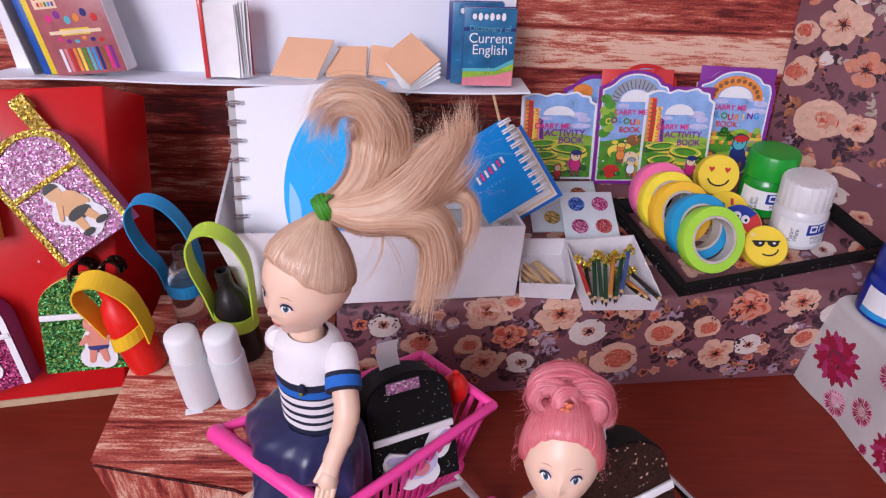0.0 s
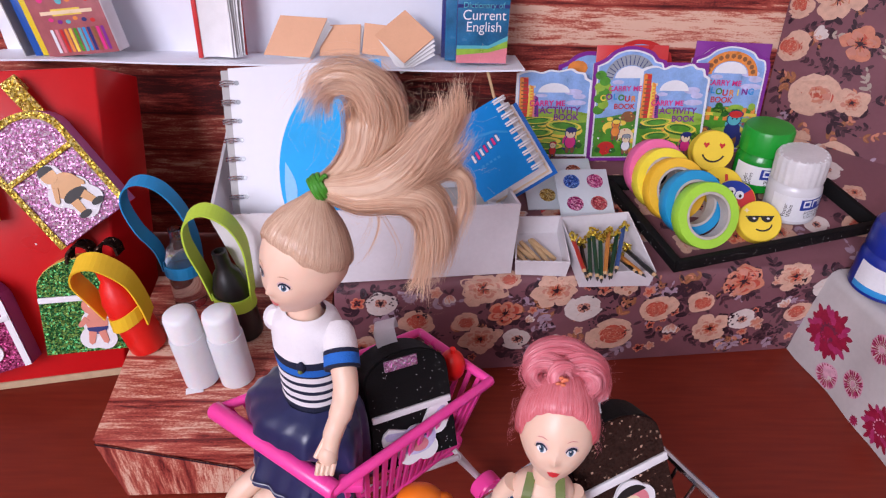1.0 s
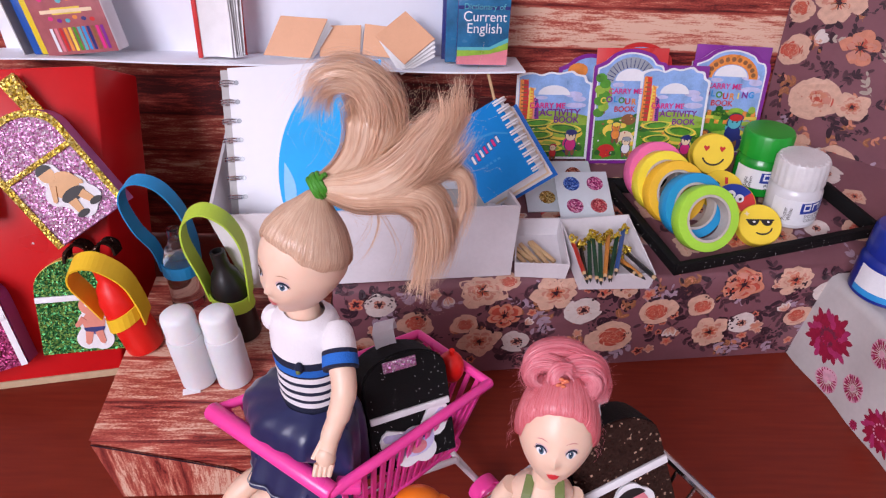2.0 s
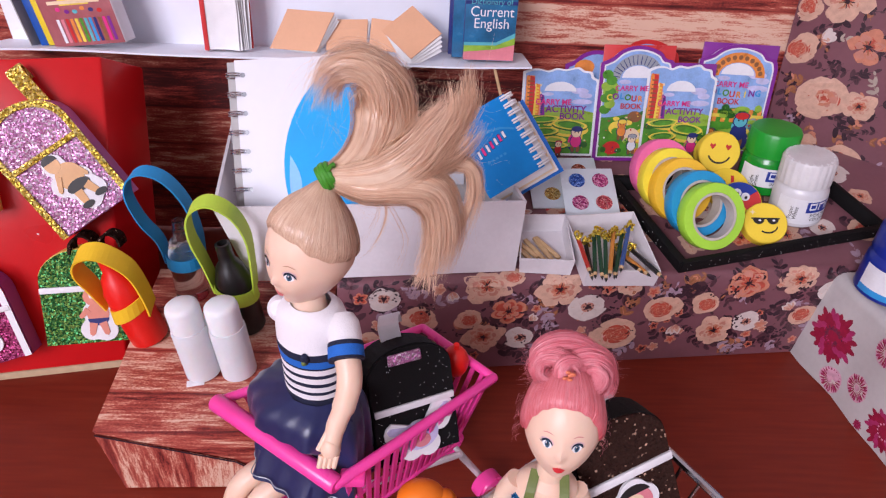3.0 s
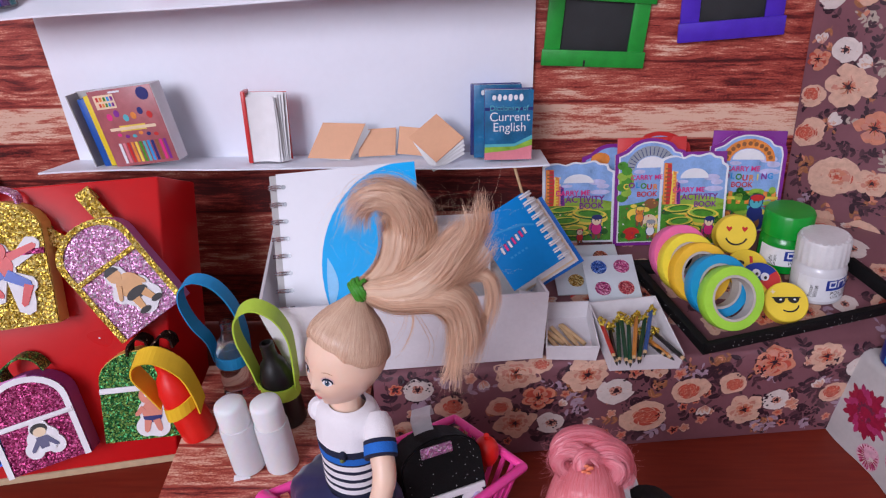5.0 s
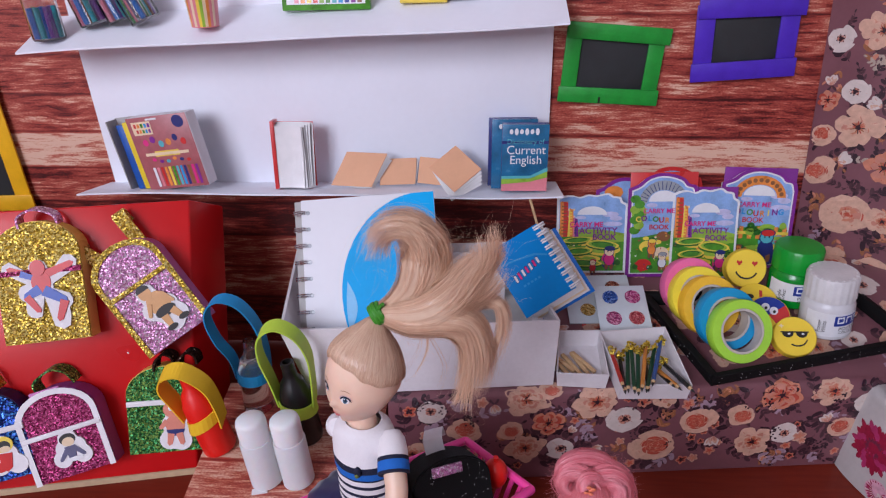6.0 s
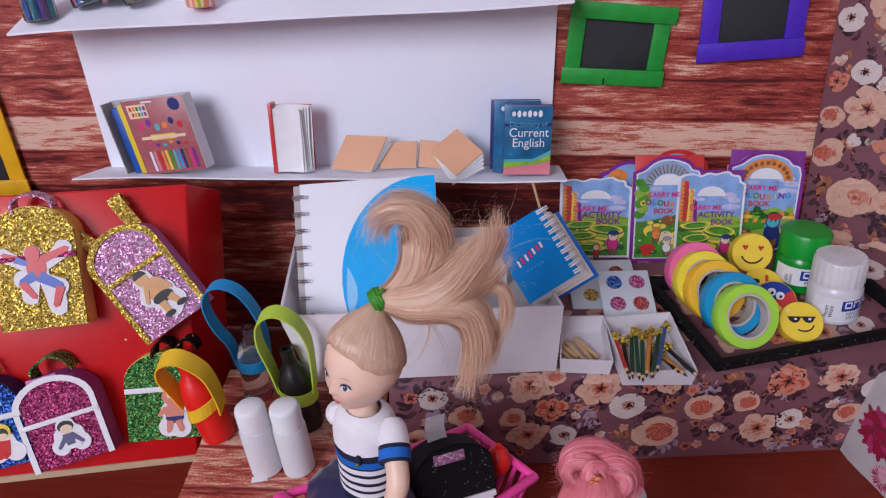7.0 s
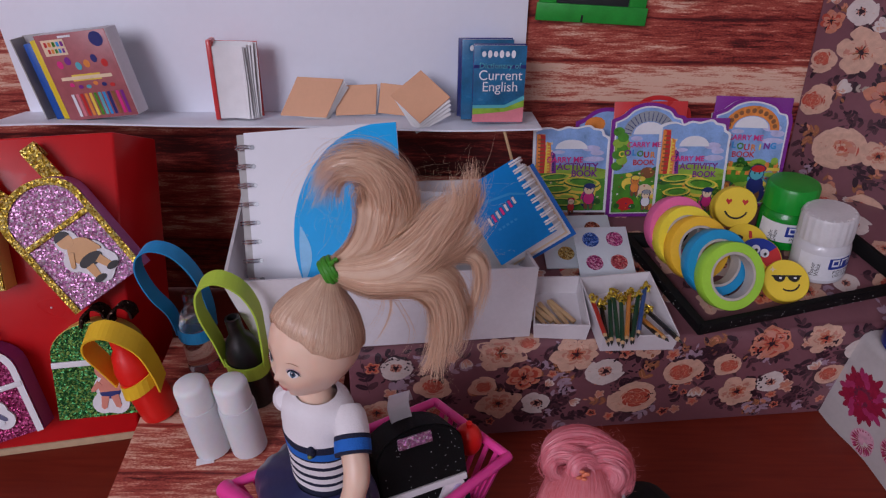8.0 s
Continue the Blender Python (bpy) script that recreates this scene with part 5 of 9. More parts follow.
# ---- things on the shelves ----
def shelf_z(x, y=0.43):
    return 0.1545 + 0.0045 * (x + 0.26) / 0.3325 + 0.0012 - 0.2 * (y - 0.412)


def build_shelf_things():
    # craft-clay carton, open at one end
    at = standing(-0.1905, 0.4265, shelf_z(-0.2) + 0.0035, -5, 5, -8)
    c = thing("clay_carton", at, "pink printed carton of modelling clay sticks, open at one end", "carton", "")
    CARTON_PINK = surface("dusty_pink_print", (0.36, 0.105, 0.115), 0.35, vary=0.16, scale=160)
    w, h, d = 0.0440, 0.0505, 0.0120
    for size, mid, mat in (((w, 0.0008, h), (0, -d / 2, h / 2), CARTON_PINK), ((w, 0.0008, h), (0, d / 2, h / 2), GREYCARD), ((0.0008, d, h), (w / 2, 0, h / 2), CARD), ((w, d, 0.0008), (0, 0, 0.0004), GREYCARD), ((w, d, 0.0008), (0, 0, h - 0.0004), CARD)):
        Form().box(size, mid, mat, 0.0002).make("carton_panel", c)
    y = -d / 2 - 0.0006
    pr = Form()
    pr.flat(oval(0.015, 0.0455, 0.0042, 0.0042), y, P_NAVY)
    pr.flat(rect(-0.019, 0.0385, -0.005, 0.0475), y, P_CREAM)
    pr.flat(rect(-0.0075, 0.0480, 0.0005, 0.0492), y, LABEL_WHITE)
    for k, mat in enumerate((P_RED, P_ORANGE, P_GRASS, LABEL_SKY, P_VIOLET)):
        pr.flat(rect(-0.0175 + 0.0025 * k, 0.0435, -0.0158 + 0.0025 * k, 0.0462), y - 0.0001, mat)
        pr.flat(rect(-0.0165 + 0.0022 * k, 0.0398, -0.0150 + 0.0022 * k, 0.0422), y - 0.0001, mat)
    pr.flat(rect(-0.009, 0.0230, 0.009, 0.0268), y, P_YELLOW)
    pr.flat(rect(-0.016, 0.0238, 0.016, 0.0258), y - 0.00005, P_CREAM)
    for k, mat in enumerate((P_MAGENTA, P_VIOLET, P_TEAL, P_ORANGE, P_NAVY, P_RED)):
        pr.flat(oval(-0.013 + 0.0055 * k, 0.0330 + 0.002 * math.sin(k * 2), 0.0020, 0.0024, 10), y, mat)
        pr.flat(oval(-0.011 + 0.0050 * k, 0.0200 + 0.001 * math.cos(k * 2), 0.0016, 0.0012, 10), y, mat)
    for k in range(12):
        mat = (LABEL_WHITE, P_PINK, P_RED, P_ORANGE, P_YELLOW, P_GRASS, P_TEAL, LABEL_SKY, P_NAVY, P_BROWN, P_MAGENTA, P_VIOLET)[k]
        Form().flat(rect(-0.0145 + 0.00285 * k, 0.0020, -0.0126 + 0.00285 * k, 0.0155), y, mat).make("printed_stick", c)
    pr.make("printed_face", c, "printed face with coloured stick shapes")
    Form().box((0.0055, d * 0.8, h * 0.93), (-w / 2 - 0.0022, 0, h * 0.465 + 0.001), surface("yellow_clay", (0.72, 0.55, 0.02), 0.5), 0.0008).make("clay_slab", c, "yellow clay slab")
    Form().box((0.0055, d * 0.8, h * 0.90), (-w / 2 - 0.0078, 0.001, h * 0.45 + 0.001), surface("blue_clay", (0.006, 0.075, 0.36), 0.45), 0.0008).make("clay_slab", c, "blue clay slab")
    tray = Form()
    tray.box((0.0160, 0.0007, h), (-w / 2 - 0.0075, d / 2, h / 2), GREYCARD)
    tray.box((0.0160, d, 0.0007), (-w / 2 - 0.0075, 0, 0.0004), GREYCARD)
    tray.box((0.0007, d, h * 0.99), (-w / 2 - 0.0150, 0, h * 0.495), GREYCARD)
    tray.make("inner_tray", c, "grey card tray sliding out")
    # the soft carton sags to one side
    sag = Matrix.Identity(4)
    sag[0][2] = -0.08
    for ob in c.children:
        ob.data.transform(sag)
    # white note book with a red cover, pages fanned
    at = standing(-0.1085, 0.4300, shelf_z(-0.11), 0, 5, 0)
    nb = thing("notebook", at, "small red-backed notebook standing open with white pages", "notebook")
    f = Form()
    f.box((0.0028, 0.010, 0.0475), (-0.0155, 0.000, 0.0238), P_RED, 0.0005)
    f.box((0.026, 0.0007, 0.0455), (-0.0025, 0.0050, 0.0230), P_RED, 0.0002)
    f.make("cover", nb)
    for k in range(6):
        a = Form()
        wide_, y0 = 0.0185 + 0.0013 * k, -0.0040 + 0.0011 * k
        pts = [(-0.0142 + wide_ * i / 10, y0 + 0.0012 * math.sin(math.pi * i / 10) - 0.0016 * (i / 10) ** 4 * (1 + 0.3 * math.sin(k * 2.0))) for i in range(11)]
        h1 = 0.0440 + 0.0005 * k - 0.0006 * (k % 2)
        verts = [(x + 0.0006 * math.sin(3.0 * t + k) * (i / 10), yy, 0.0008 + (h1 - 0.0008) * t) for t in (0, 0.5, 1) for i, (x, yy) in enumerate(pts)]
        faces = [[j * 11 + i, j * 11 + i + 1, j * 11 + i + 12, j * 11 + i + 11] for j in range(2) for i in range(10)]
        a.add(verts, faces, PAGE, True)
        a.add([(x, yy + 0.0004, z) for x, yy, z in verts], [q[::-1] for q in faces], PAGE, True)
        a.make("page", nb)
    # folded tan note papers
    def folded(x, y, w, h, roll, yaw, lean, pages, label, skew=0.0):
        at = standing(x, y, shelf_z(x, y), yaw, lean, 0)
        n = thing("note_booklet", at, label, "booklet", "tan booklets")
        low = min((pose(0, 0, 0, 0, roll, 0) @ Vector((sx * w / 2, 0, sz * h / 2))).z for sx in (-1, 1) for sz in (-1, 1))
        slant = Matrix.Identity(4)
        slant[0][2] = skew
        m = slant @ pose(0, 0, -low + 0.0002, 0, roll, 0)
        Form().box((w, 0.0006, h), (0, 0, 0), TAN, 0, m).make("cover", n)
        for k in range(pages):
            Form().box((w * 0.985, 0.0004, h * 0.97), (0.0012 * (k + 1), 0.0012 * (k + 1), -0.0004 * k), PAGE, 0, m @ pose(0, 0, 0, 0, 3.0 * (k + 1), 1.5 * k)).make("page", n)
        return n
    folded(-0.0730, 0.4310, 0.0290, 0.0235, 2, 0, 22, 3, "tan paper booklet with white pages leaning on the paper wall", 0.44)
    folded(-0.0415, 0.4385, 0.0250, 0.0185, -1, 5, 20, 1, "tan paper booklet lying against the paper wall", 0.10)
    folded(-0.0165, 0.4370, 0.0200, 0.0185, 4, -4, 20, 1, "tan paper booklet lying against the paper wall")
    folded(-0.0010, 0.4120, 0.0262, 0.0250, 43, -4, 50, 4, "tan paper booklet tilted on its corner with fanned white pages")
    # small blue dictionaries
    for k, (x, y, h, yaw) in enumerate(((0.0464, 0.4205, 0.0455, 2), (0.0398, 0.4310, 0.0480, 3))):
        at = standing(x, y, shelf_z(x, y), yaw, 4, 0)
        b = thing("mini_dictionary", at, "miniature teal-blue dictionary standing on the paper shelf", "book", "miniature dictionaries")
        w, d = 0.0305, 0.0052
        Form().box((w, 0.0006, h), (0, -d / 2, h / 2), COVERTEAL, 0.0002).make("front_cover", b)
        Form().box((w, 0.0006, h), (0, d / 2, h / 2), P_NAVY, 0.0002).make("back_cover", b)
        Form().box((w * 0.97, d - 0.0008, h * 0.97), (0, 0, h / 2), PAGE, 0.0002).make("pages", b)
        y0 = -d / 2 - 0.0004
        f = Form()
        if k == 0:
            low = [(-w / 2, 0.0150), (-0.008, 0.0128), (0.004, 0.0135), (0.012, 0.0160), (w / 2, 0.0185)]
            f.flat([(-w / 2, 0.0003), (w / 2, 0.0003), (w / 2, 0.0118), (0.006, 0.0078), (-w / 2, 0.0088)], y0, P_PINK)
            f.flat([(-w / 2, 0.0050), (0.004, 0.0068), (w / 2, 0.0098), (w / 2, 0.0158), (0.006, 0.0098), (-w / 2, 0.0098)], y0 - 0.00005, P_LIME)
            f.flat([(-w / 2, 0.0088), (0.004, 0.0092), (w / 2, 0.0140), (w / 2, 0.0168), (0.004, 0.0110), (-w / 2, 0.0108)], y0 - 0.0001, P_TEAL)
            f.flat([(-w / 2, 0.0325), (w / 2, 0.0325), (w / 2, 0.0345), (-w / 2, 0.0345)], y0, P_NAVY)
        f.flat(rect(-0.0115, h - 0.0070, 0.0085, h - 0.0022), y0 - 0.0001, COVERTEAL)
        for i in range(6):
            f.flat(oval(-0.0095 + 0.0034 * i, h - 0.0048, 0.0013, 0.0017 + 0.0006 * (i % 2), 12), y0 - 0.0002, LABEL_WHITE)
        f.make("cover_print", b, "title bar and coloured waves on the cover")
        if k == 0:
            words("Current", 0.0082, LABEL_WHITE, b, pose(0.0005, y0 - 0.0003, 0.0283), width=0.95)
            words("English", 0.0082, LABEL_WHITE, b, pose(0.0005, y0 - 0.0003, 0.0216), width=0.95)
            words("Dictionary of", 0.0048, P_TEAL, b, pose(0.0000, y0 - 0.0003, 0.0340), width=0.95)
    # a thin stack of further small books behind them
    for k in range(3):
        at = standing(0.0375 + 0.0010 * k, 0.4360 + 0.0035 * k, shelf_z(0.033, 0.4360 + 0.0035 * k), 3, 3, 0)
        b = thing("mini_book", at, "thin miniature book standing behind the dictionaries", "book", "miniature books")
        Form().box((0.0300, 0.0030, 0.0475 - 0.001 * k), (0, 0, 0.0245), (P_NAVY, P_BROWN, COVERDEEP)[k], 0.0003).make("cover", b)
        Form().box((0.0294, 0.0022, 0.0469 - 0.001 * k), (0.0006, 0, 0.0247), PAGE, 0.0002).make("pages", b)


build_shelf_things()


def upper_z(x, y=0.41):
    return 0.2495 + 0.0193 * (x + 0.2745) / 0.3425 + 0.0012 + UPPER_RISE * (y - 0.41)


def build_upper_things():
    inks = [surface("pen_%s" % n, c, 0.35) for n, c in (("blue", (0.02, 0.16, 0.55)), ("teal", (0.03, 0.35, 0.40)), ("violet", (0.16, 0.05, 0.32)), ("brown", (0.20, 0.07, 0.03)), ("green", (0.06, 0.30, 0.06)), ("pink", (0.70, 0.20, 0.28)))]
    for k, (x, y, lean) in enumerate(((-0.2570, 0.4220, -3), (-0.2310, 0.4350, -16), (-0.2130, 0.4370, -20), (-0.1960, 0.4330, -24))):
        at = pose(x, y, upper_z(x, y) + 0.0002) @ pose(0, 0, 0, 0, lean, 0)
        j = thing("felt_pen_jar", at, "small clear plastic jar with coloured felt pens", "jar", "pen jars")
        lift = 0.0092 * abs(math.sin(radians(lean)))
        Form().lathe([(0.0092, lift), (0.0098, 0.001 + lift), (0.0098, 0.026 + lift), (0.0092, 0.0285 + lift), (0.0072, 0.031 + lift), (0.0072, 0.036 + lift), (0.0064, 0.036 + lift), (0.0064, 0.031 + lift), (0.0084, 0.028 + lift), (0.0090, 0.0255 + lift), (0.0090, 0.0012 + lift), (0.0, 0.0012 + lift), (0.0, lift)], CLEAR, 28).make("jar_body", j)
        for i in range(9):
            a = 0.7 * i + k
            r = 0.0072 if i else 0.0
            Form().tube([(r * math.cos(a), r * math.sin(a), 0.0018 + lift), (r * math.cos(a), r * math.sin(a), 0.020 + lift)], 0.0017 if k < 3 or i % 3 == 0 else 0.0006, inks[(i + k) % 6], 8).make("felt_pen", j)
    at = pose(-0.1565, 0.4250, upper_z(-0.159, 0.425) + 0.002)
    cup = thing("pencil_cup", at, "pink and yellow paper cup holding pencils", "cup")
    Form().lathe([(0.0084, 0.0), (0.0098, 0.0190), (0.0092, 0.0190), (0.0080, 0.0008), (0.0, 0.0008), (0.0, 0.0)], P_PINK, 28).make("cup_body", cup)
    f = Form()
    for k in range(14):
        a0 = 3.3 + 0.20 * k
        f.add([((0.00855 + 0.0014 * t) * math.cos(a0 + b), (0.00855 + 0.0014 * t) * math.sin(a0 + b), 0.0006 + 0.0180 * t) for t in (0, 1) for b in (0, 0.20)], [[0, 1, 3, 2]], (P_YELLOW, P_LIME, P_CREAM, P_ORANGE, P_PINK, P_CREAM, P_PINK)[k % 7])
    f.make("printed_stripes", cup, "yellow and green stripes")
    for k in range(4):
        Form().tube([(0.003 * math.cos(k * 1.6), 0.003 * math.sin(k * 1.6), 0.0012), (0.007 * math.cos(k * 1.6 + 0.3), 0.007 * math.sin(k * 1.6 + 0.3), 0.026)], 0.0015, (PENCILS[4], P_ORANGE, P_GRASS, P_NAVY)[k], 7).make("pencil", cup)
    # flat packs of crayons lying back against the wall
    def pack(x, y, w, h, lean, mats, rim, label):
        at = standing(x, y, upper_z(x, y) + 0.0003, 1, lean, -1)
        p = thing("crayon_pack", at, label, "crayons", "crayon packs")
        Form().box((w, 0.006, h), (0, 0, h / 2), rim, 0.0006).make("carton_body", p)
        f = Form()
        f.flat(rect(-w / 2 + 0.003, 0.0035, w / 2 - 0.003, h - 0.002), -0.0032, LABEL_WHITE)
        n = len(mats)
        for i, mat in enumerate(mats):
            x0 = -w / 2 + 0.004 + (w - 0.008) * i / n
            Form().flat(rect(x0, 0.0042, x0 + (w - 0.008) / n * 0.72, h - 0.003), -0.0033, mat).make("crayon_stripe", p)
        f.make("printed_window", p, "row of coloured sticks behind a window")
    many = [LABEL_WHITE, P_PINK, P_ORANGE, P_YELLOW, P_RED, P_LIME, P_GRASS, P_TEAL, LABEL_SKY, LABEL_BLUE, P_VIOLET, P_BROWN]
    pack(-0.0820, 0.4400, 0.0560, 0.0320, 10, many, P_GRASS, "green crayon carton with a window of coloured sticks")
    pack(-0.0205, 0.4420, 0.0300, 0.0300, 12, [P_PINK, LABEL_SKY, P_LIME, LABEL_SKY], P_YELLOW, "small yellow and blue printed crayon carton")
    pack(0.0020, 0.4440, 0.0230, 0.0300, 12, [P_NAVY, P_ORANGE, P_GREY, P_BROWN], P_GREY, "small grey printed crayon carton")
    pack(0.0420, 0.4440, 0.0260, 0.0280, 12, [LABEL_WHITE, P_PINK, LABEL_WHITE], PAPER, "small white printed carton")


build_upper_things()


# ---- slates on the wall ----
def slate(x0, z0, x1, z1, roll, mats, label, skew=0.0, bar=0.0125):
    cx, cz, w, h = (x0 + x1) / 2, (z0 + z1) / 2, x1 - x0, z1 - z0
    s = thing("framed_slate", pose(cx, 0.4572, cz) @ pose(0, 0, 0, 0, roll, 0), label, "slate", "framed slates")
    Form().box((w - bar, 0.0010, h - bar), (0, -0.0006, 0), SLATE, 0.0002).make("board", s, "dark grey board")
    Form().box((bar, 0.0018, h - bar * 0.4), (-w / 2 + bar / 2 + 0.0008, -0.0020, -0.0006), mats, 0.0005).make("frame_stick", s)
    Form().box((bar, 0.0018, h - bar * 0.4), (w / 2 - bar / 2 - 0.0016, -0.0020, 0.0004), mats, 0.0005).make("frame_stick", s)
    Form().box((w, 0.0018, bar), (0.0008, -0.0036, h / 2 - bar / 2), mats, 0.0005, pose(0, 0, 0, 0, 1.2, 0)).make("frame_stick", s)
    Form().box((w, 0.0018, bar), (-0.0006, -0.0036, -h / 2 + bar / 2), mats, 0.0005, pose(0, 0, 0, 0, -0.6, 0)).make("frame_stick", s)
    return s


s = slate(0.0706, 0.2090, 0.1380, 0.2608, 3, GREENPAINT, "small slate framed with green painted sticks on the wall", bar=0.0105)
Form().box((0.0012, 0.0006, 0.0040), (-0.006, -0.0047, -0.0235), INKBLACK).make("chip", s, "small dark chip in the frame")
Form().box((0.0052, 0.0003, 0.0007), (0.0175, -0.0013, 0.0120), P_GREY, 0, pose(0, 0, 0, 0, -18, 0)).make("chalk_mark", s, "short chalk mark")
slate(0.1550, 0.2260, 0.2225, 0.2775, -3.5, PURPLEPAINT, "small slate framed with violet painted sticks on the wall", bar=0.0120)
slate(-0.4180, 0.1215, -0.3265, 0.2900, -2, YELLOWPAINT, "larger slate framed with yellow painted sticks on the wall", bar=0.0125)


# ---- things on the floral ledge ----
LEDGE_TILT = math.degrees(math.atan(LEDGE_SLOPE))


def on_ledge(x, y, yaw=0.0, up=0.0006):
    """A pose lying on the sloping top of the ledge."""
    return pose(x, y, ledge_z(y) + up) @ pose(0, 0, 0, LEDGE_TILT, 0, 0) @ pose(0, 0, 0, 0, 0, yaw)


def open_box(name, foot, rim, wall, mat, label, category, group="", inner=None):
    """A box open at the top: its foot and rim given corner by corner from the near left, anticlockwise."""
    c = sum((Vector(p) for p in foot), Vector()) / 4
    box = thing(name, Matrix.Translation(c), label, category, group)
    foot, rim = [Vector(p) - c for p in foot], [Vector(p) - c for p in rim]
    fm, rm = sum(foot, Vector()) / 4, sum(rim, Vector()) / 4
    fin = [p + (fm - p).normalized() * wall * 1.4 + Vector((0, 0, wall)) for p in foot]
    rin = [p + (rm - p).normalized() * wall * 1.4 for p in rim]
    for i in range(4):
        j = (i + 1) % 4
        f = Form()
        f.add([foot[i], foot[j], rim[j], rim[i], fin[i], fin[j], rin[j], rin[i]], [[0, 1, 2, 3], [7, 6, 5, 4], [3, 2, 6, 7], [1, 0, 4, 5], [0, 3, 7, 4], [2, 1, 5, 6]], mat)
        f.make(("front", "side", "back", "side")[i], box)
    f = Form()
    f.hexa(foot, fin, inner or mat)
    f.make("bottom", box)
    return box


def spiral(parent, m, count, z0, z1, x, r, mat, wire=0.0007):
    for i in range(count):
        form = Form()
        z = z0 + (z1 - z0) * i / (count - 1)
        for dz in (-0.0007, 0.0007):
            pts = [(x + r * math.cos(a) * 1.15, r * math.sin(a) * 0.9, z + dz) for a in [2 * math.pi * k / 14 for k in range(15)]]
            form.tube(pts, wire, mat, 6, m, False)
        form.make("wire_ring", parent)


def build_white_box():
    foot = [(-0.0815, 0.3085), (0.0632, 0.3240), (0.0505, 0.4080), (-0.0945, 0.3930)]
    rim = [(-0.0955, 0.3060, 0.1172), (0.0642, 0.3236, 0.1166), (0.0400, 0.4165, 0.1210), (-0.1085, 0.4030, 0.1200)]
    foot = [(x, y, max(0.0695, ledge_z(y) + 0.0008)) for x, y in foot]
    # the bottom is coloured grey, darker than the white sides
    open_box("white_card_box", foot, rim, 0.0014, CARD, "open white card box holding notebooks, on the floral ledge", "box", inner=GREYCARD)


build_white_box()


def build_notebooks():
    # large spiral pad leaning in the box
    bl, br, tl = Vector((-0.0862, 0.3185, 0.0905)), Vector((-0.0030, 0.3225, 0.0968)), Vector((-0.0918, 0.3690, 0.1700))
    ex = (br - bl).normalized()
    ez = (tl - bl - ex * (tl - bl).dot(ex)).normalized()
    ey = ez.cross(ex).normalized()
    m = basis(bl, ex, ey, ez)
    w, h = 0.0815, (tl - bl).dot(ez)
    nb = thing("spiral_notebook", m, "large white and blue spiral notebook leaning in the card box", "notebook")
    Form().box((w, 0.0005, h), (w / 2 + 0.002, 0, h / 2), PAPER, 0.0002).make("front_cover", nb)
    Form().box((w, 0.0030, h * 0.985), (w / 2 + 0.0018, 0.0022, h / 2), PAGE, 0.0003).make("pages", nb)
    Form().box((w + 0.004, 0.0008, h), (w / 2 - 0.001, 0.0045, h / 2), GREYCARD, 0.0002).make("back_cover", nb, "grey board back cover")
    f = Form()
    y = -0.0004
    cx, cz, r = 0.076, 0.034, 0.0515
    curve = [(cx - r * math.cos(a), cz + (h - cz) * math.sin(a)) for a in [radians(90 - 7.0 * k) for k in range(19)]]
    curve = [(min(x, w + 0.0018), min(max(z, 0.0003), h - 0.0003)) for x, z in curve]
    f.flat(curve + [(0.042, 0.0003), (w + 0.0018, 0.0003), (w + 0.0018, h - 0.0003)], y, COVERBLUE)
    f.flat([(0.0282 + 0.0052 * math.sin(math.pi * t), 0.012 + 0.031 * t) for t in [k / 10 for k in range(11)]] + [(0.0282 - 0.0012 * math.sin(math.pi * t), 0.012 + 0.031 * t) for t in [k / 10 for k in range(9, 0, -1)]], y - 0.0001, COVERPALE)
    f.make("cover_print", nb, "large round blue shape printed on the cover")
    spiral(nb, None, 9, 0.006, h - 0.008, 0.0012, 0.0036, CHROME, 0.00045)
    holes = Form()
    for i in range(9):
        z = 0.006 + (h - 0.014) * i / 8
        holes.flat(oval(0.0062, z, 0.0013, 0.0013, 12), -0.0004, P_GREY)
    holes.make("punch_hole", nb, "grey punched holes beside the wire")
    # small blue spiral notebook, standing on its corner
    o = Vector((0.0452, 0.3275, 0.1150))
    ex = Vector((0.0760 - 0.0462 + 0.012, 0.3620 - 0.3482, 0.1233 - 0.1004)).normalized()
    up = Vector((0.0578 - 0.0760, 0.3780 - 0.3620, 0.1499 - 0.1233))
    ez = (up - ex * up.dot(ex)).normalized()
    ey = ez.cross(ex).normalized()
    m = basis(o, ex, ey, ez) @ pose(0, 0, 0, 0, 0, 6)
    nb = thing("spiral_notebook", m, "small blue spiral notebook tilted in the card box", "notebook")
    w, h = 0.0350, 0.0445
    Form().box((w, 0.0005, h), (w / 2, 0, h / 2), COVERMID, 0.0002).make("front_cover", nb)
    # pages and back cover fan out behind the wire
    def turned(k, angle):
        return pose(w + 0.0013 * k, 0.0014 * k, -0.0011 * k, 0, 0, -angle) @ pose(-w, 0, 0)
    for k in range(6):
        Form().box((w * 0.98, 0.0006, h * 0.98), (w / 2 + 0.0005, 0.0010, h / 2), PAGE if k != 4 else P_CREAM, 0.0002, turned(1.25 * k, 3.1 * k)).make("page", nb)
    Form().box((w + 0.001, 0.0008, h + 0.001), (w / 2 + 0.001, 0.0015, h / 2), COVERDEEP, 0.0002, turned(7.2, 20)).make("back_cover", nb, "blue back cover")
    spiral(nb, pose(0, 0.003, 0), 10, 0.002, h - 0.002, w - 0.0002, 0.0042, WHITEPLASTIC, 0.0006)
    f = Form()
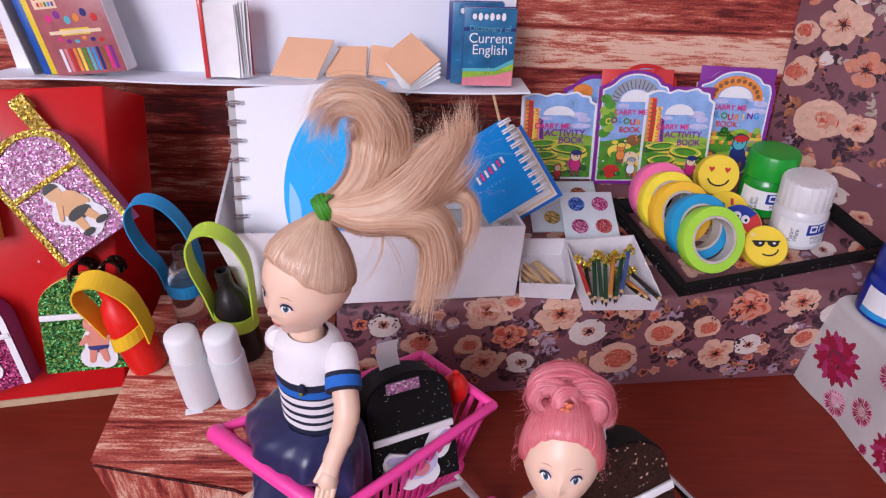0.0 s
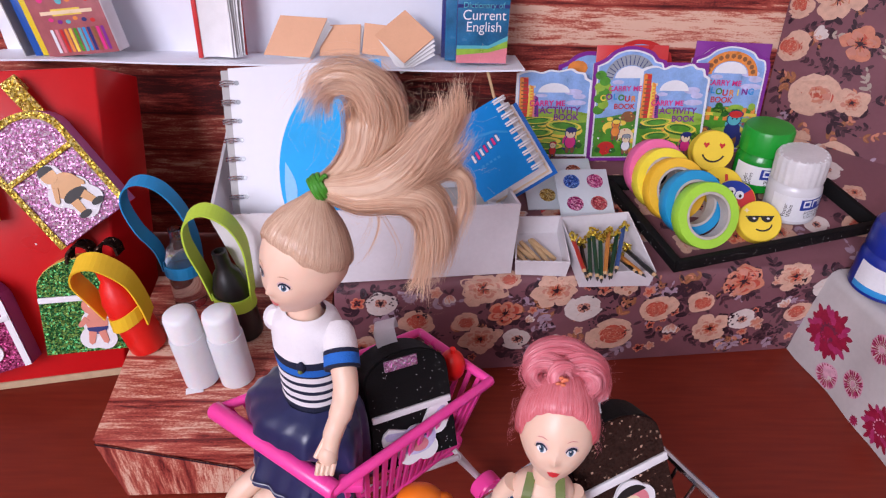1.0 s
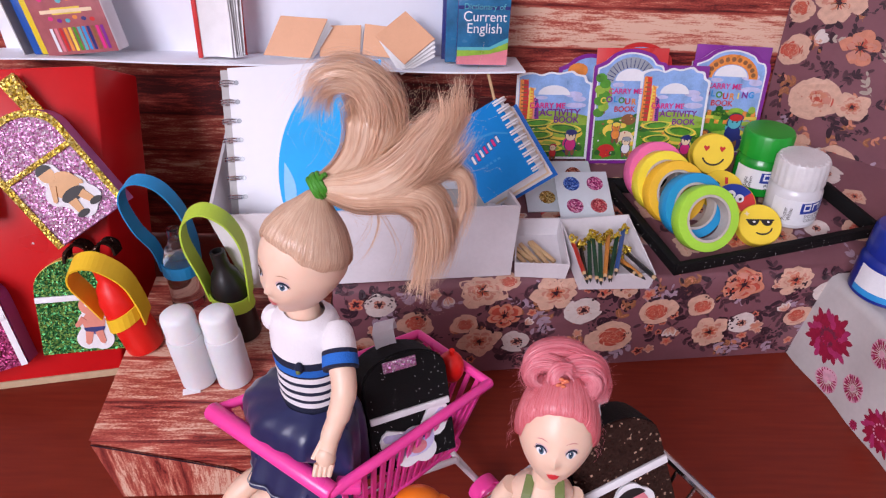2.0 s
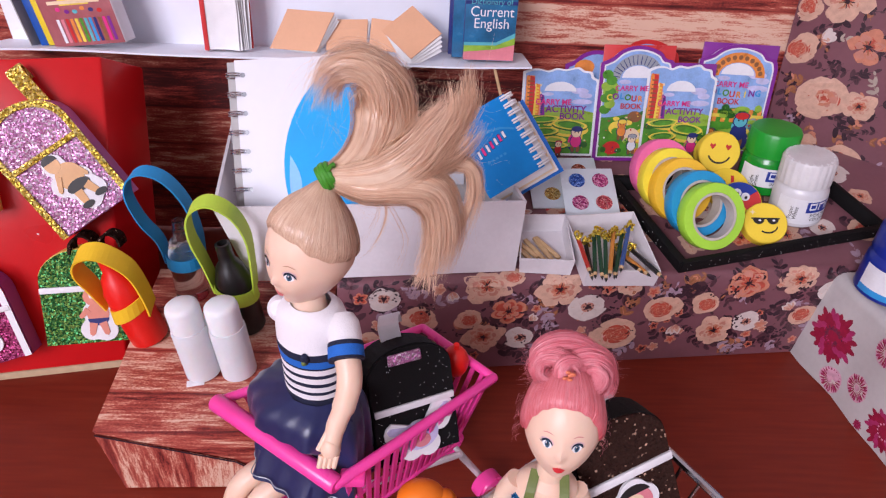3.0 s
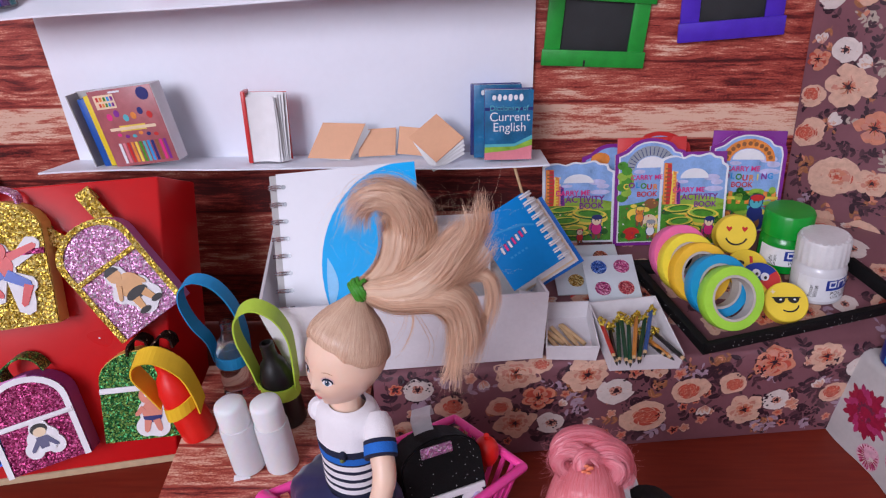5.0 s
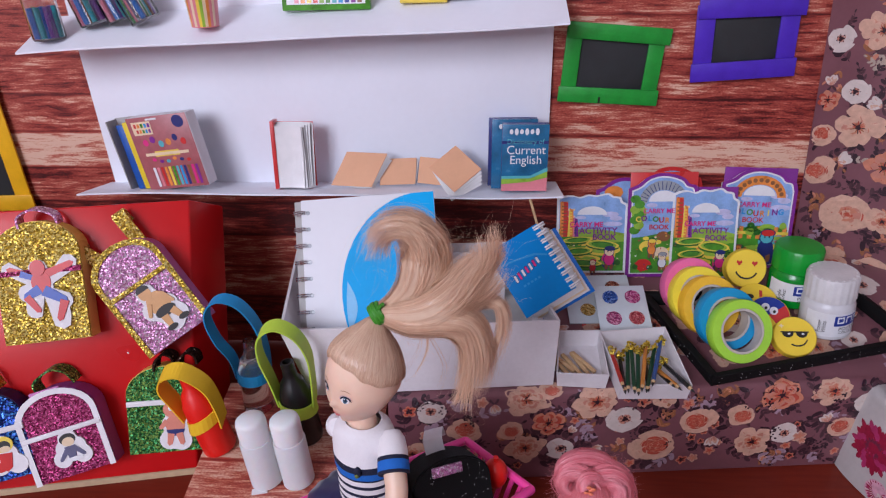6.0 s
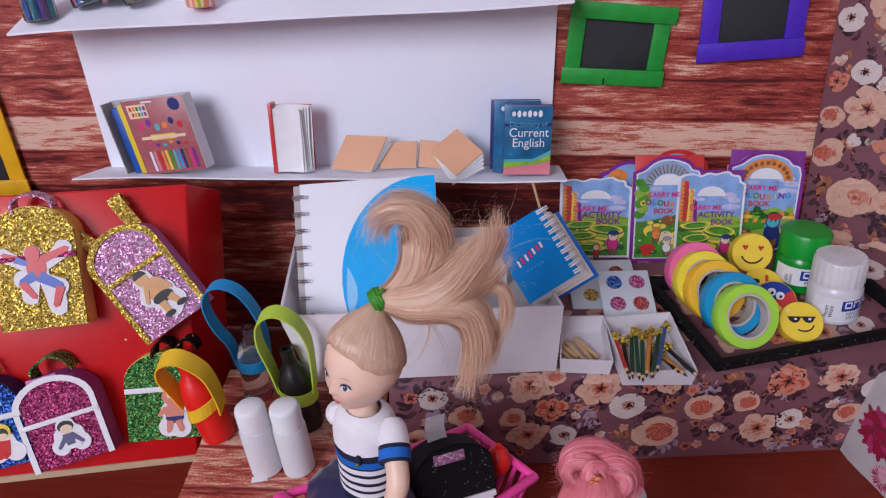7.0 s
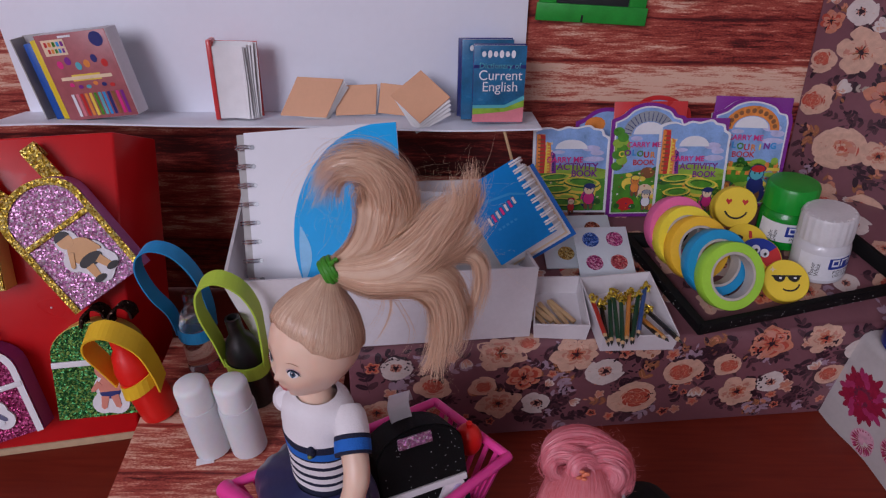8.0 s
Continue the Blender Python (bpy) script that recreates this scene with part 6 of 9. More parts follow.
    for k in range(7):
        f.flat(rect(0.0060 + 0.0028 * k, 0.0200 + 0.0006 * k, 0.0078 + 0.0028 * k, 0.0250 + 0.0005 * k), -0.0005, P_NAVY)
        f.flat(rect(0.0062 + 0.0028 * k, 0.0203 + 0.0006 * k, 0.0076 + 0.0028 * k, 0.0246 + 0.0005 * k), -0.0006, P_MAGENTA if k % 2 else LABEL_WHITE)
    for k in range(5):
        f.flat(rect(0.0085 + 0.0025 * k, 0.0160, 0.0100 + 0.0025 * k, 0.0172), -0.0005, LABEL_SKY)
    f.flat([(0.0, 0.0335), (0.012, 0.0318), (0.024, 0.0290), (0.0305, 0.0250), (0.0305, 0.0262), (0.024, 0.0303), (0.012, 0.0330), (0.0, 0.0347)], -0.0005, LABEL_SKY)
    f.make("cover_print", nb, "plain bars of a title on the cover")
    stick = Form()
    stick.tube([(0.0505, 0.4135, 0.1555), (0.0640, 0.4080, 0.1130)], 0.0009, STICK, 8)
    stick.make("wooden_stick", label="thin pale wooden stick leaning behind the notebooks", category="stick")
    # loose sheets in the box
    sheet = Form()
    sheet.box((0.055, 0.0012, 0.036), (0, 0, 0.018), PAPER, 0.0002)
    sheet.make("note_pad", label="plain white pad standing in the card box", category="pad", at=standing(0.0080, 0.3890, ledge_z(0.389) + 0.004, 5, 12, 0))


build_notebooks()


# ---- carry-me books ----
P_DARKGRASS = surface("dark_grass_print", (0.025, 0.13, 0.02), 0.3, vary=0.3, scale=160, coat=0.3)
P_CLOUD = surface("lilac_cloud_print", (0.50, 0.50, 0.72), 0.3, vary=0.2, scale=200, coat=0.3)
P_OUTLINE = surface("white_outline_print", (0.74, 0.74, 0.76), 0.3, coat=0.3)


def bumpy(w, h, kind):
    """Outline of a die-cut book: straight foot, bumpy head."""
    if kind == "cloud":
        top = [(w / 2, h * 0.78), (w * 0.50, h * 0.86), (w * 0.43, h * 0.895), (w * 0.40, h * 0.95), (w * 0.30, h * 0.965), (w * 0.22, h * 1.0), (w * 0.06, h * 0.975), (-w * 0.06, h * 0.985), (-w * 0.18, h * 0.955), (-w * 0.28, h * 0.975), (-w * 0.40, h * 0.97), (-w / 2, h * 0.94)]
    else:
        top = [(w / 2, h * 0.80), (w * 0.46, h * 0.88), (w * 0.36, h * 0.90), (w * 0.28, h * 0.955), (w * 0.10, h * 0.995), (-w * 0.08, h), (-w * 0.24, h * 0.965), (-w * 0.36, h * 0.90), (-w * 0.5, h * 0.86)]
    pts = spline([(x, 0, z) for x, z in top], 4)
    return [(-w / 2, 0.0), (w / 2, 0.0)] + [(p.x, p.z) for p in pts]


def carry_book(x, y, yaw, lean, roll, kind, w, h, label, back=None):
    at = standing(x, y, ledge_z(y) + 0.0008, yaw, lean, roll)
    b = thing("carry_book", at, label, "book", "carry-me books")
    line = bumpy(w, h, "cloud" if kind == "activity" else "arch")
    if back:
        Form().box((w * 0.96, 0.0010, h * 1.005), (w * 0.02, 0.0036, h * 0.503), back, 0.0002).make("back_cover", b)
    Form().prism([(px * 0.985, pz * 0.99) for px, pz in line], 0.0002, 0.0030, PAGE).make("pages", b)
    cover = Form()
    cover.prism(line, -0.0006, 0.0001, LABEL_WHITE if kind == "activity" else P_VIOLET)
    cover.make("front_cover", b)
    f = Form()
    y0 = -0.0007
    k = 0.93 if kind == "activity" else 0.865
    inner = [(px * k, h * 0.025 + pz * 0.955) for px, pz in line]
    if kind != "activity":
        f.flat([(px * 0.905, h * 0.030 + pz * 0.942) for px, pz in line], y0 + 0.00003, P_OUTLINE)
        inner = [(px * 0.865, h * 0.040 + pz * 0.918) for px, pz in line]
    f.flat(inner, y0, P_SKY)
    top = h * 0.80
    f.flat(arc(0.0, h * 0.735, w * 0.21, h * 0.105, 0, 180, 14), y0 - 0.0003, LABEL_WHITE)
    def hill(z0, z1, bulge, mat, layer):
        foot = 0.026 if kind == "activity" else 0.041
        pts = [(-w * 0.5 * k, h * foot), (w * 0.5 * k, h * foot)]
        n = 10
        for i in range(n + 1):
            s = i / n
            pts.append((w * k * (0.5 - s), h * (z1 + (z0 - z1) * s) + h * bulge * math.sin(math.pi * s * 1.5)))
        f.flat(pts, y0 - 0.00006 * layer, mat)
    if kind == "activity":
        hill(0.58, 0.50, 0.02, P_LIME, 1)
        hill(0.46, 0.40, -0.03, P_GRASS, 2)
        for cx, cz, rx, rz in ((-0.10, 0.40, 0.30, 0.055), (0.16, 0.30, 0.26, 0.080), (-0.12, 0.18, 0.26, 0.05)):
            f.flat(oval(w * cx, h * cz, w * rx, h * rz), y0 - 0.0002, P_YELLOW)
            f.flat(oval(w * cx, h * cz, w * rx * 0.74, h * rz * 0.62), y0 - 0.00026, P_LIME)
        for cx, w2, z1, mat in ((-0.40, 0.055, 0.90, P_ORANGE), (-0.33, 0.04, 0.80, P_PINK), (-0.27, 0.035, 0.70, P_VIOLET)):
            f.flat(rect(w * (cx - w2), h * 0.50, w * (cx + w2), h * z1), y0 - 0.0002, mat)
            for i in range(4):
                f.flat(rect(w * (cx - w2 * 0.7), h * (0.53 + 0.085 * i), w * (cx + w2 * 0.7), h * (0.555 + 0.085 * i)), y0 - 0.00026, P_CREAM)
        for cx, cz, rx, rz, mat in ((0.24, 0.315, 0.085, 0.050, P_NAVY), (0.24, 0.285, 0.055, 0.035, P_CREAM), (0.24, 0.175, 0.085, 0.085, P_MAGENTA), (0.25, 0.11, 0.09, 0.05, P_NAVY), (0.04, 0.10, 0.05, 0.045, P_RED), (0.31, 0.23, 0.04, 0.06, P_YELLOW)):
            f.flat(oval(w * cx, h * cz, w * rx, h * rz, 14), y0 - 0.0003, mat)
        for cx in (-0.35, -0.15, 0.35):
            f.flat(oval(w * cx, h * 0.075, w * 0.11, h * 0.03, 12), y0 - 0.00032, P_GRASS)
    else:
        ring = arc(0, h * 0.72, w * 0.35, h * 0.215, 0, 180, 16)
        inner_ring = arc(0, h * 0.72, w * 0.235, h * 0.125, 180, 0, 16)
        f.flat(ring + inner_ring, y0 - 0.0002, P_ORANGE if kind == "giraffe" else P_GREY)
        spots = Form()
        if kind == "giraffe":
            for i in range(11):
                a = radians(12 + 15.6 * i)
                f.flat(oval(w * 0.292 * math.cos(a), h * (0.72 + 0.17 * math.sin(a)), w * 0.030, h * 0.022, 8), y0 - 0.00026, P_BROWN)
        else:
            for i in range(16):
                a = radians(8 + 10.9 * i)
                f.flat(limb(w * 0.24 * math.cos(a), h * (0.72 + 0.128 * math.sin(a)), w * 0.34 * math.cos(a), h * (0.72 + 0.205 * math.sin(a)), w * 0.012), y0 - 0.00026, P_NAVY)
        f.flat(oval(-w * 0.34, h * 0.62, w * 0.105, h * 0.10, 14), y0 - 0.0003, P_LIME)
        f.flat(rect(-w * 0.37, h * 0.45, -w * 0.31, h * 0.56), y0 - 0.0003, P_BROWN)
        hill(0.42, 0.40, 0.03, P_GRASS, 5)
        hill(0.20, 0.24, 0.02, P_LIME if kind == "giraffe" else P_GRASS, 6)
        if kind == "giraffe":
            for i in range(8):
                f.flat(rect(w * (-0.44 + 0.115 * i), h * 0.30, w * (-0.385 + 0.115 * i), h * 0.425), y0 - 0.0005, P_ORANGE)
            f.flat(rect(-w * 0.45, h * 0.345, w * 0.45, h * 0.375), y0 - 0.00056, P_YELLOW)
            blobs = ((0.20, 0.27, 0.14, 0.085, P_TEAL), (0.20, 0.365, 0.09, 0.03, P_RED), (0.20, 0.13, 0.12, 0.10, P_NAVY), (-0.18, 0.17, 0.12, 0.06, P_BROWN), (0.33, 0.28, 0.06, 0.07, P_GREY), (-0.02, 0.10, 0.08, 0.05, P_LIME))
        else:
            blobs = ((0.02, 0.40, 0.10, 0.05, P_BROWN), (-0.20, 0.30, 0.12, 0.06, P_YELLOW), (0.0, 0.22, 0.12, 0.08, P_CREAM), (0.10, 0.13, 0.11, 0.07, P_ORANGE), (-0.25, 0.12, 0.12, 0.06, P_RED), (0.28, 0.30, 0.09, 0.07, P_LIME), (0.30, 0.15, 0.08, 0.06, P_GREY))
        for cx, cz, rx, rz, mat in blobs:
            f.flat(oval(w * cx, h * cz, w * rx, h * rz, 14), y0 - 0.0006, mat)
    for cx, cz, rx, rz in ((0.26, 0.74, 0.12, 0.035), (0.34, 0.69, 0.09, 0.030), (-0.16, 0.70, 0.08, 0.020), (0.30, 0.62, 0.14, 0.030)):
        f.flat(oval(w * cx, h * cz, w * rx, h * rz, 12), y0 - 0.00008, P_CLOUD)
    def figure(cx, cz, q, coat, hat, face=P_CREAM, layer=0.00072):
        """A small printed figure with a dark outline: legs, coat, head and hat."""
        for grow, mats in ((1.16, (P_NAVY,) * 5), (1.0, (P_BROWN, P_BROWN, coat, face, hat))):
            yy = y0 - layer - (0.00004 if grow == 1.0 else 0.0)
            for (ox, oz, rx, rz), mat in zip(((-0.22, -0.95, 0.16, 0.34), (0.22, -0.95, 0.16, 0.34), (0.0, -0.35, 0.44, 0.52), (0.0, 0.36, 0.40, 0.38), (0.05, 0.66, 0.42, 0.22)), mats):
                f.flat(oval(w * (cx + q * ox), h * cz + w * q * oz, w * q * rx * grow, w * q * rz * grow, 14), yy - 0.00001 * mats.index(mat), mat)
        f.flat(oval(w * (cx - q * 0.12), h * cz + w * q * 0.40, w * q * 0.05, w * q * 0.07, 6), y0 - layer - 0.0001, INKBLACK)
        f.flat(oval(w * (cx + q * 0.16), h * cz + w * q * 0.40, w * q * 0.05, w * q * 0.07, 6), y0 - layer - 0.0001, INKBLACK)

    def hedge(cx, cz, rx, rz, turn_):
        """A clipped hedge ring: dark side, lit top, path inside."""
        for q, dz, mat in ((1.0, -0.020, P_DARKGRASS), (1.0, 0.0, P_YELLOW), (0.84, 0.0, P_LIME), (0.66, 0.004, P_DARKGRASS), (0.60, -0.004, P_GRASS)):
            f.flat([(w * (cx + q * rx * math.cos(a)), h * (cz + dz + q * rz * math.sin(a + turn_))) for a in [2 * math.pi * i / 20 for i in range(20)]], y0 - 0.00066 - 0.000008 * (1 - q) * 10 - (0.000004 if dz == 0 else 0), mat)

    if kind == "activity":
        for cx, cz, rx, rz, q in ((-0.20, 0.42, 0.22, 0.040, 0.3), (0.16, 0.36, 0.24, 0.055, -0.3), (-0.18, 0.28, 0.20, 0.045, 0.2), (-0.10, 0.13, 0.26, 0.045, -0.2)):
            hedge(cx, cz, rx, rz, q)
        for i, (x0, x1, z1) in enumerate(((-0.455, -0.345, 0.885), (-0.345, -0.270, 0.80), (-0.270, -0.205, 0.68))):
            f.flat([(w * x0, h * 0.46), (w * (x1 + 0.02), h * 0.46), (w * x1, h * z1), (w * (x0 + 0.02), h * (z1 + 0.02))], y0 - 0.00030 - 0.00002 * i, (P_RED, P_ORANGE, P_VIOLET)[i])
            f.flat([(w * x0, h * 0.46), (w * (x0 * 0.55 + x1 * 0.45), h * 0.46), (w * (x0 * 0.55 + x1 * 0.45), h * z1), (w * (x0 + 0.02), h * (z1 + 0.02))], y0 - 0.00034 - 0.00002 * i, (P_ORANGE, P_YELLOW, P_PINK)[i])
            for j in range(9):
                z = 0.49 + (z1 - 0.50) * j / 9
                f.flat(rect(w * (x0 + 0.022), h * z, w * (x1 - 0.012), h * (z + 0.014)), y0 - 0.00040, (P_BROWN, P_YELLOW, P_NAVY)[i])
        figure(0.26, 0.22, 0.16, P_MAGENTA, P_NAVY)
        figure(0.03, 0.10, 0.10, P_RED, P_RED)
    elif kind == "giraffe":
        figure(0.17, 0.26, 0.21, P_NAVY, P_RED, P_TEAL)
        figure(-0.20, 0.16, 0.12, P_BROWN, P_BROWN, P_ORANGE)
        figure(0.36, 0.16, 0.10, P_LIME, P_YELLOW)
    else:
        figure(-0.14, 0.30, 0.13, P_ORANGE, P_YELLOW, P_ORANGE)
        figure(0.02, 0.17, 0.13, LABEL_WHITE, P_GREY, P_CREAM)
        figure(0.24, 0.14, 0.11, P_RED, P_ORANGE)
        for i in range(7):
            f.flat(oval(w * (-0.40 + 0.06 * (i % 2)), h * (0.46 + 0.05 * i), w * 0.075, h * 0.040, 12), y0 - 0.00056 - 0.00001 * i, (P_GRASS, P_LIME, P_GRASS)[i % 3])
    rng = random.Random(int(x * 9000))
    flecks = (P_RED, P_YELLOW, P_GRASS, P_LIME, P_ORANGE, P_NAVY, P_CREAM, P_BROWN, LABEL_WHITE)
    for i in range(16):
        cx, cz = rng.uniform(-0.40, 0.40), rng.uniform(0.06, 0.46)
        f.flat(oval(w * cx, h * cz, w * rng.uniform(0.04, 0.11), h * rng.uniform(0.015, 0.04), 11), y0 - 0.00063, rng.choice((P_GRASS, P_LIME, P_DARKGRASS, P_DARKGRASS, P_YELLOW)))
    for i in range(46):
        cx, cz, q = rng.uniform(-0.44, 0.44), rng.uniform(0.04, 0.44), rng.uniform(0.006, 0.016)
        f.flat(oval(w * cx, h * cz, w * q * rng.uniform(0.6, 1.6), h * q * 0.6, 7), y0 - 0.00064, rng.choice(flecks))
    f.make("cover_print", b, "brightly printed landscape with a white handle hole")
    ty = y0 - 0.0009
    if kind == "activity":
        words("CARRY ME", w * 0.100, P_MAGENTA, b, pose(-w * 0.08, ty, h * 0.612), lift=0.00014)
        words("ACTIVITY", w * 0.126, P_VIOLET, b, pose(w * 0.09, ty, h * 0.535), lift=0.00014)
        words("BOOK", w * 0.118, P_VIOLET, b, pose(w * 0.18, ty, h * 0.455), lift=0.00014)
    else:
        words("CARRY ME", w * 0.095, P_MAGENTA, b, pose(-w * 0.06, ty, h * 0.645), lift=0.0001)
        size = w * 0.115 * 0.92
        for i, ch in enumerate("COLOURING"):
            words(ch, size, (P_YELLOW, P_VIOLET, LABEL_SKY, P_GRASS, P_RED, P_ORANGE)[i % 6], b, pose(-w * 0.02 + (i - 4) * size * 0.78, ty, h * 0.565 + 0.0008 * math.sin(i)), "letter", lift=0.00018)
        words("BOOK", w * 0.100, P_RED, b, pose(-w * 0.05, ty, h * 0.490), lift=0.0001)
    return b


def build_carry_books():
    carry_book(0.0985, 0.4270, 0, 15, -1, "activity", 0.0500, 0.0580, "white-edged activity book with a green landscape cover on the ledge")
    carry_book(0.1475, 0.4240, 1, 14, -1, "ribbed", 0.0490, 0.0745, "violet-edged colouring book leaning on the plank-print wall", P_RED)
    carry_book(0.1765, 0.4230, 2, 15, 0, "activity", 0.0465, 0.0650, "white-edged activity book overlapping a colouring book", P_VIOLET)
    carry_book(0.2150, 0.4360, 0, 13, 1, "giraffe", 0.0530, 0.0720, "violet-edged colouring book with an orange patterned arch", P_VIOLET)
    for x, y, w, h, mat, label in ((0.1240, 0.4425, 0.0420, 0.0620, P_VIOLET, "violet printed book mostly hidden behind the others"), (0.1560, 0.4430, 0.0440, 0.0700, P_RED, "red printed book mostly hidden behind the others")):
        b = thing("carry_book", standing(x, y, ledge_z(y) + 0.0008, 0, 8, -2), label, "book", "carry-me books")
        Form().prism(bumpy(w, h, "arch"), -0.0006, 0.0001, mat).make("front_cover", b)
        Form().box((w * 0.97, 0.0022, h * 0.8), (0, 0.0013, h * 0.40), PAGE, 0.0002).make("pages", b)
        f = Form()
        f.flat([(px * 0.88, h * 0.02 + pz * 0.94) for px, pz in bumpy(w, h, "arch")], -0.0007, P_SKY)
        f.flat(oval(-w * 0.2, h * 0.83, w * 0.16, h * 0.08, 12), -0.0008, P_ORANGE)
        f.make("cover_print", b)


build_carry_books()


# ---- sticker sheets, match trays, pencils ----
def build_small_boxes():
    spots = [glitter("glitter_dot_%s" % n, d, m, br, 1500, 0.35, 0.4) for n, d, m, br in (("green", (0.01, 0.08, 0.02), (0.03, 0.26, 0.06), (0.4, 0.7, 0.3)), ("rust", (0.12, 0.02, 0.01), (0.34, 0.07, 0.03), (0.8, 0.4, 0.3)), ("gold", (0.2, 0.1, 0.01), (0.55, 0.32, 0.04), (0.95, 0.8, 0.4)),
             ("magenta", (0.18, 0.01, 0.08), (0.52, 0.04, 0.22), (0.9, 0.5, 0.7)), ("blue", (0.005, 0.03, 0.2), (0.01, 0.10, 0.50), (0.3, 0.5, 0.95)), ("red", (0.2, 0.01, 0.02), (0.5, 0.03, 0.06), (0.9, 0.4, 0.4)))]
    pale = surface("sticker_sheet_paper", (0.62, 0.70, 0.74), 0.25, vary=0.05, coat=0.5)
    for at, w, h, ids in ((on_ledge(0.1005, 0.3965, 3, 0.0012) @ pose(0, 0, 0.0025, 8, 0, 0), 0.0460, 0.0420, (2, 3, 0, 1)), (on_ledge(0.1130, 0.3810, 3, 0.0040) @ pose(0, 0, 0.006, 14, 0, 0), 0.0340, 0.0350, (3, 5, 4, 3))):
        s = thing("sticker_sheet", at, "pale sticker sheet with round glitter dots in a clear sleeve", "stickers", "sticker sheets")
        Form().box((w, h, 0.0010), (0, 0, 0), pale, 0.0002).make("sheet", s)
        k = 0
        for gy in (-0.23, 0.24):
            for gx in (-0.20, 0.24):
                d = Form()
                d.lathe([(0.0, 0.0005), (0.0052, 0.0005), (0.0051, 0.0008), (0.0, 0.0008)], spots[ids[k]], 20, pose(gx * w, gy * h, 0))
                d.make("glitter_dot", s)
                k += 1
        Form().box((w * 0.45, h * 0.30, 0.0006), (-w * 0.1, -h * 0.60, -0.0008), P_RED, 0.0001).make("sheet_header", s, "printed dark red strip")
    def tray(foot, rim, label):
        foot = [(x, y, ledge_z(y) + 0.0006) for x, y in foot]
        return open_box("match_tray", foot, rim, 0.0008, CARD, label, "tray", "card trays")
    tray([(0.0655, 0.3232), (0.0945, 0.3222), (0.0945, 0.3565), (0.0690, 0.3550)], [(0.0642, 0.3212, 0.0805), (0.0955, 0.3206, 0.0805), (0.0950, 0.3572, 0.0885), (0.0684, 0.3558, 0.0882)], "small white card tray with wooden sticks on the ledge")
    for k in range(5):
        x = 0.0725 + 0.0042 * k
        y = 0.3300 + 0.002 * math.sin(k * 2.1)
        Form().box((0.0024, 0.0200, 0.0020), (0, 0.0100, 0), STICK, 0.0003).make("match_stick", label="short bare wooden stick lying in the card tray", category="stick", group="wooden sticks", at=on_ledge(x, y, 34 + 8 * math.sin(k * 1.7), 0.0030 + 0.0004 * (k % 3)))
    tray([(0.1010, 0.3146), (0.1415, 0.3162), (0.1360, 0.3595), (0.0955, 0.3545)], [(0.1008, 0.3122, 0.0800), (0.1425, 0.3140, 0.0800), (0.1368, 0.3610, 0.0895), (0.0942, 0.3555, 0.0885)], "small white card tray full of tiny pencils on the ledge")
    # tip, head and colour of each, the lower ones first
    for i, (tip, head, c) in enumerate((((0.1312, 0.3100, 0.0812), (0.1270, 0.3330, 0.0755), 1), ((0.1345, 0.3072, 0.0812), (0.1240, 0.3380, 0.0770), 3), ((0.1015, 0.3028, 0.0812), (0.1050, 0.3400, 0.0800), 1), ((0.1032, 0.3037, 0.0814), (0.1104, 0.3440, 0.0825), 0),
                                       ((0.1134, 0.3040, 0.0814), (0.1275, 0.3460, 0.0825), 0), ((0.1150, 0.3050, 0.0812), (0.1210, 0.3440, 0.0815), 1), ((0.1012, 0.3061, 0.0822), (0.0997, 0.3400, 0.0835), 2), ((0.1063, 0.3013, 0.0826), (0.1125, 0.3440, 0.0845), 0),
                                       ((0.1080, 0.2998, 0.0824), (0.1155, 0.3390, 0.0850), 0), ((0.1105, 0.3031, 0.0830), (0.1213, 0.3440, 0.0858), 3), ((0.1175, 0.3080, 0.0830), (0.1315, 0.3490, 0.0865), 4), ((0.1410, 0.3049, 0.0818), (0.1300, 0.3360, 0.0800), 1))):
        tip, head = Vector(tip), Vector(head)
        long = (head - tip).length
        ey = (head - tip) / long
        ex = ey.cross(Vector((0, 0, 1))).normalized()
        p = thing("mini_pencil", basis(tip, ex, ey, ex.cross(ey)), "tiny %s pencil with a gold foil topper in the card tray" % ("green", "black", "red", "orange", "blue")[c], "pencil", "tiny pencils")
        Form().tube([(0, 0.0052, 0), (0, long, 0)], 0.0013, PENCILS[c], 6).make("shaft", p)
        Form().tube([(0, 0.0028, 0), (0, 0.0052, 0)], [0.0008, 0.0013], STICK, 6).make("sharpened_wood", p)
        Form().tube([(0, 0.0, 0), (0, 0.0029, 0)], [0.0001, 0.0009], LEAD, 6).make("lead_tip", p)
        t = Form()
        curl = [(0.0030 * math.sin(0.4 + 0.9 * q) * math.cos(i + 1.9 * q), long - 0.0035 + 0.0048 * (0.5 + 0.5 * math.sin(1.7 * q + i)), 0.0018 + 0.0020 * math.sin(i + 1.3 * q)) for q in range(12)]
        t.tube(spline(curl, 4), 0.0008, GOLDFOIL, 5)
        t.make("foil_topper", p, "curled gold foil topper")


build_small_boxes()


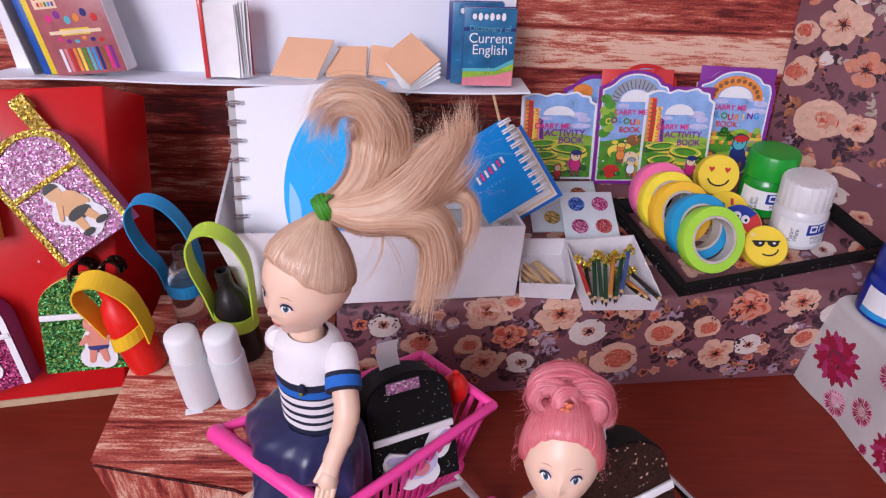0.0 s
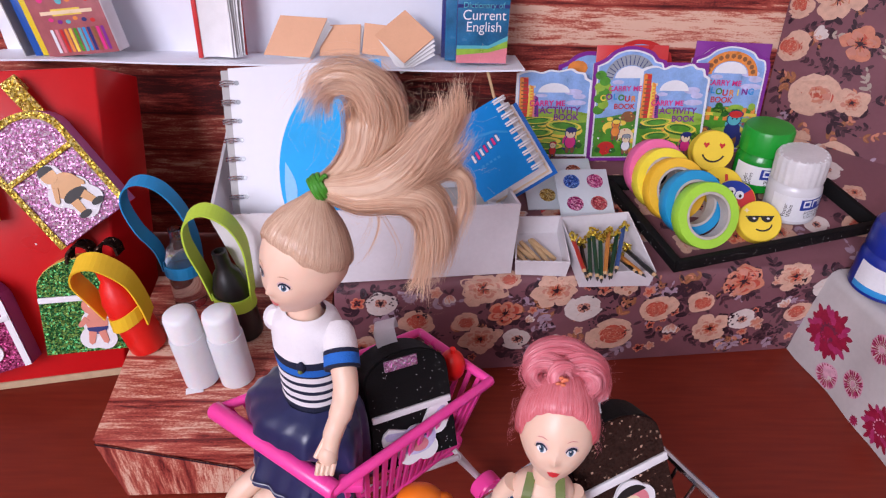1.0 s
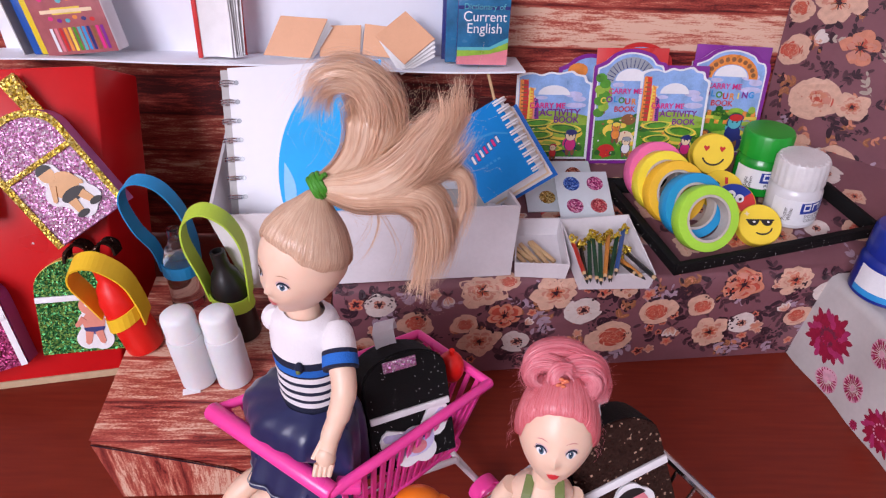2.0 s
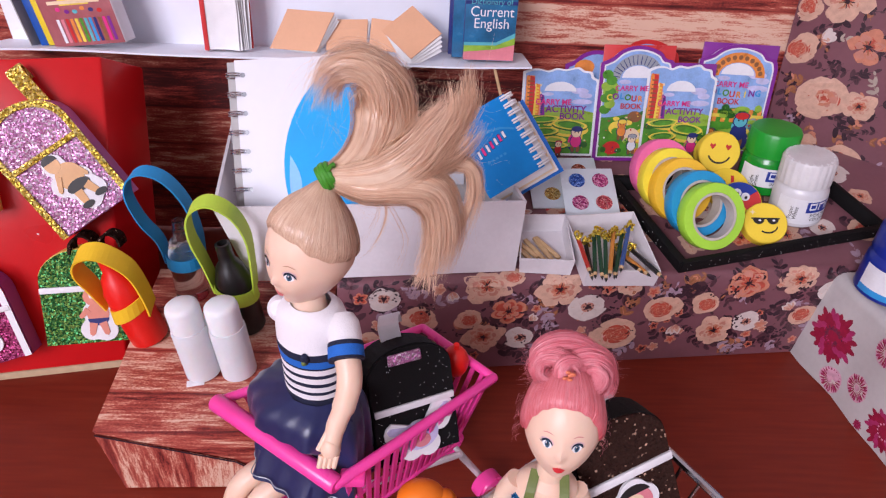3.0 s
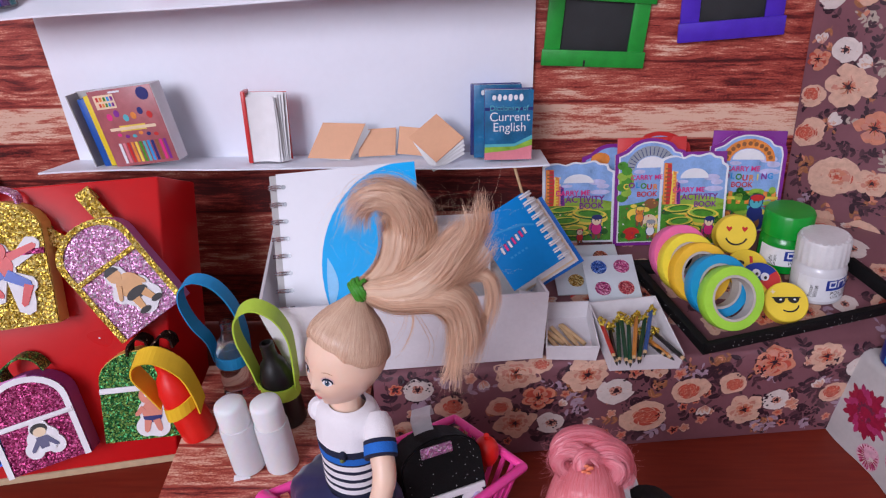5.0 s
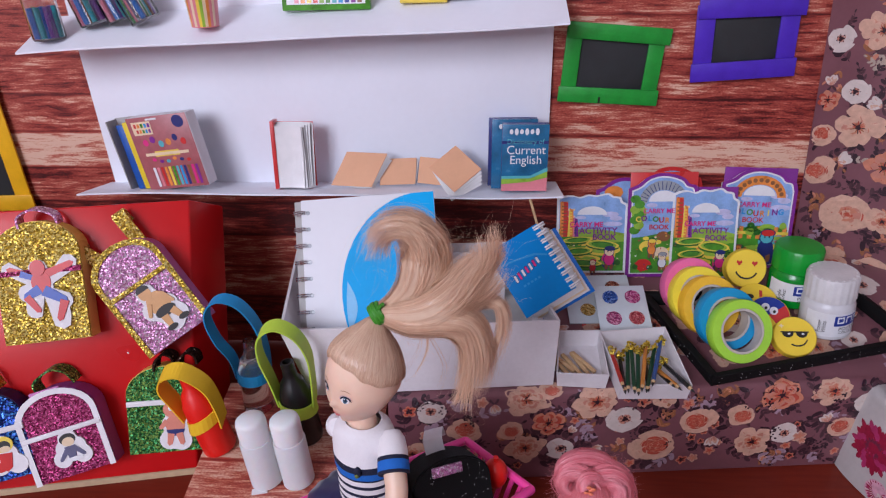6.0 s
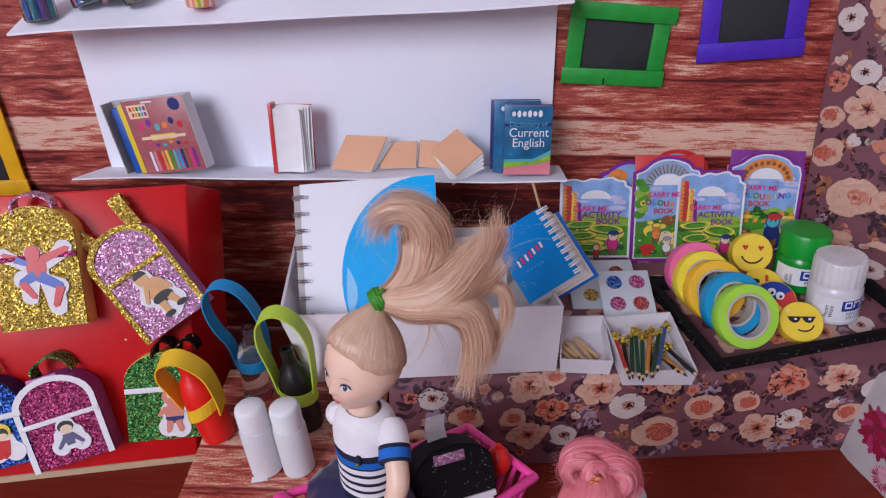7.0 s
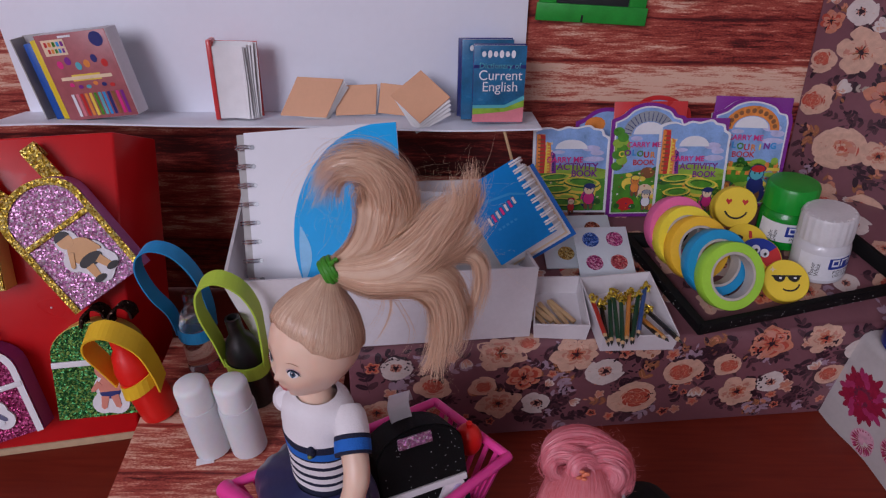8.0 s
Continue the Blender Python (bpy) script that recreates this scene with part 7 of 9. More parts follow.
# ---- black tray with tapes, erasers and paint bottles ----
def build_tray():
    c = [Vector((0.1300, 0.3960)), Vector((0.1580, 0.3255)), Vector((0.2935, 0.3600)), Vector((0.2760, 0.3985))]
    mid = sum(c, Vector((0, 0))) / 4
    at = pose(mid.x, mid.y, ledge_z(mid.y) + 0.0006)
    tray = thing("foam_tray", at, "black glitter foam tray with low edges on the floral ledge", "tray")
    inv = at.inverted()
    low = [inv @ Vector((p.x, p.y, ledge_z(p.y) + 0.0008)) for p in c]
    rng = random.Random(8)
    for i, wide in ((0, 0.0125), (1, 0.0090), (2, 0.0080), (3, 0.0090)):
        a, b = low[i], low[(i + 1) % 4]
        d = (b - a).normalized()
        n = Vector((0, 0, 1)).cross(d).normalized()
        if n.dot(-(a + b) / 2) < 0:
            n = -n
        lean = n * 0.0022
        up = Vector((0, 0, 0.0088))
        f = Form()
        f.hexa([a, b, b + n * 0.0026, a + n * 0.0026], [a - lean + up, b - lean + up, b - lean + n * wide * 0.45 + up, a - lean + n * wide * 0.45 + up], FOAM_DARK, 0.0005)
        for k in range(60):
            p = a.lerp(b, rng.random()) + up * (0.15 + 0.8 * rng.random())
            p -= lean * (p.z - a.lerp(b, 0.5).z) / 0.0088
            q = p - n * 0.0010 if rng.random() < 0.6 else p + up * 0.0 + n * (wide * 0.3 * rng.random())
            if q is not p:
                f.ball(q, (0.00022, 0.00022, 0.00022), GLIT_WHITE, None, 5, 3)
        f.make("tray_edge", tray)
    # five rolls of tape leaning on one another
    rolls = (((0.1570, 0.3880), 0, 0.0190, 0.0085), ((0.1600, 0.3795), 1, 0.0190, 0.0085), ((0.1650, 0.3700), 2, 0.0192, 0.0085), ((0.1725, 0.3585), 3, 0.0195, 0.0085), ((0.1775, 0.3480), 4, 0.0196, 0.0085))
    names = ("pink", "yellow", "orange", "blue", "lime-green")
    for (x, y), k, r, w in rolls:
        axis = Vector((0.16, -0.86, 0.44)).normalized()
        ex = axis.cross(Vector((0, 0, 1))).normalized()
        ez = ex.cross(axis)
        tilt = math.asin(abs(axis.z))
        low_point = r * math.sqrt(1 - axis.z ** 2) + 0.0 + w / 2 * axis.z
        m = basis(Vector((x, y, ledge_z(y) + 0.0024 + low_point)), ex, ez, axis)
        t = thing("tape_roll", m, "roll of %s paper tape leaning in the black tray" % names[k], "tape", "tape rolls")
        Form().lathe([(r * 0.72, -w / 2), (r * 0.985, -w / 2), (r, -w / 2 + 0.0005), (r, w / 2 - 0.0005), (r * 0.985, w / 2), (r * 0.72, w / 2)], TAPES[k], 48, None, True, True).make("tape_winding", t)
        Form().lathe([(r * 0.64, -w / 2 + 0.0004), (r * 0.715, -w / 2 + 0.0004), (r * 0.715, w / 2 - 0.0002), (r * 0.64, w / 2 - 0.0002)], TAPECORE, 48, None, True, True).make("card_core", t, "grey card core")
    # round erasers with printed faces
    def eraser(x, y, z, normal, r, face, mat, label, thick=0.0075, spin=0.0):
        n = unit(normal)
        ex = Vector((0, 0, 1)).cross(n).normalized()
        ez = n.cross(ex)
        m = basis(Vector((x, y, z)), ex, -n, ez) @ pose(0, 0, 0, 0, spin, 0)
        e = thing("round_eraser", m, label, "eraser", "round erasers")
        Form().lathe([(0.0, 0.0), (r * 0.96, 0.0), (r, 0.0006), (r, thick - 0.0006), (r * 0.96, thick), (0.0, thick)], mat, 36, pose(0, 0, 0, -90, 0, 0)).make("eraser_body", e)
        f = Form()
        yy = -0.00012
        if face == "hearts":
            for sx in (-1, 1):
                f.flat([(sx * r * 0.38, r * 0.12), (sx * r * 0.38 + r * 0.15, r * 0.32), (sx * r * 0.38 + r * 0.10, r * 0.42), (sx * r * 0.38, r * 0.35), (sx * r * 0.38 - r * 0.10, r * 0.42), (sx * r * 0.38 - r * 0.15, r * 0.32)], yy, P_RED)
            f.flat(arc(0, -r * 0.02, r * 0.58, r * 0.55, 200, 340, 16) + arc(0, -r * 0.02, r * 0.50, r * 0.46, 340, 200, 16), yy, INKBLACK)
        elif face == "glasses":
            for sx in (-1, 1):
                f.flat(arc(sx * r * 0.32 , r * 0.20, r * 0.27, r * 0.27, 180, 360, 12), yy, INKBLACK)
                f.flat(oval(sx * r * 0.32 + r * 0.05, r * 0.12, r * 0.07, r * 0.05, 8), yy - 0.00006, LABEL_WHITE)
            f.flat(rect(-r * 0.65, r * 0.18, r * 0.65, r * 0.25), yy - 0.00003, INKBLACK)
            f.flat(arc(r * 0.08, -r * 0.10, r * 0.48, r * 0.42, 230, 350, 14) + arc(r * 0.08, -r * 0.10, r * 0.42, r * 0.34, 350, 230, 14), yy, INKBLACK)
            f.flat([(-r * 0.72, r * 0.52), (-r * 0.62, r * 0.56), (-r * 0.58, r * 0.66), (-r * 0.54, r * 0.56), (-r * 0.44, r * 0.52), (-r * 0.54, r * 0.48), (-r * 0.58, r * 0.38), (-r * 0.62, r * 0.48)], yy, P_CREAM)
        elif face == "mixed":
            f.flat(arc(0, 0, r * 0.95, r * 0.95, -30, 150, 18), yy, P_RED)
            f.flat(arc(0, 0, r * 0.95, r * 0.95, 60, 240, 18), yy - 0.00003, LABEL_BLUE)
            for sx in (-0.30, 0.12):
                f.flat(oval(sx * r, r * 0.30, r * 0.20, r * 0.22, 12), yy - 0.0001, LABEL_WHITE)
                f.flat(oval(sx * r + r * 0.04, r * 0.27, r * 0.07, r * 0.09, 8), yy - 0.00016, INKBLACK)
            f.flat(oval(-r * 0.35, -r * 0.38, r * 0.40, r * 0.34, 14), yy - 0.0001, LABEL_WHITE)
        else:
            f.flat(oval(-r * 0.35, r * 0.2, r * 0.2, r * 0.14, 10), yy, INKBLACK)
            f.flat(rect(r * 0.1, r * 0.1, r * 0.25, r * 0.6), yy, P_RED)
            f.flat(oval(r * 0.5, -r * 0.15, r * 0.28, r * 0.22, 10), yy, P_ORANGE)
            f.flat(oval(-r * 0.1, -r * 0.4, r * 0.2, r * 0.2, 10), yy, LABEL_WHITE)
        f.make("printed_face", e)
    eraser(0.1985, 0.4030, 0.1100, (-0.10, -0.93, 0.36), 0.0130, "hearts", SMILE, "yellow smiling round eraser standing in the black tray")
    eraser(0.1995, 0.4115, 0.1050, (-0.10, -0.93, 0.36), 0.0125, "plain", SMILE, "yellow round eraser behind the smiling one", thick=0.004)
    eraser(0.2035, 0.3880, 0.0940, (-0.10, -0.55, 0.82), 0.0130, "other", SMILE, "yellow printed round eraser leaning in the black tray")
    eraser(0.2060, 0.3735, 0.0920, (-0.16, -0.62, 0.75), 0.0130, "mixed", SMILE, "blue and red printed round eraser leaning in the black tray", spin=20)
    eraser(0.2165, 0.3560, 0.0875, (-0.12, -0.66, 0.72), 0.0128, "glasses", SMILE, "yellow round eraser with dark glasses leaning in the black tray", spin=-6)


build_tray()


def paint_bottle(x, y, z, r, h, body, cap, label, strip, strip_text, text_mat, turn=0.0, tilt=0.0, twoline="COLOURS"):
    at = pose(x, y, z) @ pose(0, 0, 0, 0, tilt, 0) @ pose(0, 0, 0, 0, 0, turn)
    b = thing("paint_bottle", at, label, "bottle", "poster paint bottles")
    neck = h * 0.60
    Form().lathe([(0.0, 0.0), (r * 0.90, 0.0), (r * 0.97, 0.0012), (r * 0.97, neck - 0.004), (r * 0.90, neck - 0.0015), (r * 0.84, neck), (r * 0.84, neck + 0.002), (0.0, neck + 0.002)], body, 44).make("bottle_body", b)
    f = Form()
    seg, prof = 88, [(0.0, neck + 0.0008), (1.0, neck + 0.0008), (1.0, h - 0.0020), (0.93, h - 0.0004), (0.80, h), (0.0, h - 0.0003)]
    verts, n = [], len(prof)
    for i in range(seg):
        a = 2 * math.pi * i / seg
        rib = 1.0 - (0.026 if cap is CAP_WHITE else 0.008) * (i // 2 % 2)
        verts += [(q * r * 0.95 * (rib if q > 0.94 else 1) * math.cos(a), q * r * (rib if q > 0.94 else 1) * 0.95 * math.sin(a), zz) for q, zz in prof]
    f.add(verts, [[i * n + k, ((i + 1) % seg) * n + k, ((i + 1) % seg) * n + k + 1, i * n + k + 1] for i in range(seg) for k in range(n - 1)], cap, True)
    if cap is CAP_WHITE:
        for i in range(20):
            a = 2 * math.pi * i / 20
            f.ball((r * 0.80 * math.cos(a), r * 0.80 * math.sin(a), h - 0.0002), (0.0009, 0.0009, 0.0006), cap, None, 8, 5)
    f.make("screw_cap", b, "ribbed screw cap")
    # label wrapped round the front
    lab = Form()
    R = r * 0.975
    def wrap(a0, a1, z0, z1, mat, off):
        m = 14
        vs = [((R + off) * math.cos(radians(a0 + (a1 - a0) * i / m)), (R + off) * math.sin(radians(a0 + (a1 - a0) * i / m)), zz) for zz in (z0, z1) for i in range(m + 1)]
        lab.add(vs, [[i, i + 1, m + 2 + i, m + 1 + i] for i in range(m)], mat, True)
    zb, zt = 0.0030, neck - 0.0055
    wrap(200, 345, zb, zt, LABEL_WHITE, 0.00010)
    wrap(262, 335, zt - (zt - zb) * 0.52, zt - 0.0015, LABEL_BLUE, 0.00016)
    if strip:
        wrap(200, 345, zb, zb + (zt - zb) * 0.22, strip, 0.00018)
    zc, hh = zt - (zt - zb) * 0.27, (zt - zb) * 0.14
    for a0, a1, z0, z1 in ((268, 271, zc - hh, zc + hh), (268, 282, zc - hh, zc - hh * 0.5), (268, 282, zc + hh * 0.5, zc + hh), (281, 284, zc - hh, zc + hh), (288, 291, zc - hh, zc + hh), (288, 304, zc + hh * 0.5, zc + hh), (303, 306, zc - hh, zc + hh), (310, 313, zc - hh, zc + hh), (310, 326, zc + hh * 0.5, zc + hh), (323, 326, zc - hh, zc + hh)):
        wrap(a0, a1, z0, z1, LABEL_WHITE, 0.00026)
    lab.make("paper_label", b, "white label with a blue mark")
    def curved(text, size, mat, ang, zz, upright=False):
        span = 0.0
        for i, ch in enumerate(text):
            a = radians(ang) + (i - (len(text) - 1) / 2) * size * 0.72 / R
            m = pose((R + 0.0004) * math.cos(a), (R + 0.0004) * math.sin(a), zz) @ pose(0, 0, 0, 0, 0, math.degrees(a) + 90)
            words(ch, size, mat, b, m, "letter")
    curved("POSTER", 0.0034, text_mat, 298, zt - (zt - zb) * 0.64)
    if twoline:
        curved(twoline, 0.0026, text_mat, 298, zt - (zt - zb) * 0.80)
    if strip_text:
        for i, line in enumerate(strip_text):
            m = pose((R + 0.0004) * math.cos(radians(232 + 10 * i)), (R + 0.0004) * math.sin(radians(232 + 10 * i)), (zb + zt) / 2 - 0.001) @ pose(0, 0, 0, 0, 0, 232 + 10 * i + 90) @ pose(0, 0, 0, 0, -90, 0)
            words(line, 0.0034, text_mat, b, m, "lettering")
    return b


paint_bottle(0.2435, 0.3750, ledge_z(0.3750) + 0.0022, 0.0160, 0.0425, BOTTLE_WHITE, CAP_WHITE, "white poster paint bottle with a ribbed cap in the black tray", None, ("Poster", "White"), INKBLACK, 0, -5)
paint_bottle(0.2310, 0.4020, ledge_z(0.402) + 0.0022, 0.0160, 0.0415, BOTTLE_GREEN, CAP_GREEN, "green poster paint bottle with a green cap in the black tray", BOTTLE_GREEN, ("Light", "Green"), INKBLACK, -12, -2)
paint_bottle(0.2790, 0.3190, 0.0668, 0.0185, 0.0430, BOTTLE_BLUE, BOTTLE_BLUE, "blue poster paint bottle with a blue cap on the daisy box", LABEL_SKY, None, INKBLACK, -22, 0)
paint_bottle(0.2990, 0.2960, 0.0668, 0.0185, 0.0430, BOTTLE_BEIGE, CAP_WHITE, "cream poster paint bottle on the daisy box", None, None, INKBLACK, -22, 0)


# ---- hair ----
def hair_fibre(name, dark, light, rough=0.34):
    """Silky nylon hair: every strand has its own tint, and some light passes through."""
    mat = bpy.data.materials.new(name)
    mat.use_nodes = True
    n, l = mat.node_tree.nodes, mat.node_tree.links
    p = n["Principled BSDF"]
    p.inputs["Roughness"].default_value, p.inputs["Specular IOR Level"].default_value = rough, 0.75
    geo, tc, noise = n.new("ShaderNodeNewGeometry"), n.new("ShaderNodeTexCoord"), n.new("ShaderNodeTexNoise")
    noise.inputs["Scale"].default_value = 260.0
    l.new(tc.outputs["Object"], noise.inputs["Vector"])
    fac = n.new("ShaderNodeMath")
    fac.operation = "MULTIPLY_ADD"
    l.new(geo.outputs["Random Per Island"], fac.inputs[0])
    fac.inputs[1].default_value = 0.55
    half = n.new("ShaderNodeMath")
    half.operation = "MULTIPLY"
    l.new(noise.outputs[0], half.inputs[0])
    half.inputs[1].default_value = 0.45
    l.new(half.outputs[0], fac.inputs[2])
    mix = n.new("ShaderNodeMix")
    mix.data_type = "RGBA"
    mix.inputs["A"].default_value, mix.inputs["B"].default_value = (*dark, 1), (*light, 1)
    l.new(fac.outputs[0], mix.inputs["Factor"])
    l.new(mix.outputs["Result"], p.inputs["Base Color"])
    thin, both = n.new("ShaderNodeBsdfTranslucent"), n.new("ShaderNodeMixShader")
    l.new(mix.outputs["Result"], thin.inputs["Color"])
    both.inputs[0].default_value = 0.34
    l.new(p.outputs[0], both.inputs[1])
    l.new(thin.outputs[0], both.inputs[2])
    l.new(both.outputs[0], n["Material Output"].inputs["Surface"])
    return mat


HAIR = hair_fibre("blonde_doll_hair", (0.70, 0.44, 0.29), (0.99, 0.81, 0.62), 0.24)
HAIR_PINK = hair_fibre("pink_doll_hair", (0.80, 0.16, 0.22), (0.95, 0.46, 0.51))
HAIR_CAP_PINK = hair_fibre("coral_pink_doll_hair", (0.76, 0.13, 0.16), (0.93, 0.38, 0.42))


def ribbon(form, pts, normals, width, mat):
    """A flat strand along pts, thinning to its tip."""
    n, verts = len(pts), []
    for i, p in enumerate(pts):
        d = pts[min(i + 1, n - 1)] - pts[max(i - 1, 0)]
        side = d.cross(normals[i])
        side = side.normalized() * (width * 0.5 * (1 - 0.75 * (i / (n - 1)) ** 3))
        verts += [p - side, p + side]
    form.add(verts, [[2 * i, 2 * i + 1, 2 * i + 3, 2 * i + 2] for i in range(n - 1)], mat, True)


def lock(form, guide, spread, count, mat, rng, width=0.00020, fray=0.002, clumps=16, flat=0.7, core=0.90, steps=4, twist=0.6, stray=0.10):
    """A lock of fine strands in clumps along a guide line; spread: its half width at each guide point."""
    line = spline(guide, steps)
    n, keys = len(line), len(spread) - 1

    def wide(s):
        q = s * keys
        i = min(int(q), keys - 1)
        return spread[i] + (spread[i + 1] - spread[i]) * (q - i)

    rows, side = [], None
    for i, p in enumerate(line):
        d = (line[min(i + 1, n - 1)] - line[max(i - 1, 0)]).normalized()
        side = Vector((0, -1, 0)).cross(d)
        side = side.normalized() if side.length > 0.2 else d.orthogonal().normalized()
        rows.append((p, side, side.cross(d).normalized() * flat))
    bunch = []
    for k in range(clumps):
        a = 2 * math.pi * (k + rng.random()) / clumps
        bunch.append((a, rng.uniform(0.45, 0.98), rng.uniform(0.66, 1.0), Vector((rng.uniform(-1, 1), rng.uniform(-0.6, 0.6), rng.uniform(-1, 1))) * fray, rng.uniform(-twist, twist)))
    for _ in range(count):
        a, r, cut, drift, turn = bunch[rng.randrange(clumps)]
        a, r = a + rng.gauss(0, 0.30), min(1.06, r + rng.gauss(0, 0.16))
        loose = rng.random() < stray
        end = max(6, int(n * min(1.0, cut + rng.uniform(-0.12, 0.10))))
        own = Vector((rng.gauss(0, 1), rng.gauss(0, 0.6), rng.gauss(0, 1))) * (fray * (1.3 if loose else 0.28))
        tilt, ph = rng.gauss(0, 0.35), rng.random() * 6.3
        pts, normals = [], []
        for i in range(end):
            p, u, v = rows[i]
            s = i / (n - 1)
            w = wide(s) * r * (1.12 if loose else 1.0)
            b = a + turn * s
            out = u * math.cos(b) + v * math.sin(b)
            bow = math.sin(6 * s + ph) * (0.0010 if loose else 0.00025) * s
            pts.append(p + out * w + (drift + own) * (s ** 2.5) + u * bow)
            c, e = math.cos(tilt), math.sin(tilt)
            normals.append(out.normalized() * c + (u * -math.sin(b) + v * math.cos(b)) * e)
        ribbon(form, pts, normals, width * (0.55 if loose else rng.uniform(0.7, 1.2)), mat)
    if core:
        last = int(n * 0.72)
        rings = []
        for i in range(last):
            p, u, v = rows[i]
            w = wide(i / (n - 1)) * core * (1 if i < last * 0.55 else max(0.03, (last - 1 - i) / (last * 0.45)))
            rings.append([p + u * (w * math.cos(q)) + v * (w * math.sin(q)) for q in [2 * math.pi * k / 14 for k in range(14)]])
        form.loft(rings, lambda i: mat)


def combed_cap(form, place, radii, pole, line, mat, rng, peak, hairs=2600, out=1.06):
    """Hair combed from the hair line up to the knot: pole is the knot's way and line(a) the hair line's height, both in the head's own axes."""
    pole = unit(pole)

    def at(a, t, k):
        e = line(a)
        h = Vector((math.cos(e) * math.cos(a), math.cos(e) * math.sin(a), math.sin(e)))
        w = math.acos(max(-1, min(1, pole.dot(h))))
        d = (pole * math.sin((1 - t) * w) + h * math.sin(t * w)) / math.sin(w)
        rise = peak * math.exp(-(t * w / 0.30) ** 2)
        roll = 0.020 * math.sin(math.pi * min(1, max(0, (t - 0.70) / 0.30)))
        k = (out + rise + roll - 0.05 * max(0, (t - 0.95) / 0.05) ** 2) * k
        return place @ Vector((d.x * radii[0] * k, d.y * radii[1] * k, d.z * radii[2] * k))

    cols, rows = 96, 18
    verts = [at(2 * math.pi * i / cols, max(0.012, j / rows), 1.0 + 0.0015 * math.sin(i * 2.4) * min(1, j / 5)) for j in range(rows + 1) for i in range(cols)]
    form.add(verts, [[j * cols + i, j * cols + (i + 1) % cols, (j + 1) * cols + (i + 1) % cols, (j + 1) * cols + i] for j in range(rows) for i in range(cols)], mat, True)
    centre = place @ Vector((0, 0, 0))
    for _ in range(hairs):
        a, lift = rng.random() * 2 * math.pi, rng.uniform(1.001, 1.012)
        t1, t0 = (1.0, rng.uniform(0.0, 0.3)) if rng.random() < 0.7 else (rng.uniform(0.6, 1.0), 0.03)
        sway, tilt, ph = rng.gauss(0, 0.05), rng.gauss(0, 0.22), rng.random() * 6.3
        pts, normals = [], []
        for q in range(15):
            t = t1 + (max(0.015, t0) - t1) * q / 14
            p = at(a + sway * math.sin(math.pi * t), t, lift + 0.002 * math.sin(9 * t + ph))
            pts.append(p)
            normals.append(p - centre)
        for q in range(15):
            d = pts[min(q + 1, 14)] - pts[max(q - 1, 0)]
            m = normals[q].normalized()
            normals[q] = m * math.cos(tilt) + d.cross(m).normalized() * math.sin(tilt)
        ribbon(form, pts, normals, rng.uniform(0.00012, 0.00024), mat)


ROOT_ORANGE = surface("orange_pink_hair_root", (0.74, 0.20, 0.10), 0.4)


def hair_line(knots):
    """The height of the hair line, in radians, by the turn from the face; knots in degrees."""
    def line(a):
        q = abs(math.degrees(math.atan2(math.sin(a), math.cos(a))))
        for (q0, e0), (q1, e1) in zip(knots, knots[1:]):
            if q <= q1:
                t = (q - q0) / (q1 - q0)
                return radians(e0 + (e1 - e0) * t * t * (3 - 2 * t))
        return radians(knots[-1][1])
    return line


BLONDE_LINE = hair_line(((0, 32), (25, 30), (50, 20), (75, 12), (110, 5), (180, -28)))
PINK_LINE = hair_line(((0, 33), (18, 32), (35, 26), (50, 14), (64, -6), (100, -18), (180, -32)))


def ellipse_ring(c, ex, ey, rx, ry, n=28, fold=0.0, folds=7, ph=0.0):
    out = []
    for k in range(n):
        a = 2 * math.pi * k / n
        q = 1 + fold * math.sin(folds * a + ph) + 0.6 * fold * math.sin((folds * 2 + 1) * a + 2 * ph)
        out.append(Vector(c) + ex * (rx * q * math.cos(a)) + ey * (ry * q * math.sin(a)))
    return out


BROW = surface("brow_paint", (0.50, 0.27, 0.17), 0.5)
SHADOW_PAINT = surface("lilac_eyelid_paint", (0.62, 0.44, 0.46), 0.4)


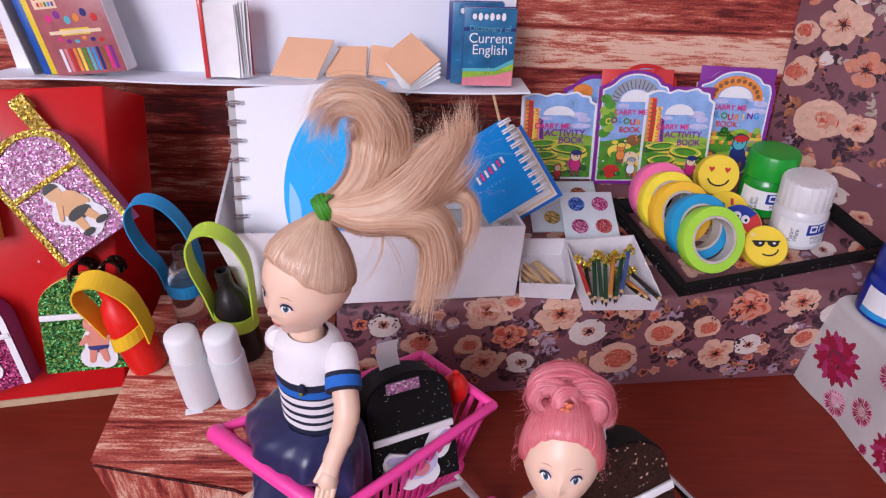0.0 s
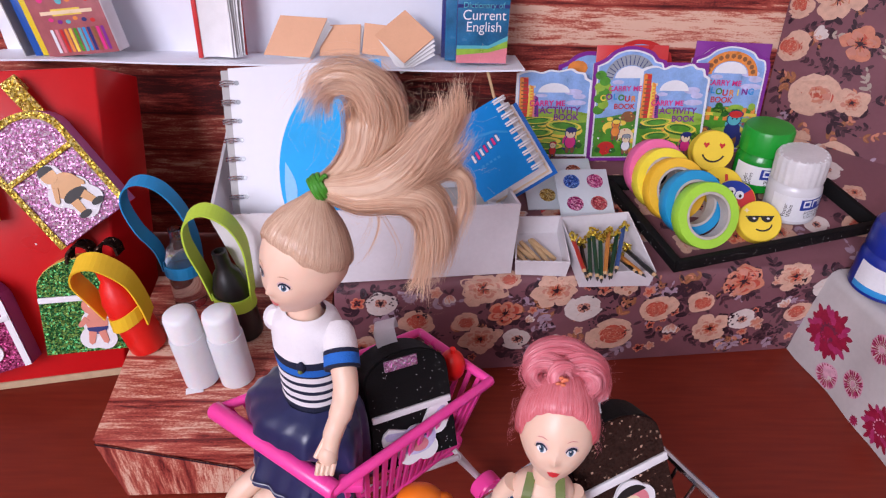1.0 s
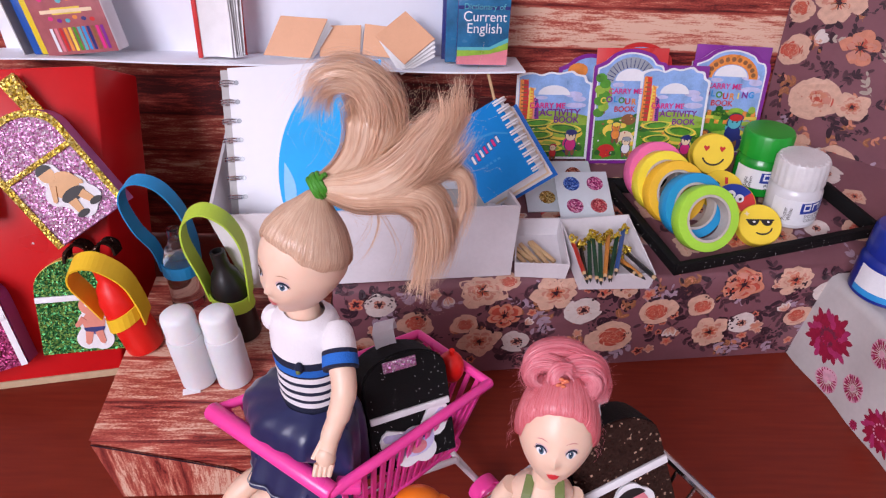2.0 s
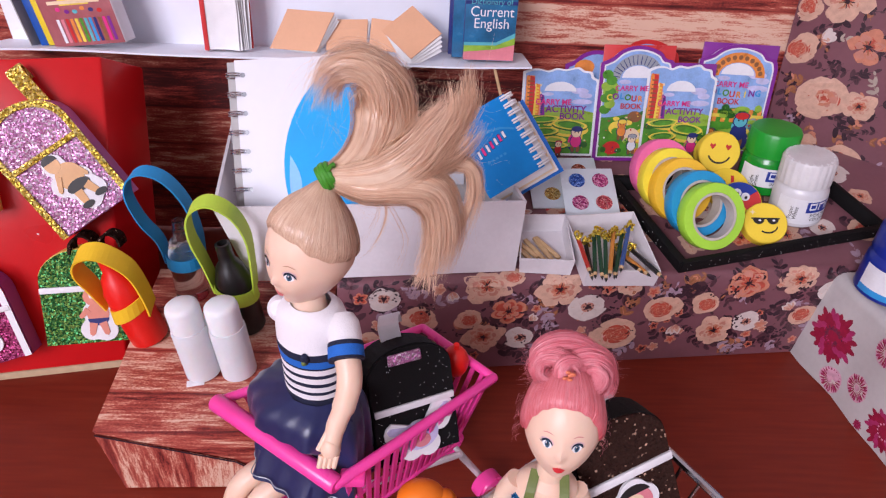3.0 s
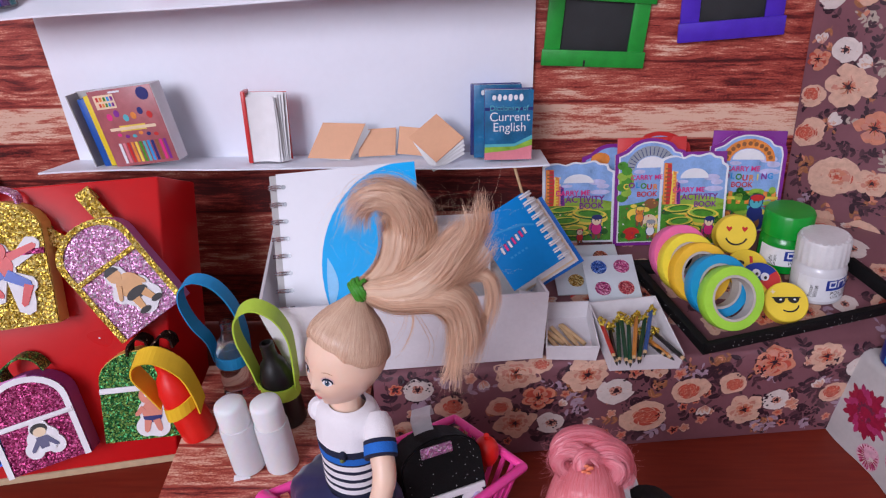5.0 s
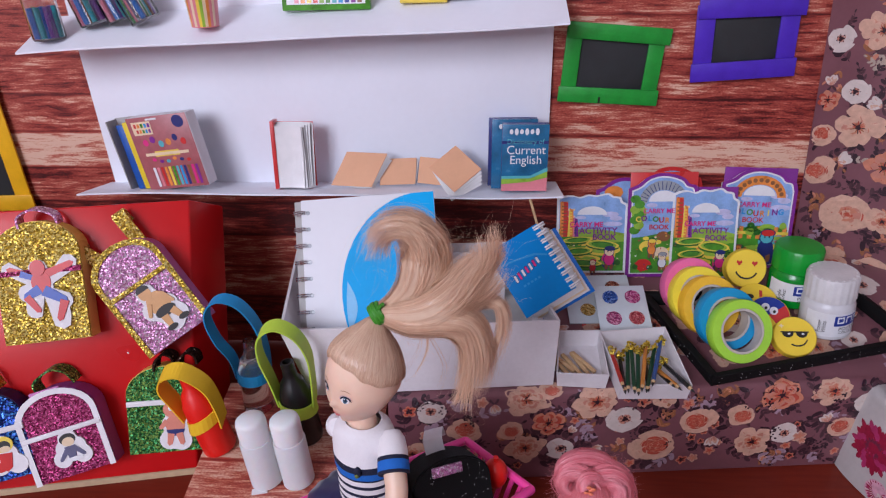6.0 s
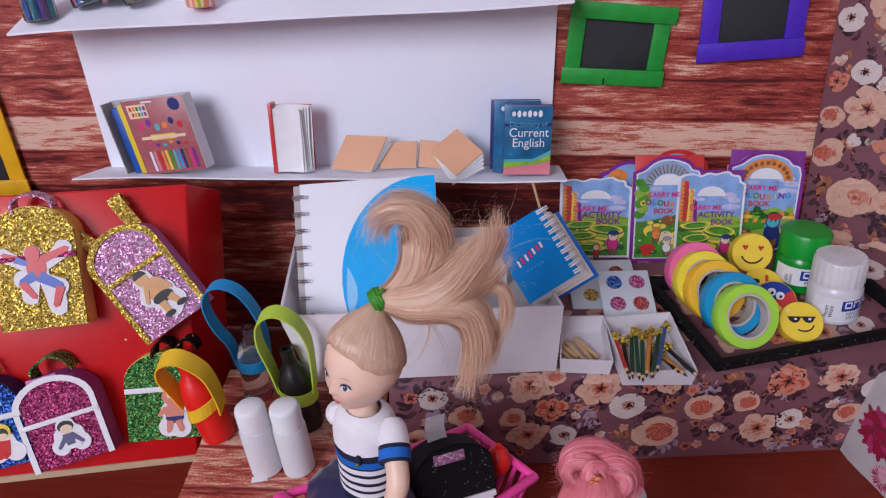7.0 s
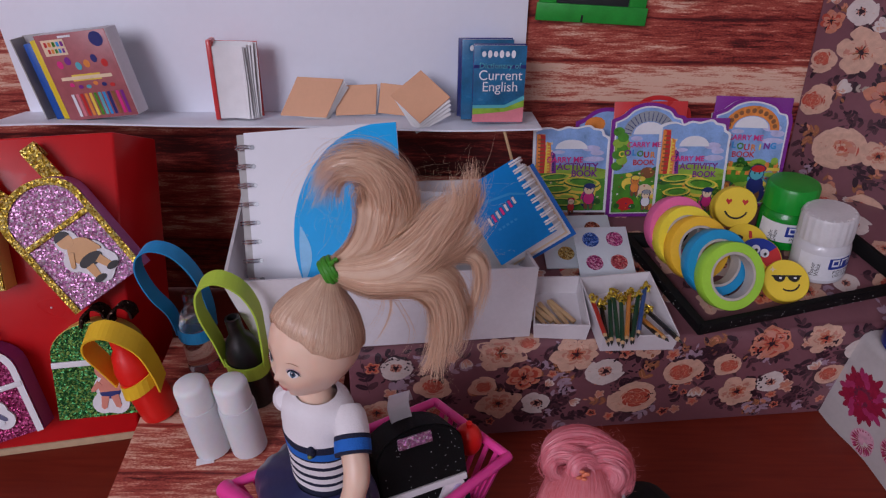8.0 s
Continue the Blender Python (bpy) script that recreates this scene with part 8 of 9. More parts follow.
def doll_head(form, place, R, lip, brow, jaw=0.46, chin=0.05):
    """A vinyl doll's head with small nose, lips and chin and painted eyes; x ahead, y to its left, z up."""
    def bell(y, z, cy, cz, wy, wz):
        return math.exp(-(((y - cy) / wy) ** 2 + ((z - cz) / wz) ** 2))

    def skin(x, y, z, lift=0.0):
        low = max(0.0, -z - 0.08)
        front = max(0.0, x)
        sx = 1.0 - 0.90 * low * (1 - front) ** 1.2
        sy = 1.0 - jaw * low ** 1.25
        push = 0.0
        if x > 0:
            push = (0.115 * bell(y, z, 0, -0.30, 0.095, 0.080) + 0.030 * bell(y, z, 0, -0.16, 0.090, 0.16) + 0.050 * bell(y, z, 0, -0.52, 0.17, 0.040) + 0.055 * bell(y, z, 0, -0.61, 0.13, 0.045)
                    + (0.10 + chin) * bell(y, z, 0, -0.86, 0.26, 0.14) - 0.030 * bell(y, z, 0, -0.74, 0.2, 0.06))
            for s in (-1, 1):
                push += -0.040 * bell(y, z, 0.36 * s, -0.10, 0.17, 0.11) + 0.035 * bell(y, z, 0.46 * s, -0.42, 0.2, 0.18)
        k = 1 + lift
        return Vector((R[0] * (x * sx + push + 0.12 * low) * k, R[1] * y * sy * k, R[2] * z * (1.06 if z < 0 else 1.0) * k))

    seg, rings = 84, 64
    verts = []
    for j in range(rings + 1):
        b = math.pi * j / rings
        for i in range(seg):
            a = 2 * math.pi * i / seg
            verts.append(skin(math.sin(b) * math.cos(a), math.sin(b) * math.sin(a), -math.cos(b)))
    form.add(verts, [[j * seg + i, j * seg + (i + 1) % seg, (j + 1) * seg + (i + 1) % seg, (j + 1) * seg + i] for j in range(rings) for i in range(seg)], SKIN, True, place)

    def paint(outline, mat, lift):
        n = len(outline)
        cy, cz = sum(p[0] for p in outline) / n, sum(p[1] for p in outline) / n
        pts = []
        for q in (1.0, 0.55):
            pts += [(cy + (y - cy) * q, cz + (z - cz) * q) for y, z in outline]
        pts.append((cy, cz))
        vs = [skin(math.sqrt(max(0.0, 1 - y * y - z * z)), y, z, lift) for y, z in pts]
        faces = [[i, (i + 1) % n, n + (i + 1) % n, n + i] for i in range(n)] + [[n + i, n + (i + 1) % n, 2 * n] for i in range(n)]
        form.add(vs, faces, mat, True, place)

    def almond(cy, cz, a, b, tilt, up=1.0, low=1.0, n=20):
        out = []
        for k in range(n):
            w = 2 * math.pi * k / n
            y, z = a * math.cos(w), b * (up if math.sin(w) > 0 else low) * math.sin(w) * (1 - 0.25 * abs(math.cos(w)) ** 3)
            out.append((cy + y * math.cos(tilt) - z * math.sin(tilt), cz + y * math.sin(tilt) + z * math.cos(tilt)))
        return out

    for s in (-1, 1):
        c, z = 0.36 * s, -0.10
        paint(almond(c, z + 0.045, 0.160, 0.070, 0.15 * s), SHADOW_PAINT, 0.006)
        paint(almond(c + 0.006 * s, z + 0.014, 0.142, 0.078, 0.12 * s, 1.05, 0.8), EYE, 0.010)
        paint(almond(c, z - 0.008, 0.118, 0.066, 0.10 * s, 0.9, 1.0), EYEWHITE, 0.014)
        paint(almond(c - 0.004 * s, z - 0.002, 0.062, 0.066, 0), IRIS, 0.018)
        paint(almond(c - 0.004 * s, z, 0.030, 0.036, 0), EYE, 0.022)
        paint(almond(c - 0.022, z + 0.022, 0.014, 0.016, 0, n=10), EYEWHITE, 0.026)
        for k in range(4):
            y0, z0 = c + (0.085 + 0.018 * k) * s, z + 0.062 - 0.018 * k
            paint([(y0, z0), (y0 + 0.050 * s, z0 + 0.032), (y0 + 0.012 * s, z0 - 0.008)], EYE, 0.012)
        paint([(c + t * 0.150 * s, z + 0.185 + 0.030 * math.cos(1.6 * (t - 0.1)) + 0.011 * (1 - t * t)) for t in [-1 + 0.2 * k for k in range(11)]] + [(c + t * 0.150 * s, z + 0.185 + 0.030 * math.cos(1.6 * (t - 0.1))) for t in [0.8 - 0.2 * k for k in range(9)]], brow, 0.008)
    paint([(-0.185, -0.540), (-0.070, -0.588), (0.0, -0.594), (0.070, -0.588), (0.185, -0.540), (0.085, -0.505), (0.030, -0.490), (0.0, -0.500), (-0.030, -0.490), (-0.085, -0.505)][::-1], lip, 0.010)
    paint([(-0.165, -0.548), (0.0, -0.560), (0.165, -0.548), (0.105, -0.615), (0.0, -0.650), (-0.105, -0.615)][::-1], lip, 0.014)


def build_blonde_doll():
    rng = random.Random(21)
    f = Form()
    ahead = unit((-0.640, -0.762, 0.075))
    side = unit(Vector((0.762, -0.640, -0.090)))
    side = (side - ahead * side.dot(ahead)).normalized()
    up = ahead.cross(side)
    H = Vector((-0.0288, 0.2060, 0.1659))
    R = (0.0152, 0.0150, 0.0202)
    place = basis(H, ahead, side, up)
    doll_head(f, place, R, surface("rosy_lip_paint", (0.72, 0.20, 0.20), 0.4), BROW)
    tie = Vector((-0.0229, 0.2110, 0.1909))
    pole = (place.inverted() @ tie)
    pole = unit((pole.x / R[0], pole.y / R[1], pole.z / R[2]))
    combed_cap(f, place, R, pole, BLONDE_LINE, HAIR, rng, 0.20)
    # rubber band wound round the tail
    axis = unit((0.80, 0.15, 0.50))
    tu = axis.orthogonal().normalized()
    tv = axis.cross(tu)
    for k, rr, lean in ((-0.0017, 0.0037, 0.0), (-0.0005, 0.0040, 0.4), (0.0006, 0.0041, -0.3), (0.0017, 0.0038, 0.2)):
        f.tube([tie + axis * (k + 0.0006 * math.sin(a + lean)) + (tu * math.cos(a) + tv * math.sin(a)) * rr for a in [2 * math.pi * q / 24 for q in range(25)]], 0.0009, TIE_GREEN, 8, None, False)
    f.tube(spline([tie + axis * 0.002 - tv * 0.003, tie + axis * 0.0035 + tv * 0.001 + Vector((0, -0.003, 0.004)), tie + axis * 0.001 + tv * 0.003], 5), 0.0007, TIE_GREEN, 6)
    T = tuple(tie)
    locks = (
        ([T, (-0.0145, 0.2120, 0.1950), (-0.0080, 0.2125, 0.2020), (-0.0045, 0.2130, 0.2120), (-0.0052, 0.2135, 0.2208), (-0.0092, 0.2130, 0.2262), (-0.0150, 0.2125, 0.2272), (-0.0200, 0.2120, 0.2240), (-0.0226, 0.2115, 0.2180)], (0.0028, 0.0054, 0.0074, 0.0090, 0.0090, 0.0072, 0.0058, 0.0050, 0.0036), 2000, 0.0042),
        ([T, (-0.0110, 0.2145, 0.1925), (-0.0030, 0.2150, 0.2010), (-0.0002, 0.2150, 0.2110), (-0.0018, 0.2150, 0.2195), (-0.0062, 0.2150, 0.2250), (-0.0115, 0.2150, 0.2272)], (0.0028, 0.0050, 0.0062, 0.0062, 0.0056, 0.0046, 0.0030), 700, 0.0028),
        ([T, (-0.0110, 0.2090, 0.1918), (-0.0010, 0.2090, 0.1945), (0.0078, 0.2095, 0.2010), (0.0140, 0.2100, 0.2095), (0.0188, 0.2100, 0.2172), (0.0186, 0.2100, 0.2250)], (0.0028, 0.0066, 0.0088, 0.0088, 0.0078, 0.0062, 0.0040), 1900, 0.0040),
        ([T, (-0.0100, 0.2080, 0.1895), (0.0015, 0.2080, 0.1910), (0.0110, 0.2085, 0.1893), (0.0150, 0.2090, 0.1810), (0.0160, 0.2090, 0.1705), (0.0146, 0.2090, 0.1590), (0.0132, 0.2090, 0.1475)], (0.0028, 0.0056, 0.0066, 0.0060, 0.0060, 0.0068, 0.0064, 0.0044), 1700, 0.0030),
        ([T, (-0.0060, 0.2120, 0.1915), (0.0060, 0.2120, 0.1950), (0.0165, 0.2120, 0.1975), (0.0236, 0.2120, 0.1955), (0.0256, 0.2120, 0.1870), (0.0240, 0.2120, 0.1770), (0.0212, 0.2120, 0.1665)], (0.0026, 0.0044, 0.0044, 0.0036, 0.0028, 0.0026, 0.0026, 0.0016), 600, 0.0016),
        ([T, (-0.0040, 0.2115, 0.1925), (0.0080, 0.2120, 0.1970), (0.0165, 0.2120, 0.2030), (0.0215, 0.2120, 0.2105), (0.0232, 0.2120, 0.2165)], (0.0026, 0.0056, 0.0066, 0.0060, 0.0046, 0.0024), 900, 0.0034),
        ([T, (-0.0060, 0.2070, 0.1885), (0.0040, 0.2070, 0.1880), (0.0105, 0.2075, 0.1815), (0.0118, 0.2080, 0.1710), (0.0098, 0.2080, 0.1590), (0.0070, 0.2080, 0.1510)], (0.0026, 0.0036, 0.0038, 0.0034, 0.0032, 0.0030, 0.0016), 500, 0.0024),
    )
    for guide, spread, count, fray in locks:
        lock(f, guide, [w * 1.10 for w in spread], count, HAIR, rng, fray=fray)
    # thin strands that curl down beside the box
    for guide, count in (([(-0.0100, 0.2080, 0.1895), (-0.0040, 0.2080, 0.1835), (-0.0045, 0.2080, 0.1746), (-0.0097, 0.2080, 0.1640), (-0.0170, 0.2080, 0.1570)], 26), ([(-0.0060, 0.2080, 0.1890), (0.0005, 0.2080, 0.1765), (0.0030, 0.2080, 0.1670), (-0.0005, 0.2080, 0.1545)], 12),
                         ([(-0.0080, 0.2070, 0.1888), (-0.0058, 0.2070, 0.1840), (-0.0072, 0.2070, 0.1760), (-0.0125, 0.2070, 0.1660)], 7)):
        lock(f, guide, [0.0010] + [0.0008] * (len(guide) - 1), count, HAIR, rng, 0.00011, 0.0012, 4, core=0, stray=0.2)
    # flyaway hairs round the tail
    for x, z, dx, dz, many in ((-0.0190, 0.2160, -0.004, -0.010, 9), (0.0010, 0.2200, 0.008, 0.003, 16), (0.0200, 0.2200, 0.006, 0.004, 12), (0.0080, 0.2150, 0.003, 0.010, 14), (0.0240, 0.1960, 0.005, 0.002, 7), (-0.0100, 0.2280, 0.000, 0.003, 24), (-0.0150, 0.1890, 0.010, -0.008, 24), (0.0130, 0.1540, -0.002, -0.008, 24), (-0.0160, 0.2040, -0.006, 0.004, 9)):
        for _ in range(many):
            p0 = Vector((x + rng.gauss(0, 0.0035), 0.211 + rng.gauss(0, 0.002), z + rng.gauss(0, 0.0035)))
            d = Vector((dx + rng.gauss(0, 0.004), rng.gauss(0, 0.002), dz + rng.gauss(0, 0.004)))
            bend = Vector((rng.gauss(0, 0.002), 0, rng.gauss(0, 0.002)))
            f.tube(spline([p0, p0 + d * 0.5 + bend, p0 + d], 5), rng.uniform(0.000012, 0.000020), HAIR, 3, None, False)
    # neck and torso
    C = Vector((-0.0305, 0.2060, 0))
    chest = unit((-0.34, -0.94, 0))
    wide = Vector((0, 0, 1)).cross(chest).normalized()
    f.loft([ellipse_ring(C + Vector((-0.0005, 0.000, z)), wide, chest, r, r * 0.95, 20) for z, r in ((0.152, 0.0062), (0.146, 0.0058), (0.1415, 0.0064), (0.1385, 0.0090))], lambda i: SKIN)
    rows = [(0.1435, 0.0074, 0.0068), (0.1425, 0.0096, 0.0086), (0.1405, 0.0122, 0.0100), (0.1370, 0.0134, 0.0108), (0.1320, 0.0138, 0.0114), (0.1275, 0.0138, 0.0118), (0.1268, 0.0140, 0.0120), (0.1240, 0.0138, 0.0118), (0.1205, 0.0135, 0.0116),
            (0.1195, 0.0134, 0.0115), (0.1168, 0.0132, 0.0114), (0.1150, 0.0131, 0.0113), (0.1122, 0.0130, 0.0112), (0.1104, 0.0129, 0.0112), (0.1078, 0.0128, 0.0111), (0.1062, 0.0127, 0.0111), (0.1036, 0.0126, 0.0110), (0.1000, 0.0125, 0.0110)]
    mats = [KNIT] * 5 + [NAVYKNIT, NAVYKNIT, BLUEKNIT, NAVYKNIT, KNIT, NAVYKNIT, KNIT, NAVYKNIT, KNIT, NAVYKNIT, KNIT, NAVYKNIT]
    f.loft([ellipse_ring(C + Vector((0, 0, z)), wide, chest, a, b, 40, 0.006, 5, z * 200) for z, a, b in rows], lambda i: mats[i])
    f.ball(C + chest * 0.0122 + wide * 0.003 + Vector((0, 0, 0.1262)), (0.0016, 0.0012, 0.0028), NAVYKNIT, None, 10, 8)
    f.ball(C + chest * 0.0130 + wide * 0.003 + Vector((0, 0, 0.1250)), (0.0010, 0.0010, 0.0010), OLIVE, None, 8, 6)
    # one arm rests on the skirt, the other is folded behind the back
    arms = (((-0.0180, 0.1995, 0.1385), (-0.0163, 0.1885, 0.1310), (-0.0150, 0.1850, 0.1262), (-0.0195, 0.1765, 0.1110), (-0.0212, 0.1725, 0.1040)),
            ((-0.0420, 0.2080, 0.1375), (-0.0425, 0.2160, 0.1310), (-0.0400, 0.2200, 0.1220), (-0.0340, 0.2230, 0.1120), (-0.0310, 0.2230, 0.1080)))
    for n, (sh, cuff, el, wrist, hand) in enumerate(arms):
        sh, cuff, el, wrist, hand = (Vector(p) for p in (sh, cuff, el, wrist, hand))
        d = cuff - sh
        big = 0.90 if n == 0 else 0.80
        f.tube([sh - d * 0.25, sh - d * 0.05, sh + d * 0.30, sh + d * 0.55], [0.0040 * big, 0.0058 * big, 0.0066 * big, 0.0067 * big], KNIT, 20)
        f.tube([sh + d * 0.52, sh + d * 0.64], [0.0069 * big, 0.0070 * big], NAVYKNIT, 20)
        f.tube([sh + d * 0.64, sh + d * 0.93], [0.0070 * big, 0.0071 * big], BLUEKNIT, 20)
        f.tube([sh + d * 0.93, sh + d * 1.0], [0.0071 * big, 0.0069 * big], NAVYKNIT, 20)
        f.tube(spline([sh + d * 0.7, el, el.lerp(wrist, 0.5) + Vector((0.0008, 0, 0)), wrist, hand], 5), [0.0046] * 4 + [0.0045] * 4 + [0.0042] * 4 + [0.0036] * 4 + [0.0033] * 5, SKIN, 18)
        f.ball(hand, (0.0036, 0.0034, 0.0050), SKIN, None, 18, 12)
        reach = (hand - wrist).normalized()
        for k in range(4):
            q = hand + reach * 0.0032 + Vector((-0.0026 + 0.0017 * k, -0.0014, 0))
            f.tube([q - reach * 0.002, q + reach * 0.0026], [0.0011, 0.0009], SKIN, 8)
        f.tube([wrist + Vector((-0.002, -0.001, 0)), hand + Vector((-0.0042, -0.001, 0.0005))], [0.0012, 0.0010], SKIN, 8)
    # satin skirt gathered at the waist and spread over the seat
    lap, bar = Vector((-0.585, -0.811, 0)), Vector((0.811, -0.585, 0))
    rings = []
    for k, (z, out, slip, a, b) in enumerate(((0.1012, 0.000, 0.0, 0.0124, 0.0116), (0.0995, 0.0005, -0.0008, 0.0160, 0.0138), (0.0975, 0.0016, -0.0026, 0.0212, 0.0172), (0.0935, 0.0024, -0.0036, 0.0250, 0.0192), (0.0875, 0.0026, -0.0040, 0.0266, 0.0198), (0.0805, 0.0026, -0.0042, 0.0272, 0.0200), (0.0730, 0.0028, -0.0040, 0.0272, 0.0202), (0.0650, 0.0034, -0.0036, 0.0270, 0.0206), (0.0560, 0.0040, -0.0034, 0.0270, 0.0211))):
        ring = ellipse_ring(C + lap * out + bar * slip + Vector((0, 0, z)), bar, -lap, a, b, 128, 0.010 + 0.0085 * k, 7, 0.8 + 0.30 * k)
        # the handle bar holds the cloth back
        room = 0.0135 + max(0.0, 0.070 - z) * 1.0 + max(0.0, z - 0.083) * 2.0
        rings.append([p - lap * max(0.0, (p - C).dot(lap) - room) for p in ring])
    f.loft(rings, lambda i: NAVYSATIN)
    hem = [rings[-1][k] + Vector((0, 0, 0.0030)) + (rings[-1][k] - rings[0][k]).normalized() * 0.0003 for k in range(128)]
    f.tube(hem + hem[:1], 0.00025, P_GREY, 4, None, False)
    # legs stretched out under the handle bar
    for s in (1, -1):
        hip = C + lap * 0.006 + bar * (0.0058 * s - 0.008) + Vector((0, 0, 0.0540))
        knee = hip + lap * 0.0200 - bar * 0.008 + Vector((0, 0, -0.0050))
        foot = knee + lap * 0.0120 - bar * 0.010 + Vector((0, 0, -0.0370))
        f.tube(spline([hip, knee, knee.lerp(foot, 0.5), foot], 5), [0.0052] * 5 + [0.0050] * 5 + [0.0044] * 5 + [0.0036], SKIN, 16)
        f.ball(foot + lap * 0.004, (0.0055, 0.0060, 0.0038), SKIN, None, 14, 8)
    f.make("doll", label="seated blonde toy doll in a white top and navy satin skirt", category="doll")


build_blonde_doll()


def build_pink_doll():
    rng = random.Random(22)
    f = Form()
    ahead, side = unit((-0.200, -0.905, 0.340)), unit((0.970, -0.205, 0.030))
    side = (side - ahead * side.dot(ahead)).normalized()
    up = ahead.cross(side)
    H = Vector((0.0566, 0.1680, 0.1268))
    R = (0.0142, 0.0128, 0.0184)
    place = basis(H, ahead, side, up)
    doll_head(f, place, R, surface("red_lip_paint", (0.66, 0.035, 0.045), 0.35), surface("pale_brow_paint", (0.62, 0.26, 0.24), 0.5), 0.27, -0.02)
    combed_cap(f, place, R, (-0.42, 0.0, 1.0), PINK_LINE, HAIR_CAP_PINK, rng, 0.05, 2400, 1.07)
    # hair pinned up in two rolled loops with a third behind
    ex, ey, ez = Vector((0.995, 0.0, -0.09)), Vector((0.06, 0.72, 0.69)), Vector((0.0, -0.69, 0.72))

    def roll(c, rx, ry, thick, count, first, last, push=0.0, tilt=0.0):
        guide = []
        for k in range(11):
            a = radians(first + (last - first) * k / 10)
            x, y = rx * math.cos(a), ry * math.sin(a)
            guide.append(c + ex * (x * math.cos(tilt) - y * math.sin(tilt)) + ey * (x * math.sin(tilt) + y * math.cos(tilt)) + ez * (push * math.cos(a)))
        spread = [thick * (0.62 + 0.38 * math.sin(math.pi * min(1, 0.12 + k / 10))) for k in range(11)]
        lock(f, guide, spread, count, HAIR_PINK, rng, 0.00020, 0.0012, 14, 0.85, 0.82, 3, 0.9, 0.05)

    roll(Vector((0.0510, 0.1735, 0.1446)), 0.0042, 0.0040, 0.0042, 1000, -60, 290, 0.001)
    roll(Vector((0.0625, 0.1735, 0.1432)), 0.0050, 0.0050, 0.0052, 1400, 250, -110, 0.001, -0.3)
    roll(Vector((0.0668, 0.1745, 0.1385)), 0.0030, 0.0056, 0.0042, 600, 120, -80, 0.001, 0.2)
    roll(Vector((0.0568, 0.1765, 0.1460)), 0.0090, 0.0050, 0.0046, 1000, 190, -20)
    roll(Vector((0.0562, 0.1715, 0.1462)), 0.0024, 0.0030, 0.0034, 500, 220, -40)
    for k in range(8):
        f.ball(Vector((0.0558, 0.1682, 0.1470)) + Vector((rng.gauss(0, 0.0010), rng.gauss(0, 0.0004), rng.gauss(0, 0.0006))), (0.0009, 0.0005, 0.0006), ROOT_ORANGE, None, 8, 6)
    for _ in range(260):
        a = rng.random() * 2 * math.pi
        p0 = Vector((0.0572, 0.1745, 0.1442)) + ex * (0.0135 * math.cos(a)) + ey * (0.0095 * math.sin(a)) + ez * rng.gauss(0, 0.002)
        d = ex * (0.0030 * math.cos(a) + rng.gauss(0, 0.0022)) + ey * (0.0030 * math.sin(a) + rng.gauss(0, 0.0022))
        f.tube(spline([p0 - d * 0.9, p0 + d * 0.2 + ez * rng.gauss(0, 0.002) + ex * rng.gauss(0, 0.0012), p0 + d * 0.6 + ex * rng.gauss(0, 0.001)], 4), 0.000022, HAIR_PINK, 3, None, False)
    for _ in range(60):
        s = rng.choice((-1, 1))
        p0 = place @ Vector((R[0] * rng.uniform(-0.6, 0.2), R[1] * 1.03 * s, R[2] * rng.uniform(-0.5, 0.3)))
        d = side * (s * rng.uniform(0.0005, 0.003)) + Vector((0, 0, -rng.uniform(0.002, 0.007)))
        f.tube(spline([p0, p0 + d * 0.5 + side * (s * 0.001), p0 + d], 4), 0.000022, HAIR_PINK, 3, None, False)
    # neck, body, foil top and ribbon straps
    C = H + Vector((0.0000, 0.0015, -0.1355))
    turn = unit((-0.20, -0.98, 0))
    across = Vector((0, 0, 1)).cross(turn).normalized()
    f.loft([ellipse_ring(C + Vector((0, 0, z)), across, turn, r, r * 0.95, 20) for z, r in ((0.126, 0.0046), (0.112, 0.0045), (0.1055, 0.0052), (0.1030, 0.0082))], lambda i: SKIN)
    rows = [(0.1045, 0.0068, 0.0058), (0.1020, 0.0104, 0.0074), (0.0980, 0.0116, 0.0086), (0.0955, 0.0116, 0.0090), (0.0940, 0.0122, 0.0096), (0.0840, 0.0120, 0.0098), (0.0720, 0.0108, 0.0094), (0.0640, 0.0140, 0.0125), (0.0520, 0.0160, 0.0145), (0.0425, 0.0170, 0.0160)]
    f.loft([ellipse_ring(C + Vector((0, 0, z)), across, turn, a, b, 30, 0.0 if z > 0.095 else 0.03, 9) for z, a, b in rows], lambda i: SKIN if i < 3 else FOIL_BLUE)
    f.loft([ellipse_ring(C + Vector((0, 0, z)), across, turn, a, b, 66, q, 11, 0.4) for z, a, b, q in ((0.0880, 0.0122, 0.0098, 0.02), (0.0905, 0.0124, 0.0106, 0.06), (0.0940, 0.0126, 0.0118, 0.10), (0.0936, 0.0120, 0.0108, 0.10), (0.0905, 0.0116, 0.0096, 0.05))], lambda i: FOIL_BLUE, None, False)
